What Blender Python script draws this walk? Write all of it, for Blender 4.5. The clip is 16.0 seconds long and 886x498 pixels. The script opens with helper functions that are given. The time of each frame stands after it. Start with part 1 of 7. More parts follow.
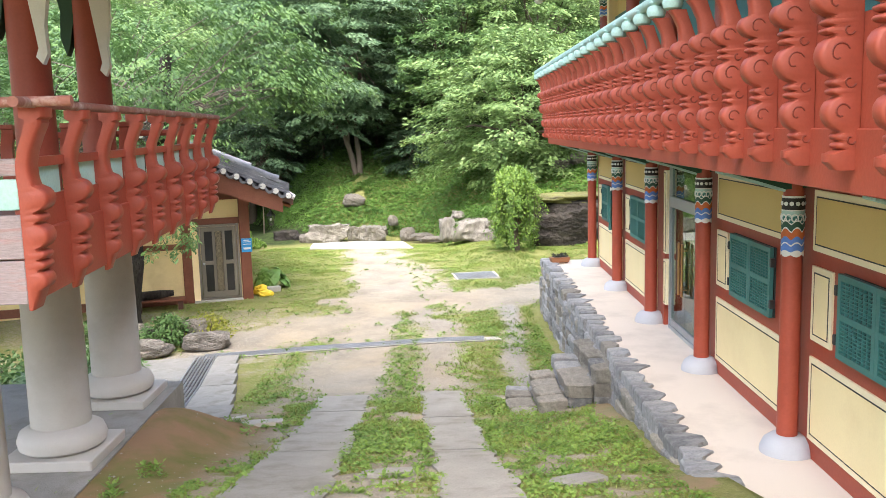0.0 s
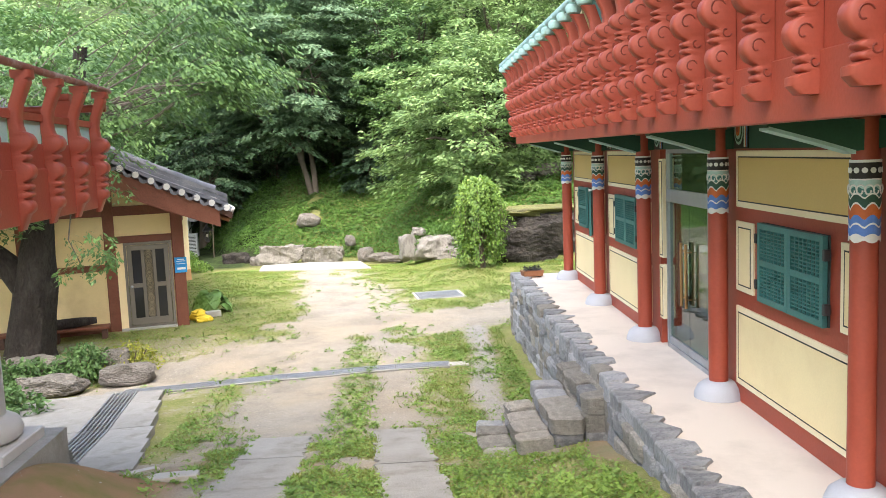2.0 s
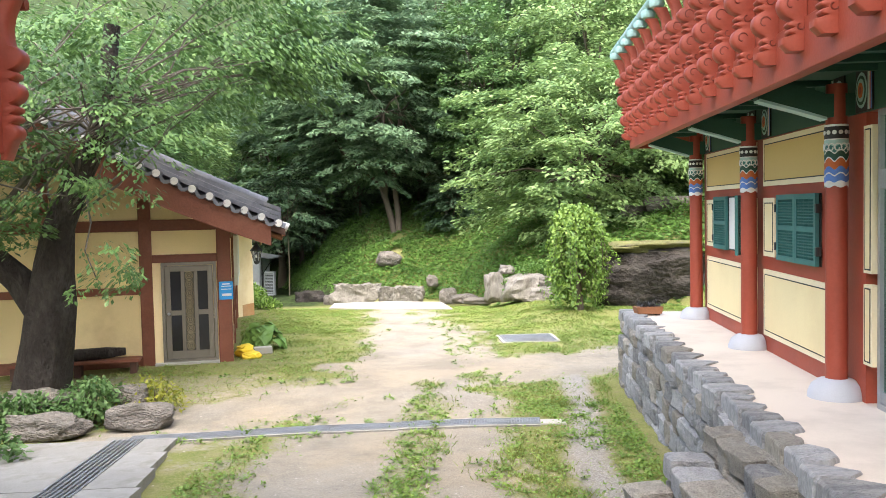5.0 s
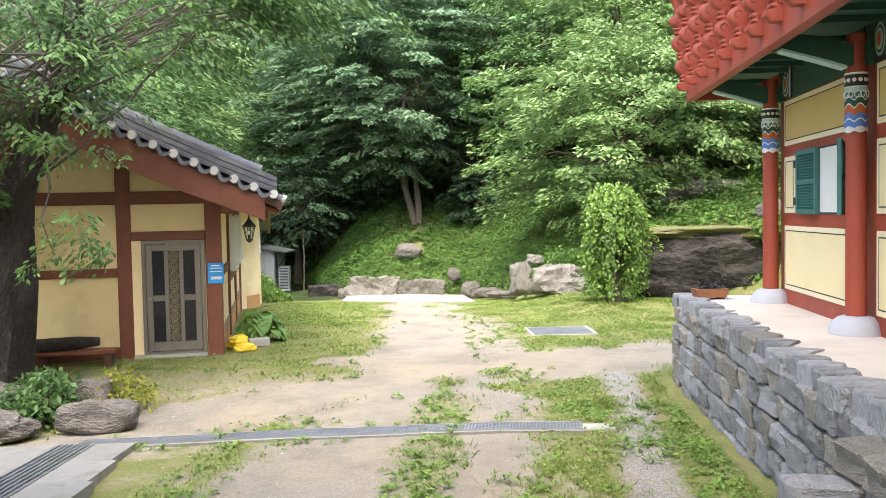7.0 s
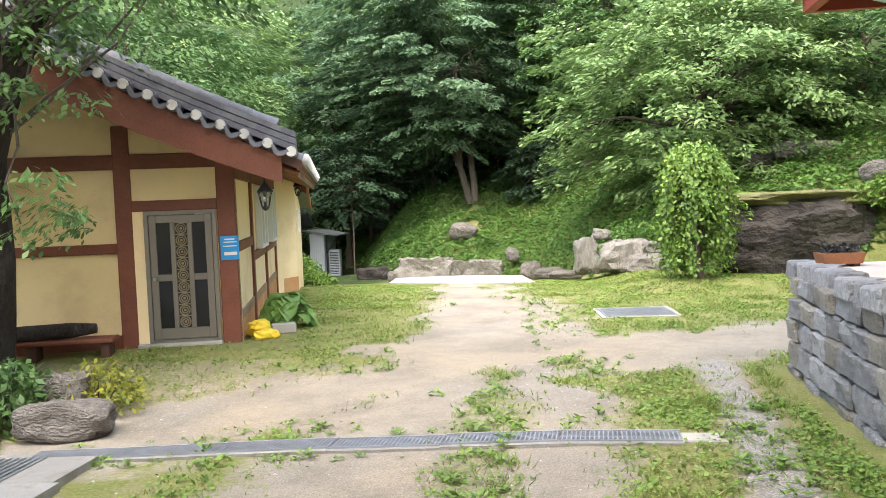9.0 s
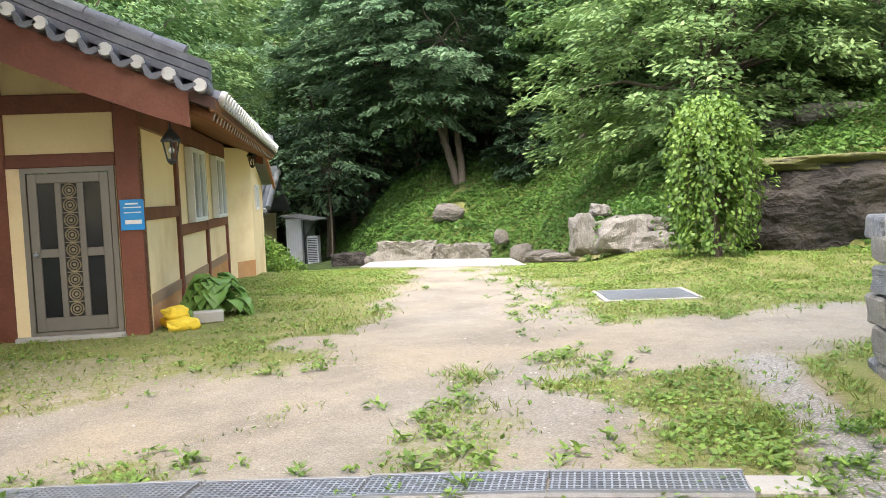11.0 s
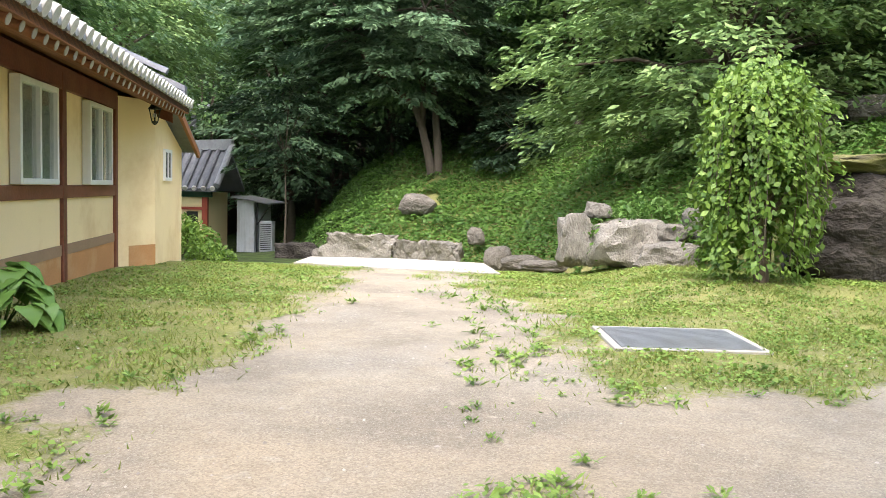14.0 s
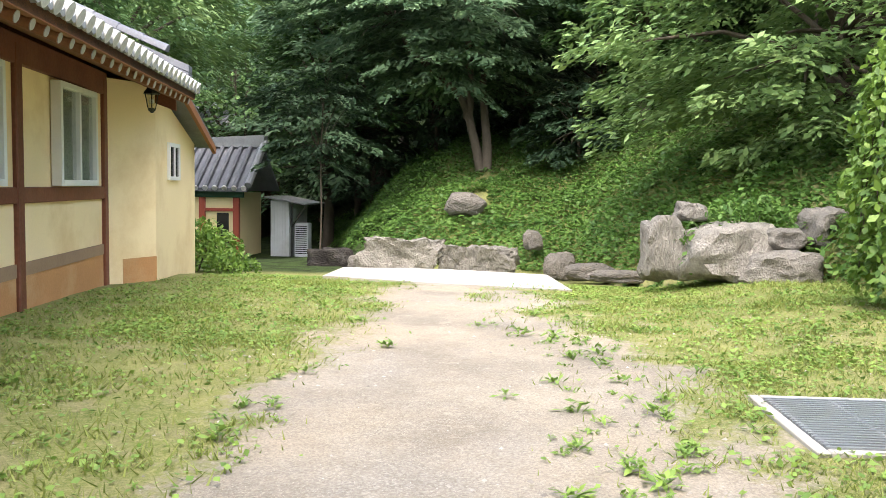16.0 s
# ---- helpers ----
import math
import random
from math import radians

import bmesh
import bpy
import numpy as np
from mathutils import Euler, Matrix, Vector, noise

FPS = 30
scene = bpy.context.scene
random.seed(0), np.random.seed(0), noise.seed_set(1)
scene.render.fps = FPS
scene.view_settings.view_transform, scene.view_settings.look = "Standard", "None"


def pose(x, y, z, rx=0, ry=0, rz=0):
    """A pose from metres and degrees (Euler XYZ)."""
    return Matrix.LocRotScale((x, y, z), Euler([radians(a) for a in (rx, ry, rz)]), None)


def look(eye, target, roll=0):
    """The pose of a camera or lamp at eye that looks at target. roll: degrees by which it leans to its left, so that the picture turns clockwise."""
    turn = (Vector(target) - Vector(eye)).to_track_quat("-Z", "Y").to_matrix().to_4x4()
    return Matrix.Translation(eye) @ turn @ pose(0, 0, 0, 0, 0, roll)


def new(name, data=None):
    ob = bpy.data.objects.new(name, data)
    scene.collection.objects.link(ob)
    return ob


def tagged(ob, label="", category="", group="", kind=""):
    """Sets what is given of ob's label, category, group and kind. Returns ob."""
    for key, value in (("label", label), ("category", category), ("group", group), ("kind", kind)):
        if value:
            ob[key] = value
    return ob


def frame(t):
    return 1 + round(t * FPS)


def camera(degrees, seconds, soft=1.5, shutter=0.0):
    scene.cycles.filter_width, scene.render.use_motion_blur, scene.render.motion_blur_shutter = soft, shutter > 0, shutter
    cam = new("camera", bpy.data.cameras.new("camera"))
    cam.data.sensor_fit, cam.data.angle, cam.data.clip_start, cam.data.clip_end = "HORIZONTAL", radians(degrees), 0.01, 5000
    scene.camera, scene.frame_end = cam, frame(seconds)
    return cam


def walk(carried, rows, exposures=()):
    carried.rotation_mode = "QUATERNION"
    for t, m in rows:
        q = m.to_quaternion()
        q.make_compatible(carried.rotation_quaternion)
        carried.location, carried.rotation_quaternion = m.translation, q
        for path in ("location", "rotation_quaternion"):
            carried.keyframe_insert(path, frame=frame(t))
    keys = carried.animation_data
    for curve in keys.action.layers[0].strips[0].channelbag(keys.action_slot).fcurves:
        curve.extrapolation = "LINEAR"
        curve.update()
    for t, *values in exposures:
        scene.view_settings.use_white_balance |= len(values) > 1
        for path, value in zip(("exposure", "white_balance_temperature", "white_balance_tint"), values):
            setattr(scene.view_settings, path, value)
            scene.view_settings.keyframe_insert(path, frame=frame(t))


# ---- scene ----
cam = camera(54.4, 16.0, soft=0.55)
PATH = [
    (0, (0.012, -0.24, 4.375), (0.018, 1.74, 4.094), -1.6),
    (0.5, (0.024, 0.287, 4.238), (0.035, 2.274, 4.014), -0.7),
    (1, (0.07, 0.85, 4.12), (0.143, 2.84, 3.935), -0.6),
    (1.5, (0.084, 1.41, 4.01), (0.17, 3.4, 3.831), -1.0),
    (2, (0.115, 1.94, 3.828), (0.209, 3.925, 3.603), -2.3),
    (2.5, (0.148, 2.49, 3.712), (0.172, 4.475, 3.472), -2.1),
    (3, (0.168, 3.049, 3.585), (0.184, 5.033, 3.34), -2.2),
    (3.5, (0.197, 3.593, 3.453), (0.153, 5.581, 3.234), -1.8),
    (4, (0.214, 4.142, 3.288), (0.162, 6.132, 3.095), -1.6),
    (4.5, (0.224, 4.732, 3.146), (0.137, 6.725, 3.006), -1.2),
    (5, (0.231, 5.299, 2.986), (0.12, 7.294, 2.892), -1.2),
    (5.2, (0.25, 5.51, 2.93), (0.097, 7.502, 2.834), -1.5),
    (7.3, (0.139, 7.883, 2.38), (-0.028, 9.874, 2.299), -1.1),
    (7.5, (0.127, 8.109, 2.346), (-0.041, 10.101, 2.286), -1.1),
    (8, (0.078, 8.701, 2.209), (-0.087, 10.693, 2.136), -1.5),
    (8.5, (0.086, 9.292, 2.084), (-0.143, 11.277, 1.996), -2.1),
    (8.7, (0.083, 9.542, 2.066), (-0.223, 11.516, 1.965), -2.1),
    (10.8, (0.048, 12.389, 1.592), (-0.254, 14.361, 1.459), -2.5),
    (11, (0.052, 12.662, 1.544), (-0.244, 14.636, 1.413), -2.5),
    (11.5, (0.122, 13.411, 1.457), (-0.059, 15.393, 1.26), -2.7),
    (12, (0.167, 14.178, 1.386), (-0.039, 16.162, 1.239), -0.8),
    (12.5, (0.145, 14.861, 1.336), (-0.027, 16.847, 1.185), -0.1),
    (13, (0.058, 15.548, 1.324), (-0.339, 17.504, 1.196), 0.6),
    (13.5, (-0.08, 16.165, 1.326), (-0.388, 18.137, 1.198), 0.9),
    (14, (-0.072, 16.916, 1.303), (-0.326, 18.895, 1.164), 1.4),
    (14.5, (-0.225, 17.614, 1.332), (-0.477, 19.593, 1.192), 1.3),
    (15, (-0.319, 18.25, 1.313), (-0.601, 20.225, 1.175), 0.4),
    (15.5, (-0.491, 18.928, 1.309), (-0.835, 20.893, 1.172), 1.1),
    (16, (-0.636, 19.616, 1.315), (-0.99, 21.579, 1.168), 0.9),
]
walk(cam, [(t, look(eye, target, roll)) for t, eye, target, roll in PATH],
     exposures=[(0.0, 2.66, 6700, 12.5), (4.0, 2.66, 6700, 12.5), (8.0, 2.55, 6700, 12), (11.0, 2.46, 6700, 12), (13.0, 2.4, 6700, 12), (16.0, 2.4, 6700, 12)])

# ---- light ----
world = bpy.data.worlds.new("sky")
scene.world = world
world.use_nodes = True
wn = world.node_tree
sky = wn.nodes.new("ShaderNodeTexSky")
sky.sky_type, sky.sun_disc = "NISHITA", False
sky.sun_elevation, sky.sun_rotation = radians(60), radians(181)
sky.air_density, sky.dust_density = 1.2, 3.0
wn.nodes["Background"].inputs[1].default_value = 0.12
wn.links.new(sky.outputs[0], wn.nodes["Background"].inputs[0])
sun_data = bpy.data.lights.new("sun", "SUN")
sun_data.energy, sun_data.angle, sun_data.color = 1.45, radians(95), (1.0, 0.965, 0.9)
sun = new("sun", sun_data)
_el, _az = radians(60), radians(181)
SUN_DIR = Vector((math.sin(_az) * math.cos(_el), math.cos(_az) * math.cos(_el), math.sin(_el)))
sun.matrix_world = look(SUN_DIR * 50, (0, 0, 0))


# ---- materials ----
def mat(name, base, rough=0.6, vary=0.15, scale=4.0, fine=60.0, bump=0.15, metal=0.0, relief=0.02, dirt=None, island=0.0, obj=0.0, spec=0.4, dirt_amt=0.45, dirt_scale=1.1, stretch=None):
    """A painted, stone or wooden surface: two scales of tone, stains of a second colour, fine relief."""
    m = bpy.data.materials.new(name)
    m.use_nodes = True
    t, b = m.node_tree, m.node_tree.nodes["Principled BSDF"]
    N, L = t.nodes.new, t.links.new
    co = N("ShaderNodeTexCoord")
    src = co.outputs["Object"]
    if stretch:
        mp = N("ShaderNodeMapping")
        mp.inputs["Scale"].default_value = stretch
        L(src, mp.inputs[0])
        src = mp.outputs[0]
    n1, n2 = N("ShaderNodeTexNoise"), N("ShaderNodeTexNoise")
    n1.inputs["Scale"].default_value, n1.inputs["Detail"].default_value = scale, 5
    n2.inputs["Scale"].default_value, n2.inputs["Detail"].default_value = fine, 4
    L(src, n1.inputs["Vector"]), L(src, n2.inputs["Vector"])
    add = N("ShaderNodeMath")
    add.operation = "ADD"
    L(n1.outputs[0], add.inputs[0]), L(n2.outputs[0], add.inputs[1])
    mr = N("ShaderNodeMapRange")
    mr.inputs[1].default_value, mr.inputs[2].default_value = 0.6, 1.4
    mr.inputs[3].default_value, mr.inputs[4].default_value = 1 - vary, 1 + vary
    L(add.outputs[0], mr.inputs[0])
    val = mr.outputs[0]
    for amount, node, out in ((island, "ShaderNodeNewGeometry", "Random Per Island"), (obj, "ShaderNodeObjectInfo", "Random")):
        if amount:
            g, r, mul = N(node), N("ShaderNodeMapRange"), N("ShaderNodeMath")
            r.inputs[3].default_value, r.inputs[4].default_value = 1 - amount, 1 + amount
            mul.operation = "MULTIPLY"
            L(g.outputs[out], r.inputs[0]), L(r.outputs[0], mul.inputs[0]), L(val, mul.inputs[1])
            val = mul.outputs[0]
    hsv = N("ShaderNodeHueSaturation")
    hsv.inputs["Color"].default_value = (*base, 1)
    L(val, hsv.inputs["Value"])
    col = hsv.outputs[0]
    if dirt:
        n3, ramp, mix = N("ShaderNodeTexNoise"), N("ShaderNodeMapRange"), N("ShaderNodeMix")
        n3.inputs["Scale"].default_value, n3.inputs["Detail"].default_value, n3.inputs["Roughness"].default_value = dirt_scale, 8, 0.65
        L(src, n3.inputs["Vector"])
        ramp.inputs[1].default_value, ramp.inputs[2].default_value, ramp.inputs[4].default_value = 0.5, 0.68, dirt_amt
        L(n3.outputs[0], ramp.inputs[0])
        mix.data_type = "RGBA"
        L(ramp.outputs[0], mix.inputs[0]), L(col, mix.inputs[6])
        mix.inputs[7].default_value = (*dirt, 1)
        col = mix.outputs[2]
    L(col, b.inputs["Base Color"])
    b.inputs["Roughness"].default_value, b.inputs["Metallic"].default_value = rough, metal
    b.inputs["Specular IOR Level"].default_value = spec
    if bump:
        bp = N("ShaderNodeBump")
        bp.inputs["Strength"].default_value, bp.inputs["Distance"].default_value = bump, relief
        L(add.outputs[0], bp.inputs["Height"]), L(bp.outputs[0], b.inputs["Normal"])
    return m


def leaf_mat(name, dark, light, gloss=0.45, glow=0.3):
    """Leaves: each its own green, some light passing through."""
    m = bpy.data.materials.new(name)
    m.use_nodes = True
    t, b = m.node_tree, m.node_tree.nodes["Principled BSDF"]
    N, L = t.nodes.new, t.links.new
    g, ramp, tr, mx = N("ShaderNodeNewGeometry"), N("ShaderNodeMix"), N("ShaderNodeBsdfTranslucent"), N("ShaderNodeMixShader")
    co, no, av = N("ShaderNodeTexCoord"), N("ShaderNodeTexNoise"), N("ShaderNodeMath")
    no.inputs["Scale"].default_value, no.inputs["Detail"].default_value = 0.9, 3
    L(co.outputs["Object"], no.inputs["Vector"])
    av.operation = "MULTIPLY_ADD"
    av.inputs[1].default_value, av.inputs[2].default_value = 0.55, 0.0
    L(g.outputs["Random Per Island"], av.inputs[0])
    ad = N("ShaderNodeMath")
    ad.operation = "MULTIPLY_ADD"
    ad.inputs[1].default_value = 0.9
    L(no.outputs[0], ad.inputs[0]), L(av.outputs[0], ad.inputs[2])
    sb = N("ShaderNodeMath")
    sb.operation, sb.inputs[1].default_value, sb.use_clamp = "SUBTRACT", 0.22, True
    L(ad.outputs[0], sb.inputs[0])
    ramp.data_type = "RGBA"
    ramp.inputs[6].default_value, ramp.inputs[7].default_value = (*dark, 1), (*light, 1)
    L(sb.outputs[0], ramp.inputs[0])
    L(ramp.outputs[2], b.inputs["Base Color"]), L(ramp.outputs[2], tr.inputs[0])
    b.inputs["Roughness"].default_value, b.inputs["Specular IOR Level"].default_value = gloss, 0.35
    mx.inputs[0].default_value = glow
    L(b.outputs[0], mx.inputs[1]), L(tr.outputs[0], mx.inputs[2])
    L(mx.outputs[0], t.nodes["Material Output"].inputs[0])
    return m


def glass_mat(name, tint, gloss):
    """Clear tinted glass, more mirror-like towards grazing sight."""
    m = bpy.data.materials.new(name)
    m.use_nodes = True
    t, b = m.node_tree, m.node_tree.nodes["Principled BSDF"]
    N, L = t.nodes.new, t.links.new
    gl, lw, mx, tp = N("ShaderNodeBsdfGlossy"), N("ShaderNodeLayerWeight"), N("ShaderNodeMixShader"), N("ShaderNodeBsdfTransparent")
    pw, ma = N("ShaderNodeMath"), N("ShaderNodeMath")
    tp.inputs[0].default_value = (*tint, 1)
    gl.inputs["Roughness"].default_value = 0.03
    lw.inputs[0].default_value = 0.5
    pw.operation, pw.inputs[1].default_value = "POWER", 4.0
    ma.operation, ma.inputs[1].default_value, ma.inputs[2].default_value = "MULTIPLY_ADD", 0.8, gloss
    L(lw.outputs["Facing"], pw.inputs[0]), L(pw.outputs[0], ma.inputs[0]), L(ma.outputs[0], mx.inputs[0])
    L(tp.outputs[0], mx.inputs[1]), L(gl.outputs[0], mx.inputs[2])
    L(mx.outputs[0], t.nodes["Material Output"].inputs[0])
    t.nodes.remove(b)
    return m


RED = mat("red_lacquer", (0.335, 0.064, 0.036), 0.5, 0.12, 1.5, 40, 0.08, dirt=(0.2, 0.035, 0.02), dirt_amt=0.4, obj=0.06)
# Darker lacquer red standing for the shadow in carved grooves.
RED_GROOVE_SHADE = mat("groove_shade_red", (0.2, 0.036, 0.02), 0.6, 0.12, 3, 40, 0.05)
CREAM = mat("cream_plaster", (0.80, 0.67, 0.38), 0.75, 0.05, 1.2, 70, 0.05, dirt=(0.66, 0.5, 0.26), dirt_amt=0.3)
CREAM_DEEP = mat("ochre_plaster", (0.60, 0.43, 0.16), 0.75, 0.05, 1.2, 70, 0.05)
BORDER = mat("pale_border", (0.80, 0.70, 0.47), 0.7, 0.05, 2, 60, 0.04)
BLACK = mat("black_paint", (0.02, 0.018, 0.016), 0.55, 0.2, 5, 60, 0.05)
TEAL = mat("teal_paint", (0.045, 0.17, 0.155), 0.5, 0.12, 4, 60, 0.1, obj=0.06)
MINT = mat("mint_paint", (0.36, 0.55, 0.50), 0.6, 0.15, 5, 60, 0.1, dirt=(0.6, 0.66, 0.6), dirt_amt=0.5)
GREEN_DK = mat("dark_green_paint", (0.025, 0.085, 0.055), 0.6, 0.15, 3, 50, 0.06)
BLUE = mat("blue_paint", (0.10, 0.22, 0.58), 0.55, 0.12, 6, 60, 0.05)
ORANGE = mat("orange_paint", (0.55, 0.13, 0.03), 0.55, 0.12, 6, 60, 0.05)
WHITE = mat("white_paint", (0.74, 0.74, 0.70), 0.55, 0.06, 4, 60, 0.05, dirt=(0.5, 0.48, 0.42), dirt_amt=0.3)
# White sheet metal greyed to include the shade of trees and flap.
SHEET_SHADED = mat("shaded_sheet_metal", (0.62, 0.64, 0.66), 0.5, 0.08, 4, 60, 0.05, dirt=(0.3, 0.28, 0.25), dirt_amt=0.4)
GRANITE = mat("granite", (0.47, 0.45, 0.42), 0.8, 0.1, 3, 120, 0.15, dirt=(0.33, 0.28, 0.23), dirt_amt=0.4)
DOME = mat("painted_base", (0.42, 0.43, 0.46), 0.7, 0.08, 4, 90, 0.12)
CONCRETE = mat("concrete", (0.265, 0.255, 0.235), 0.9, 0.25, 2, 60, 0.4, dirt=(0.15, 0.14, 0.115), dirt_amt=0.65, dirt_scale=2.2, obj=0.08)
CONC_LIGHT = mat("pale_concrete", (0.37, 0.355, 0.32), 0.85, 0.1, 2, 80, 0.2, dirt=(0.30, 0.26, 0.2), dirt_amt=0.5)
TERRACE = mat("terrace_screed", (0.64, 0.565, 0.485), 0.75, 0.07, 0.8, 90, 0.06, dirt=(0.43, 0.375, 0.32), dirt_amt=0.5)
STONE = mat("wall_stone", (0.27, 0.275, 0.285), 0.88, 0.4, 3, 22, 0.8, dirt=(0.36, 0.35, 0.33), dirt_amt=0.65, dirt_scale=3.4, obj=0.32, relief=0.07)
STONE_WARM = mat("warm_stone", (0.29, 0.27, 0.235), 0.88, 0.4, 3, 22, 0.8, dirt=(0.13, 0.125, 0.115), dirt_amt=0.6, dirt_scale=2.6, obj=0.25, relief=0.07)
MORTAR = mat("mortar", (0.36, 0.33, 0.29), 0.95, 0.2, 4, 60, 0.4)
ROCK = mat("boulder", (0.215, 0.195, 0.17), 0.92, 0.4, 1.8, 9, 0.9, dirt=(0.085, 0.08, 0.07), dirt_amt=0.8, dirt_scale=1.8, obj=0.12, relief=0.12)
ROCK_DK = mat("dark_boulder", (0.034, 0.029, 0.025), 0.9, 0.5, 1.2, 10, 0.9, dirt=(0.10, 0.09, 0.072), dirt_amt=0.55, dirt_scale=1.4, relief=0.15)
ROCK_PALE = mat("pale_boulder", (0.225, 0.21, 0.185), 0.9, 0.35, 2.2, 14, 0.8, dirt=(0.15, 0.135, 0.115), dirt_amt=0.7, dirt_scale=2.6, obj=0.1, relief=0.08, stretch=(1.6, 1.6, 0.6))
ROCK_MOSS = mat("mossy_rock", (0.15, 0.15, 0.05), 0.95, 0.35, 3, 26, 0.9, dirt=(0.085, 0.07, 0.05), dirt_amt=0.8, dirt_scale=2.0, relief=0.06)
TILE = mat("roof_tile", (0.125, 0.13, 0.15), 0.55, 0.25, 4, 40, 0.2, dirt=(0.24, 0.24, 0.24), dirt_amt=0.5, dirt_scale=2.0, obj=0.15)
TILE_PALE = mat("pale_tile", (0.30, 0.31, 0.33), 0.65, 0.2, 4, 40, 0.2, dirt=(0.14, 0.14, 0.15), dirt_amt=0.5, obj=0.12)
LIME = mat("lime_end", (0.56, 0.55, 0.52), 0.8, 0.15, 8, 50, 0.2, dirt=(0.3, 0.28, 0.26), dirt_amt=0.5, dirt_scale=6, obj=0.1)
PLASTER = mat("yellow_plaster", (0.86, 0.68, 0.40), 0.85, 0.06, 0.9, 60, 0.12, dirt=(0.62, 0.40, 0.17), dirt_amt=0.5, dirt_scale=0.7)
PLASTER_IN = mat("yellow_infill", (0.76, 0.60, 0.32), 0.85, 0.07, 0.9, 60, 0.12, dirt=(0.55, 0.40, 0.20), dirt_amt=0.5)
CLAY = mat("bare_clay", (0.50, 0.25, 0.10), 0.9, 0.12, 1.5, 40, 0.25, dirt=(0.62, 0.42, 0.22), dirt_amt=0.6)
WOOD = mat("red_brown_timber", (0.17, 0.055, 0.03), 0.6, 0.25, 2, 30, 0.25, dirt=(0.25, 0.11, 0.06), dirt_amt=0.45, obj=0.12)
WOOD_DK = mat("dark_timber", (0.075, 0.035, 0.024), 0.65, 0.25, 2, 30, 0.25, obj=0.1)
BAND = mat("grey_brown_band", (0.32, 0.21, 0.13), 0.8, 0.12, 2, 40, 0.12)
RAFTER = mat("rafter_wood", (0.24, 0.10, 0.045), 0.65, 0.2, 3, 40, 0.2, obj=0.15)
WEATHER = mat("weathered_plank", (0.33, 0.26, 0.26), 0.8, 0.25, 3, 40, 0.35, dirt=(0.36, 0.12, 0.10), dirt_amt=0.6, dirt_scale=3, stretch=(0.6, 0.6, 5))
RAILWOOD = mat("peeling_rail", (0.28, 0.11, 0.08), 0.7, 0.2, 4, 40, 0.2, dirt=(0.6, 0.52, 0.46), dirt_amt=0.6, dirt_scale=5)
BRONZE = mat("bronze_frame", (0.21, 0.185, 0.155), 0.4, 0.08, 4, 60, 0.03, metal=0.5)
LATTICE = mat("brass_lattice", (0.34, 0.28, 0.18), 0.45, 0.2, 6, 60, 0.1, metal=0.3)
DARK = mat("dark_pane", (0.018, 0.018, 0.02), 0.15, 0.1, 3, 40, 0.0, spec=0.6)
# Near-black colour that paints the gloom of unlit rooms.
ROOM_SHADE = mat("painted_room_shade", (0.035, 0.055, 0.052), 0.8, 0.1, 1, 20, 0.0)
STEEL = mat("galvanised_steel", (0.42, 0.44, 0.47), 0.42, 0.12, 6, 60, 0.05, metal=0.75, dirt=(0.3, 0.27, 0.24), dirt_amt=0.4)
BRASS = mat("brass", (0.55, 0.33, 0.16), 0.3, 0.1, 5, 60, 0.02, metal=0.9)
IRON = mat("black_iron", (0.03, 0.03, 0.03), 0.5, 0.1, 5, 60, 0.05)
SIGN = mat("blue_sign", (0.02, 0.27, 0.62), 0.4, 0.03, 3, 40, 0.0)
YELLOW = mat("yellow_sack", (0.72, 0.52, 0.04), 0.6, 0.15, 8, 60, 0.15)
TRUNK = mat("cherry_bark", (0.032, 0.025, 0.021), 0.95, 0.5, 5, 22, 1.0, dirt=(0.085, 0.075, 0.065), dirt_amt=0.55, dirt_scale=4, stretch=(1, 1, 0.45), relief=0.08)
BARK = mat("forest_bark", (0.10, 0.08, 0.06), 0.9, 0.3, 4, 30, 0.6, stretch=(1, 1, 0.3))
TWIG = mat("bare_twig", (0.10, 0.085, 0.07), 0.9, 0.2, 6, 40, 0.2)
CURTAIN = mat("grey_curtain", (0.46, 0.45, 0.40), 0.8, 0.12, 2, 30, 0.05)
BULB = mat("opal_globe", (0.8, 0.8, 0.76), 0.25, 0.02, 3, 40, 0.0)
GLASS = glass_mat("door_glass", (0.34, 0.54, 0.48), 0.08)
PANE = glass_mat("window_glass", (0.88, 0.9, 0.88), 0.04)

LEAF_DARK = leaf_mat("leaf_dark", (0.05, 0.115, 0.06), (0.25, 0.37, 0.2), 0.45, 0.38)
LEAF_CHERRY = leaf_mat("leaf_cherry", (0.03, 0.08, 0.024), (0.15, 0.26, 0.075))
# Leaf greens darkened to carry the shade under the wood.
LEAF_PAINTED_SHADE = leaf_mat("leaf_painted_shade", (0.022, 0.055, 0.03), (0.09, 0.15, 0.075), 0.5, 0.2)
LEAF_MID = leaf_mat("leaf_mid", (0.035, 0.095, 0.03), (0.18, 0.30, 0.10))
LEAF_LIGHT = leaf_mat("leaf_light", (0.085, 0.175, 0.055), (0.31, 0.43, 0.16))
LEAF_BRIGHT = leaf_mat("leaf_bright", (0.045, 0.12, 0.02), (0.25, 0.38, 0.07))
LEAF_COVER = leaf_mat("leaf_cover", (0.035, 0.10, 0.02), (0.15, 0.27, 0.055))
LEAF_HOSTA = leaf_mat("leaf_hosta", (0.06, 0.16, 0.03), (0.21, 0.35, 0.08), 0.4, 0.2)
LEAF_YELLOW = leaf_mat("leaf_yellow", (0.10, 0.15, 0.02), (0.40, 0.38, 0.05))
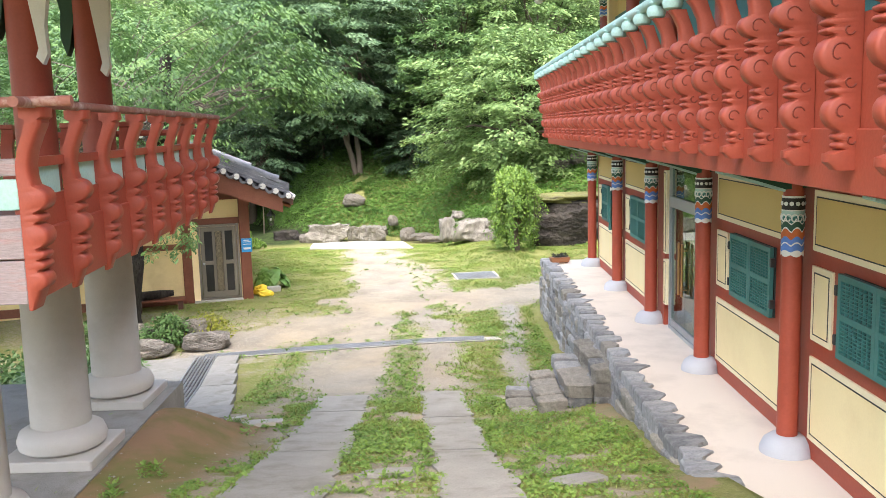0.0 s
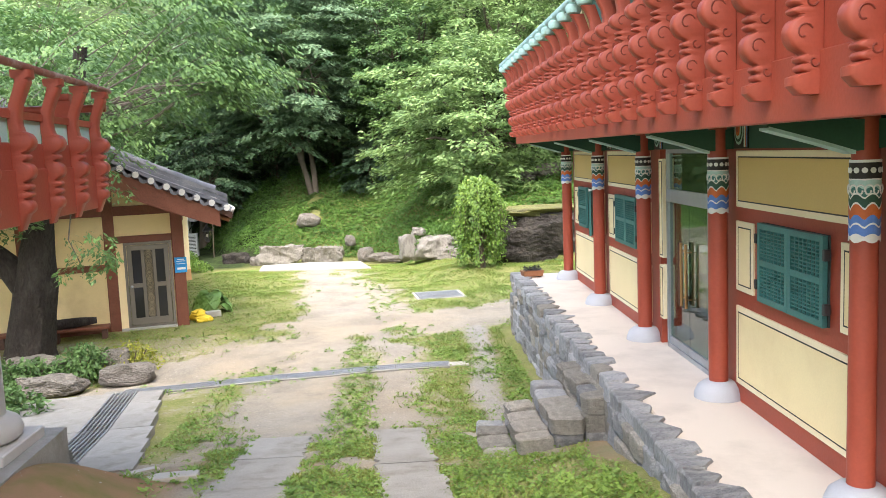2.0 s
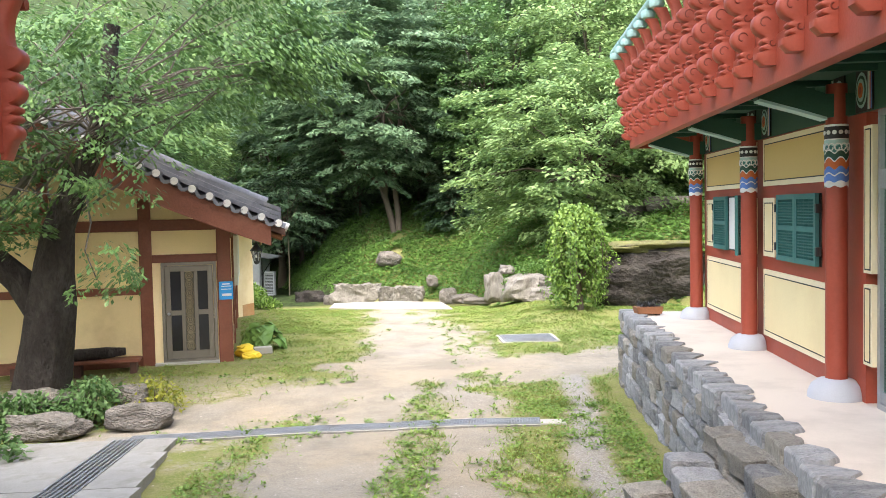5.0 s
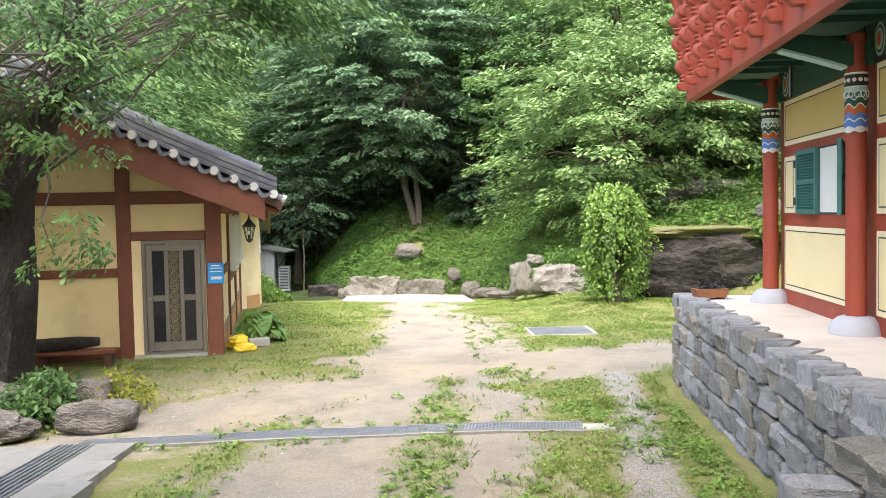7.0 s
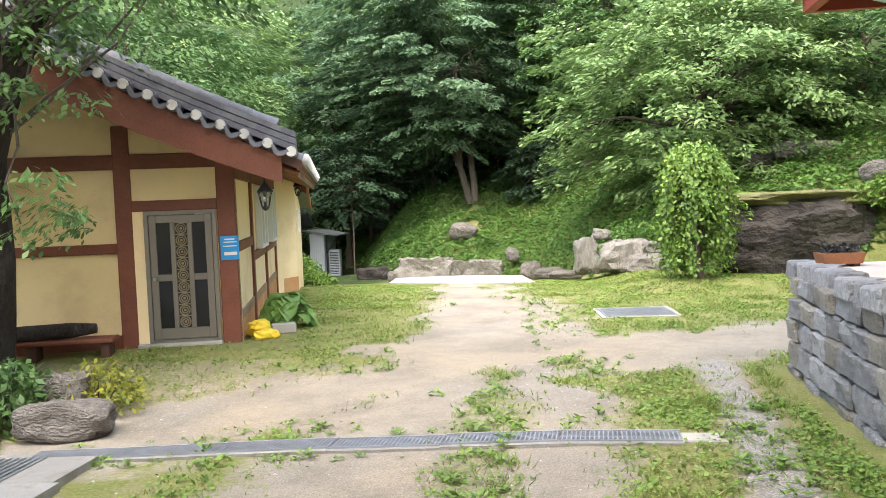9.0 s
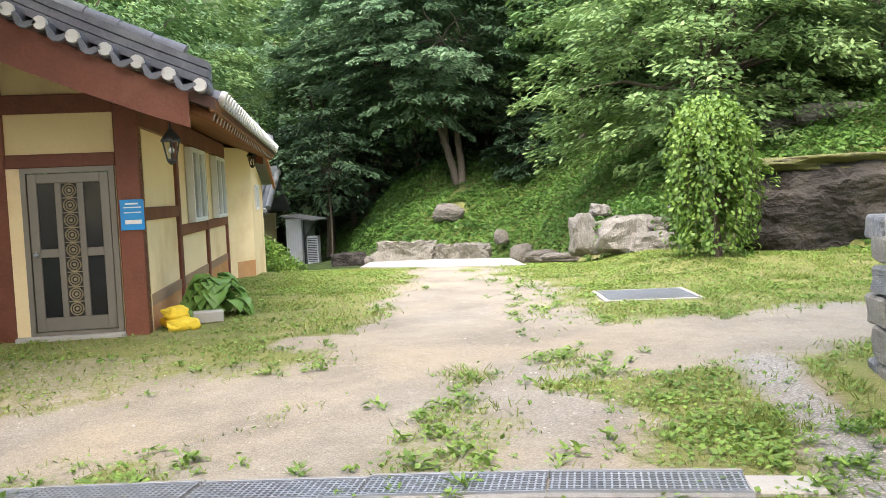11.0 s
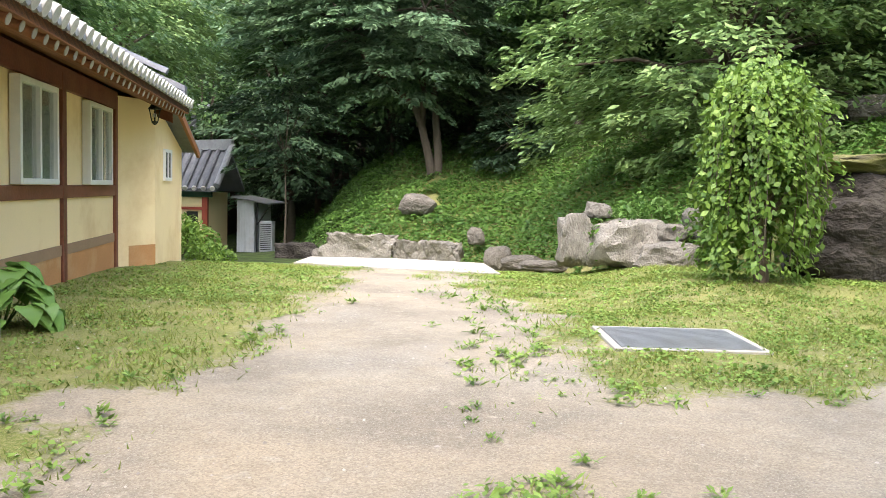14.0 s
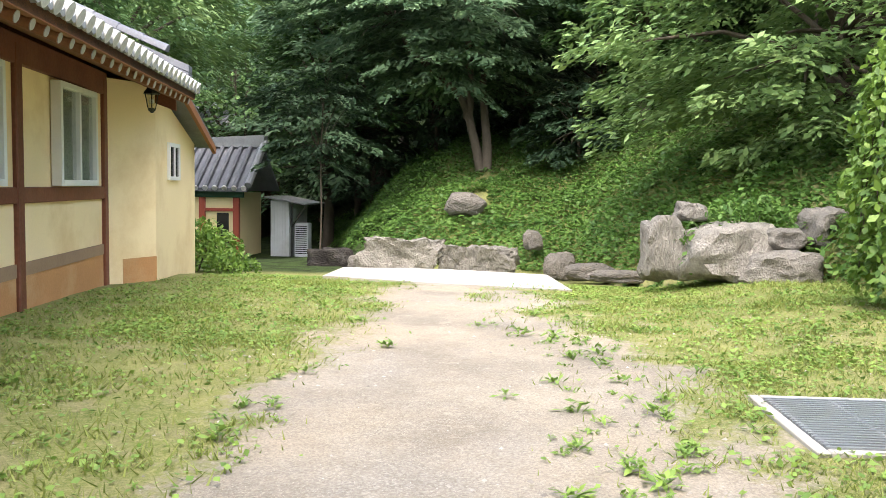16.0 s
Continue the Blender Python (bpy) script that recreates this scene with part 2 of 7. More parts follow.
GRASS = leaf_mat("grass_blade", (0.10, 0.155, 0.028), (0.33, 0.36, 0.10), 0.6, 0.25)
WEED = leaf_mat("weed_leaf", (0.06, 0.14, 0.02), (0.27, 0.40, 0.08), 0.5, 0.25)


# ---- helpers for building ----
def box(bm, x0, x1, y0, y1, z0, z1, bev=0.0, m=None):
    r = bmesh.ops.create_cube(bm, size=1, matrix=Matrix.LocRotScale(((x0 + x1) / 2, (y0 + y1) / 2, (z0 + z1) / 2), None, (x1 - x0, y1 - y0, z1 - z0)))
    v = r["verts"]
    if bev:
        out = bmesh.ops.bevel(bm, geom=list({e for a in v for e in a.link_edges}), offset=bev, segments=1, affect="EDGES")
        v = out["verts"]
    if m is not None:
        bmesh.ops.transform(bm, matrix=m, verts=list(v))
    return v


def rod(bm, a, b, r0, r1=None, seg=10, caps=True):
    a, b = Vector(a), Vector(b)
    d = b - a
    m = Matrix.Translation((a + b) / 2) @ d.to_track_quat("Z", "Y").to_matrix().to_4x4()
    return bmesh.ops.create_cone(bm, cap_ends=caps, segments=seg, radius1=r0, radius2=r0 if r1 is None else r1, depth=d.length, matrix=m)["verts"]


def lathe(bm, prof, seg=24, centre=(0, 0, 0)):
    """Turns a profile of (radius, z) about the upright axis."""
    rings = []
    for r, z in prof:
        rings.append([bm.verts.new((centre[0] + r * math.cos(2 * math.pi * k / seg), centre[1] + r * math.sin(2 * math.pi * k / seg), centre[2] + z)) for k in range(seg)])
    for a, b in zip(rings, rings[1:]):
        for k in range(seg):
            bm.faces.new((a[k], a[(k + 1) % seg], b[(k + 1) % seg], b[k]))
    bm.faces.new(rings[0][::-1]), bm.faces.new(rings[-1])


def prism(bm, pts, axis, a0, a1):
    """Extrudes a closed outline. axis y: the outline is (x, z); axis x: (y, z); axis z: (x, y)."""
    put = {"y": lambda p, a: (p[0], a, p[1]), "x": lambda p, a: (a, p[0], p[1]), "z": lambda p, a: (p[0], p[1], a)}[axis]
    lo, hi = [bm.verts.new(put(p, a0)) for p in pts], [bm.verts.new(put(p, a1)) for p in pts]
    n = len(pts)
    bm.faces.new(lo), bm.faces.new(hi[::-1])
    for k in range(n):
        bm.faces.new((lo[k], hi[k], hi[(k + 1) % n], lo[(k + 1) % n]))


def mesh_of(name, bm, material, smooth=False):
    bmesh.ops.recalc_face_normals(bm, faces=bm.faces)
    me = bpy.data.meshes.new(name)
    bm.to_mesh(me)
    bm.free()
    me.materials.append(material)
    if smooth:
        me.polygons.foreach_set("use_smooth", [True] * len(me.polygons))
        me.set_sharp_from_angle(angle=radians(40))
    return me


def part(name, bm, material, parent, label="", smooth=False, m=None):
    me = bm if isinstance(bm, bpy.types.Mesh) else mesh_of(name, bm, material, smooth)
    ob = new(name, me)
    ob.parent = parent
    if m is not None:
        ob.matrix_basis = m
    return tagged(ob, label)


def thing(name, label, category, m=None, group="", kind=""):
    ob = new(name)
    if m is not None:
        ob.matrix_basis = m
    return tagged(ob, label, category, group, kind)


def boxpart(name, dims, material, parent, label="", bev=0.0, m=None):
    bm = bmesh.new()
    box(bm, *dims, bev)
    return part(name, bm, material, parent, label, m=m)


def raw(name, verts, faces, material):
    """A mesh from arrays of vertices (n, 3) and quads (k, 4)."""
    me = bpy.data.meshes.new(name)
    n, k, c = len(verts), len(faces), faces.shape[1]
    me.vertices.add(n), me.loops.add(k * c), me.polygons.add(k)
    me.vertices.foreach_set("co", np.ascontiguousarray(verts, dtype=np.float32).ravel())
    me.loops.foreach_set("vertex_index", np.ascontiguousarray(faces, dtype=np.int32).ravel())
    me.polygons.foreach_set("loop_start", np.arange(0, k * c, c, dtype=np.int32))
    me.update(calc_edges=True)
    me.materials.append(material)
    return me


rng = np.random.default_rng(7)


def unit(v):
    return v / np.maximum(np.linalg.norm(v, axis=1, keepdims=True), 1e-6)


def leaves(name, centre, direction, normal, length, width, material):
    """Many leaves in one mesh: pointed blades along direction, facing normal."""
    d, nrm = unit(direction), unit(normal)
    side = unit(np.cross(d, nrm))
    l, w = length[:, None], width[:, None]
    v = np.stack([centre - d * l * 0.5, centre + side * w * 0.5 + d * l * 0.05, centre + d * l * 0.5 - nrm * l * 0.08, centre - side * w * 0.5 + d * l * 0.05], 1).reshape(-1, 3)
    return raw(name, v, np.arange(len(v)).reshape(-1, 4), material)


def fbm(x, y, seed=0.0, octaves=4):
    """Smooth noise on arrays, about -1 to 1."""
    out, amp, f = np.zeros_like(x), 0.5, 1.0
    r = np.random.default_rng(int(seed * 10) + 3)
    table = r.random((64, 64))
    for _ in range(octaves):
        u, v = x * f + seed * 3.1, y * f + seed * 1.7
        i, j = np.floor(u).astype(int), np.floor(v).astype(int)
        a, b = u - i, v - j
        a, b = a * a * (3 - 2 * a), b * b * (3 - 2 * b)
        g = lambda p, q: table[p % 64, q % 64]
        out += amp * 2 * ((g(i, j) * (1 - a) + g(i + 1, j) * a) * (1 - b) + (g(i, j + 1) * (1 - a) + g(i + 1, j + 1) * a) * b - 0.5)
        amp, f = amp * 0.5, f * 2.03
    return out


def ramp(a, b, x):
    t = np.clip((x - a) / (b - a), 0, 1)
    return t * t * (3 - 2 * t)


# ---- the lie of the land ----
def hill_line(x):
    return np.interp(x, [-40, -16, -11, -8.5, -6, -1.2, 0.2, 1.8, 2.8, 3.8, 6.5, 9, 30], [66, 62, 53, 46, 42, 40, 36, 33.6, 31.5, 29.8, 28.6, 26.5, 22])


def height(x, y):
    x, y = np.asarray(x, float), np.asarray(y, float)
    z = np.interp(y, [-40, -6, -0.24, 3.05, 5.3, 8.1, 9.3, 11, 12.66, 14.2, 17, 20, 25, 29, 33, 36, 39, 44, 200], [6, 4.2, 3.02, 2.22, 1.62, 0.99, 0.72, 0.43, 0.23, 0.10, 0.05, 0.0, 0.0, -0.08, -0.24, -0.55, -0.75, -0.7, -0.7])
    z = z + 0.05 * np.clip(x, -6, 0) * ramp(10, 15, y) * (1 - ramp(18, 22, y))
    bank = ramp(-2.3, -3.3, x)
    z = z * (1 - bank) + bank * (1.14 + (z - 1.14) * ramp(9.4, 11.6, y))
    z = np.where((x > 2.5) & (y < 19.8), np.minimum(z, 0.9), z)
    z = z + 0.16 * ramp(1.1, 2.2, x) * (1 - ramp(11.5, 15, y)) * ramp(7.5, 9.5, y)
    z = z + 0.27 * ramp(0.1, 1.8, x) * ramp(25.2, 28.4, y)
    d = np.maximum(y - hill_line(x), 0)
    z = z - 0.72 * ramp(-7.5, -10.5, x) * ramp(40, 49, y)
    step = np.interp(x, [-6, 0, 1.5, 3, 6, 9], [0.45, 0.45, 0.6, 0.8, 1.3, 1.4])
    z = z + step * (1 - np.exp(-d / 0.7)) + d * 0.30 + np.maximum(d - 14, 0) * 0.25 + 0.25 * fbm(x * 0.3, y * 0.3, 5) * ramp(0, 3, d)
    return z + 0.025 * fbm(x * 0.8, y * 0.8, 2)


def line_dist(x, y, pts):
    best = np.full(x.shape, 1e9)
    for (ax, ay), (bx, by) in zip(pts, pts[1:]):
        ex, ey = bx - ax, by - ay
        t = np.clip(((x - ax) * ex + (y - ay) * ey) / (ex * ex + ey * ey), 0, 1)
        best = np.minimum(best, np.hypot(x - ax - t * ex, y - ay - t * ey))
    return best


MAIN = [(-1.2, 12.5), (-1.0, 17), (-1.3, 20), (-1.45, 23), (-1.9, 27), (-2.6, 30), (-2.9, 33)]
RIGHT = [(-0.9, 20), (1.0, 21.4), (3.0, 22.2), (9, 23)]
LEFT = [(-1.2, 20.2), (-3.2, 18.8), (-4.6, 17.7)]
GRAVEL = [(1.45, 12.5), (1.3, 15), (1.55, 18), (1.6, 20.3)]


def grassiness(x, y):
    """1: close turf, 0: bare sandy ground."""
    n = fbm(x * 0.9, y * 0.9, 1) + 0.6 * fbm(x * 4, y * 4, 4, 3)
    wide = np.interp(y, [12, 18, 22, 26, 29, 34], [1.5, 1.35, 1.0, 0.95, 0.75, 0.55])
    bare = 1 - ramp(-0.45, 0.65, line_dist(x, y, MAIN) - wide + 0.6 * n)
    bare = np.maximum(bare, 1 - ramp(-0.45, 0.65, line_dist(x, y, RIGHT) - 0.95 + 0.6 * n))
    bare = np.maximum(bare, 1 - ramp(-0.45, 0.65, line_dist(x, y, LEFT) - 0.95 + 0.6 * n))
    bare = np.maximum(bare, 0.85 * (1 - ramp(-0.35, 0.55, line_dist(x, y, [(-0.3, 20), (-0.4, 23.5), (-0.75, 26), (-1.5, 29), (-2.0, 32)]) - 0.5 + 0.8 * n)))
    bare = np.maximum(bare, 0.9 * (1 - ramp(-0.1, 0.3, np.hypot((x + 2.75) / 1.5, y - 21.6) - 0.35 + 0.5 * n)))
    bare = np.maximum(bare, 0.8 * (1 - ramp(0.0, 0.3, line_dist(x, y, GRAVEL) - 0.12 + 0.12 * n)))
    tuft = 1 - ramp(0.0, 0.3, line_dist(x, y, [(-0.75, 7), (-0.72, 13), (-0.7, 17.5), (-0.85, 19.8)]) - 0.16 + 0.35 * n)
    tuft = np.maximum(tuft, 0.9 * (1 - ramp(0, 0.3, line_dist(x, y, [(-0.1, 20.4), (0.3, 19.6), (1.2, 18)]) - 0.15 + 0.4 * n)))
    g = np.maximum(1 - bare, 0.5 * tuft)
    slope = (y < 12.6)
    road = ramp(-0.15, 0.25, n + 0.1) * 0.9
    g = np.where(slope & (x > -2.4) & (x < 2.3), np.maximum(road, ramp(0.25, 0.6, n + 0.55)), g)
    g = np.where((x < -2.4) & (y < 12) & (y > 4), 0.25 * ramp(0.1, 0.5, n), g)
    left_lawn = ((x < -3) & (y > 15) & (y < 21))
    g = np.where(left_lawn, g * (0.55 + 0.45 * ramp(-0.3, 0.3, n)), g)
    return np.clip(g, 0, 1)


def graveliness(x, y):
    n = fbm(x * 3, y * 3, 8, 3)
    a = 1 - ramp(0.0, 0.25, line_dist(x, y, GRAVEL) - 0.1 + 0.12 * n)
    return np.clip(np.maximum(0.75 * a, 0.3 * ramp(0.0, 0.5, fbm(x * 0.7, y * 0.7, 11))), 0, 1)


def ground_material():
    m = bpy.data.materials.new("ground")
    m.use_nodes = True
    t, b = m.node_tree, m.node_tree.nodes["Principled BSDF"]
    N, L = t.nodes.new, t.links.new
    co = N("ShaderNodeTexCoord")

    def noise_node(s, d=5, r=0.6):
        n = N("ShaderNodeTexNoise")
        n.inputs["Scale"].default_value, n.inputs["Detail"].default_value, n.inputs["Roughness"].default_value = s, d, r
        L(co.outputs["Object"], n.inputs["Vector"])
        return n.outputs[0]

    def mix(f, a, c):
        x = N("ShaderNodeMix")
        x.data_type = "RGBA"
        for sock, v in ((x.inputs[0], f), (x.inputs[6], a), (x.inputs[7], c)):
            if isinstance(v, tuple):
                sock.default_value = (*v, 1)
            else:
                L(v, sock)
        return x.outputs[2]

    def rng_node(v, a, c, lo=0.0, hi=1.0):
        r = N("ShaderNodeMapRange")
        r.inputs[1].default_value, r.inputs[2].default_value, r.inputs[3].default_value, r.inputs[4].default_value = a, c, lo, hi
        L(v, r.inputs[0])
        return r.outputs[0]

    def attr(n):
        a = N("ShaderNodeAttribute")
        a.attribute_name = n
        return a.outputs["Fac"]

    sand = mix(rng_node(noise_node(0.9, 6), 0.35, 0.65), (0.205, 0.182, 0.147), (0.315, 0.286, 0.235))
    sand = mix(rng_node(noise_node(55, 4, 0.8), 0.5, 0.75, 0, 0.6), sand, (0.17, 0.135, 0.095))
    sand = mix(rng_node(noise_node(130, 2, 0.7), 0.58, 0.7, 0, 0.55), sand, (0.58, 0.53, 0.45))
    vor = N("ShaderNodeTexVoronoi")
    vor.inputs["Scale"].default_value = 45
    L(co.outputs["Object"], vor.inputs["Vector"])
    pebble = mix(rng_node(vor.outputs["Distance"], 0.1, 0.6), (0.46, 0.45, 0.43), (0.22, 0.21, 0.19))
    sand = mix(rng_node(noise_node(0.45, 7, 0.7), 0.45, 0.62, 0, 0.6), sand, (0.31, 0.25, 0.175))
    sand = mix(rng_node(noise_node(4.5, 8, 0.75), 0.46, 0.66, 0, 0.7), sand, (0.215, 0.185, 0.14))
    sand = mix(rng_node(noise_node(9, 6, 0.7), 0.55, 0.72, 0, 0.5), sand, (0.44, 0.40, 0.335))
    grit = N("ShaderNodeTexVoronoi")
    grit.inputs["Scale"].default_value = 95
    L(co.outputs["Object"], grit.inputs["Vector"])
    hsv = N("ShaderNodeHueSaturation")
    L(sand, hsv.inputs["Color"]), L(rng_node(grit.outputs["Color"], 0.1, 0.9, 0.8, 1.2), hsv.inputs["Value"])
    sand = mix(attr("gravel"), hsv.outputs[0], pebble)
    turf = mix(rng_node(noise_node(1.6, 6), 0.35, 0.65), (0.12, 0.15, 0.035), (0.215, 0.22, 0.075))
    turf = mix(rng_node(noise_node(2.6, 7, 0.75), 0.5, 0.66, 0, 0.75), turf, (0.25, 0.205, 0.13))
    turf = mix(rng_node(noise_node(30, 6, 0.85), 0.47, 0.6, 0, 0.75), turf, (0.30, 0.27, 0.13))
    turf = mix(rng_node(noise_node(85, 4, 0.85), 0.5, 0.62, 0, 0.75), turf, (0.05, 0.08, 0.015))
    bank = mix(rng_node(noise_node(1.3, 6), 0.4, 0.65), (0.27, 0.17, 0.10), (0.15, 0.15, 0.05))
    sand = mix(attr("soil"), sand, bank)
    g = N("ShaderNodeMath")
    g.operation = "MULTIPLY_ADD"
    g.inputs[1].default_value, g.inputs[2].default_value = 1.5, -0.75
    L(noise_node(14, 5, 0.7), g.inputs[0])
    s = N("ShaderNodeMath")
    s.operation = "ADD"
    L(g.outputs[0], s.inputs[0]), L(attr("grass"), s.inputs[1])
    col = mix(rng_node(s.outputs[0], 0.3, 0.75), sand, turf)
    # Woodland floor: dark soil and growth, with tree shade put into the colour.
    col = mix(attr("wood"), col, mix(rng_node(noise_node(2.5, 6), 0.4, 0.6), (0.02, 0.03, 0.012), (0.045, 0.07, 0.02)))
    L(col, b.inputs["Base Color"])
    b.inputs["Roughness"].default_value = 0.95
    b.inputs["Specular IOR Level"].default_value = 0.15
    bp = N("ShaderNodeBump")
    bp.inputs["Strength"].default_value, bp.inputs["Distance"].default_value = 0.5, 0.03
    L(noise_node(35, 6, 0.75), bp.inputs["Height"]), L(bp.outputs[0], b.inputs["Normal"])
    return m


def build_ground():
    gx = np.concatenate([np.linspace(-90, -14, 26), np.linspace(-13, -7.3, 18), np.arange(-7, 4.6, 0.1), np.linspace(4.9, 14, 24), np.linspace(17, 90, 24)])
    gy = np.concatenate([np.linspace(-60, 1, 18), np.linspace(2, 5.6, 14), np.arange(6, 34.05, 0.1), np.linspace(34.5, 62, 50), np.linspace(66, 170, 26)])
    X, Y = np.meshgrid(gx, gy)
    Z = height(X, Y)
    v = np.stack([X, Y, Z], -1).reshape(-1, 3)
    w, h = len(gx), len(gy)
    i = (np.arange(h - 1)[:, None] * w + np.arange(w - 1)[None]).ravel()
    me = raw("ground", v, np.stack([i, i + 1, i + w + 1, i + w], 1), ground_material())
    x, y = v[:, 0], v[:, 1]
    d = y - hill_line(x)
    soil = np.clip(ramp(-2.1, -2.6, x) * (1 - ramp(11.2, 12, y)) + 0.7 * ramp(1.7, 1.9, x) * (1 - ramp(19, 20, y)) + 0.8 * ramp(0.3, 0.6, fbm(x, y, 21)) * (y < 12), 0, 1)
    # The wood mask places the floor colour that includes painted tree shade.
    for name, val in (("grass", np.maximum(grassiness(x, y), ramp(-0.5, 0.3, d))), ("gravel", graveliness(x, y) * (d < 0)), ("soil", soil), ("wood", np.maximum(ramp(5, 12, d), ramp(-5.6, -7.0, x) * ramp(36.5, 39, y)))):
        a = me.attributes.new(name, "FLOAT", "POINT")
        a.data.foreach_set("value", val.astype(np.float32))
    me.polygons.foreach_set("use_smooth", [True] * len(me.polygons))
    return tagged(new("ground", me), "sandy yard with patchy grass rising to a wooded hill", "ground", kind="structure")


build_ground()


# ---- the hall on its terrace ----
TZ = 1.2
COLS = [-1.0, 1.9, 4.8, 7.66, 10.47, 13.25, 16.0, 18.85]
WX = 3.46
TURN = Matrix.Translation((3.31, 10.47, 0)) @ pose(0, 0, 0, 0, 0, -0.68) @ Matrix.Translation((-3.31, -10.47, 0))


def stone_mesh(name, material, seed, rough=0.07, cuts=2):
    """A roughly squared stone one metre each way, to be scaled."""
    bm = bmesh.new()
    bmesh.ops.create_cube(bm, size=1)
    bmesh.ops.bevel(bm, geom=list(bm.edges), offset=0.09, segments=1, affect="EDGES")
    bmesh.ops.subdivide_edges(bm, edges=[e for e in bm.edges if e.calc_length() > 0.5], cuts=cuts - 1, use_grid_fill=True)
    for v in bm.verts:
        n = noise.noise_vector(v.co * 1.9 + Vector((seed * 7.3, seed * 3.1, seed)))
        v.co += n * rough * 1.6
    return mesh_of(name, bm, material)


STONES = [stone_mesh("stone", STONE if k % 4 else STONE_WARM, k + 1) for k in range(10)]
STEPS = [stone_mesh("step_stone", STONE_WARM if k % 3 else STONE, k + 31, 0.055) for k in range(6)]


def terrace():
    t = thing("terrace", "raised terrace of grey fieldstone with a smooth beige screed top", "terrace", TURN, kind="structure")
    boxpart("screed", (2.5, 12, -4, 19.75, 0.2, TZ), TERRACE, t, "smooth beige screed", 0.02)
    boxpart("core", (2.4, 2.495, -4, 19.7, -0.2, 1.2), MORTAR, t)
    r = random.Random(4)
    rows = [(-0.15, 0.12), (0.11, 0.38), (0.37, 0.63), (0.62, 0.86), (0.85, 1.09)]
    for k, (z0, z1) in enumerate(rows):
        y = 19.85 - (0.18 if k % 2 else 0.0)
        while y > 6.2:
            l = r.uniform(0.24, 0.52)
            ym = y - l / 2
            g = float(height(2.15, ym))
            if z1 > g - 0.04:
                o = part("stone", r.choice(STONES), None, t)
                o.matrix_basis = pose(2.38 + r.uniform(-0.035, 0.025) + 0.03 * (z0 / 1.2), ym, (z0 + z1) / 2, r.uniform(-3, 3), r.uniform(-3, 3), r.uniform(-4, 4)) @ Matrix.Diagonal((0.3, l - 0.008, z1 - z0 - 0.004 + r.uniform(-0.03, 0.0), 1))
            y -= l
        x = 2.6
        while x < 7:
            l = r.uniform(0.26, 0.5)
            o = part("stone", r.choice(STONES), None, t)
            o.matrix_basis = pose(x + l / 2, 19.78 + r.uniform(-0.02, 0.02), (z0 + z1) / 2, 0, 0, 90 + r.uniform(-4, 4)) @ Matrix.Diagonal((0.3, l, z1 - z0, 1))
            x += l
    y = 19.95
    caps = []
    for k in range(6):
        bm = bmesh.new()
        tip = [(-0.16, -0.48), (0.06 + 0.04 * r.random(), -0.49), (0.12 + 0.14 * r.random(), r.uniform(-0.38, -0.2)), (0.2 + 0.16 * r.random(), r.uniform(0.0, 0.25)), (0.06 + 0.06 * r.random(), 0.47), (-0.17, 0.49)]
        prism(bm, tip, "z", -0.1, 0.1)
        bmesh.ops.bevel(bm, geom=[e for e in bm.edges], offset=0.022, segments=1, affect="EDGES")
        for v in bm.verts:
            v.co += noise.noise_vector(v.co * 4 + Vector((k * 5, 0, 3))) * 0.02
        caps.append(mesh_of("cap_stone", bm, STONE if k % 4 else STONE_WARM))
    while y > 5.8:
        l = r.uniform(0.3, 0.48)
        o = part("cap_stone", r.choice(caps), None, t)
        o.matrix_basis = pose(2.40 + r.uniform(-0.02, 0.02), y - l / 2, TZ - 0.075 + r.uniform(-0.006, 0.012), r.uniform(-2, 2), r.uniform(-2, 2), r.uniform(-3, 3)) @ Matrix.Diagonal((r.uniform(0.6, 0.98), l - 0.008, 1, 1))
        y -= l


def stone_steps():
    t = thing("stone_steps", "short flight of rough grey stone steps against the terrace", "steps")
    r = random.Random(9)
    for x0, x1, z, ys in ((0.93, 1.31, 0.42, (11.2, 12.6)), (1.31, 1.69, 0.62, (11.1, 12.7)), (1.69, 2.06, 0.83, (11.1, 12.75)), (2.06, 2.4, 1.05, (11.1, 12.9))):
        y = ys[0]
        while y < ys[1] - 0.1:
            l = min(r.uniform(0.3, 0.5), ys[1] - y)
            low = 0.05
            n = max(2, round((z - low) / 0.2))
            for q in range(n):
                za, zb = low + (z - low) * q / n, low + (z - low) * (q + 1) / n
                o = part("step_stone", r.choice(STEPS), None, t)
                o.matrix_basis = pose((x0 + x1) / 2, y + l / 2, (za + zb) / 2 + r.uniform(-0.03, 0.02), r.uniform(-3, 3), r.uniform(-3, 3), r.uniform(-7, 7)) @ Matrix.Diagonal((x1 - x0 - 0.01 + r.uniform(-0.03, 0.03), l - 0.03, zb - za + 0.01, 1))
            y += l


def beaded(beads, lean, steps=8):
    """Points (out, up) of a front edge with rounded beads standing on a leaning line."""
    out = []
    for a, b, d in beads:
        for k in range(steps + 1):
            u = k / steps
            out.append((lean(a + (b - a) * u) + d * math.sin(math.pi * u) ** 0.55, a + (b - a) * u))
    return out


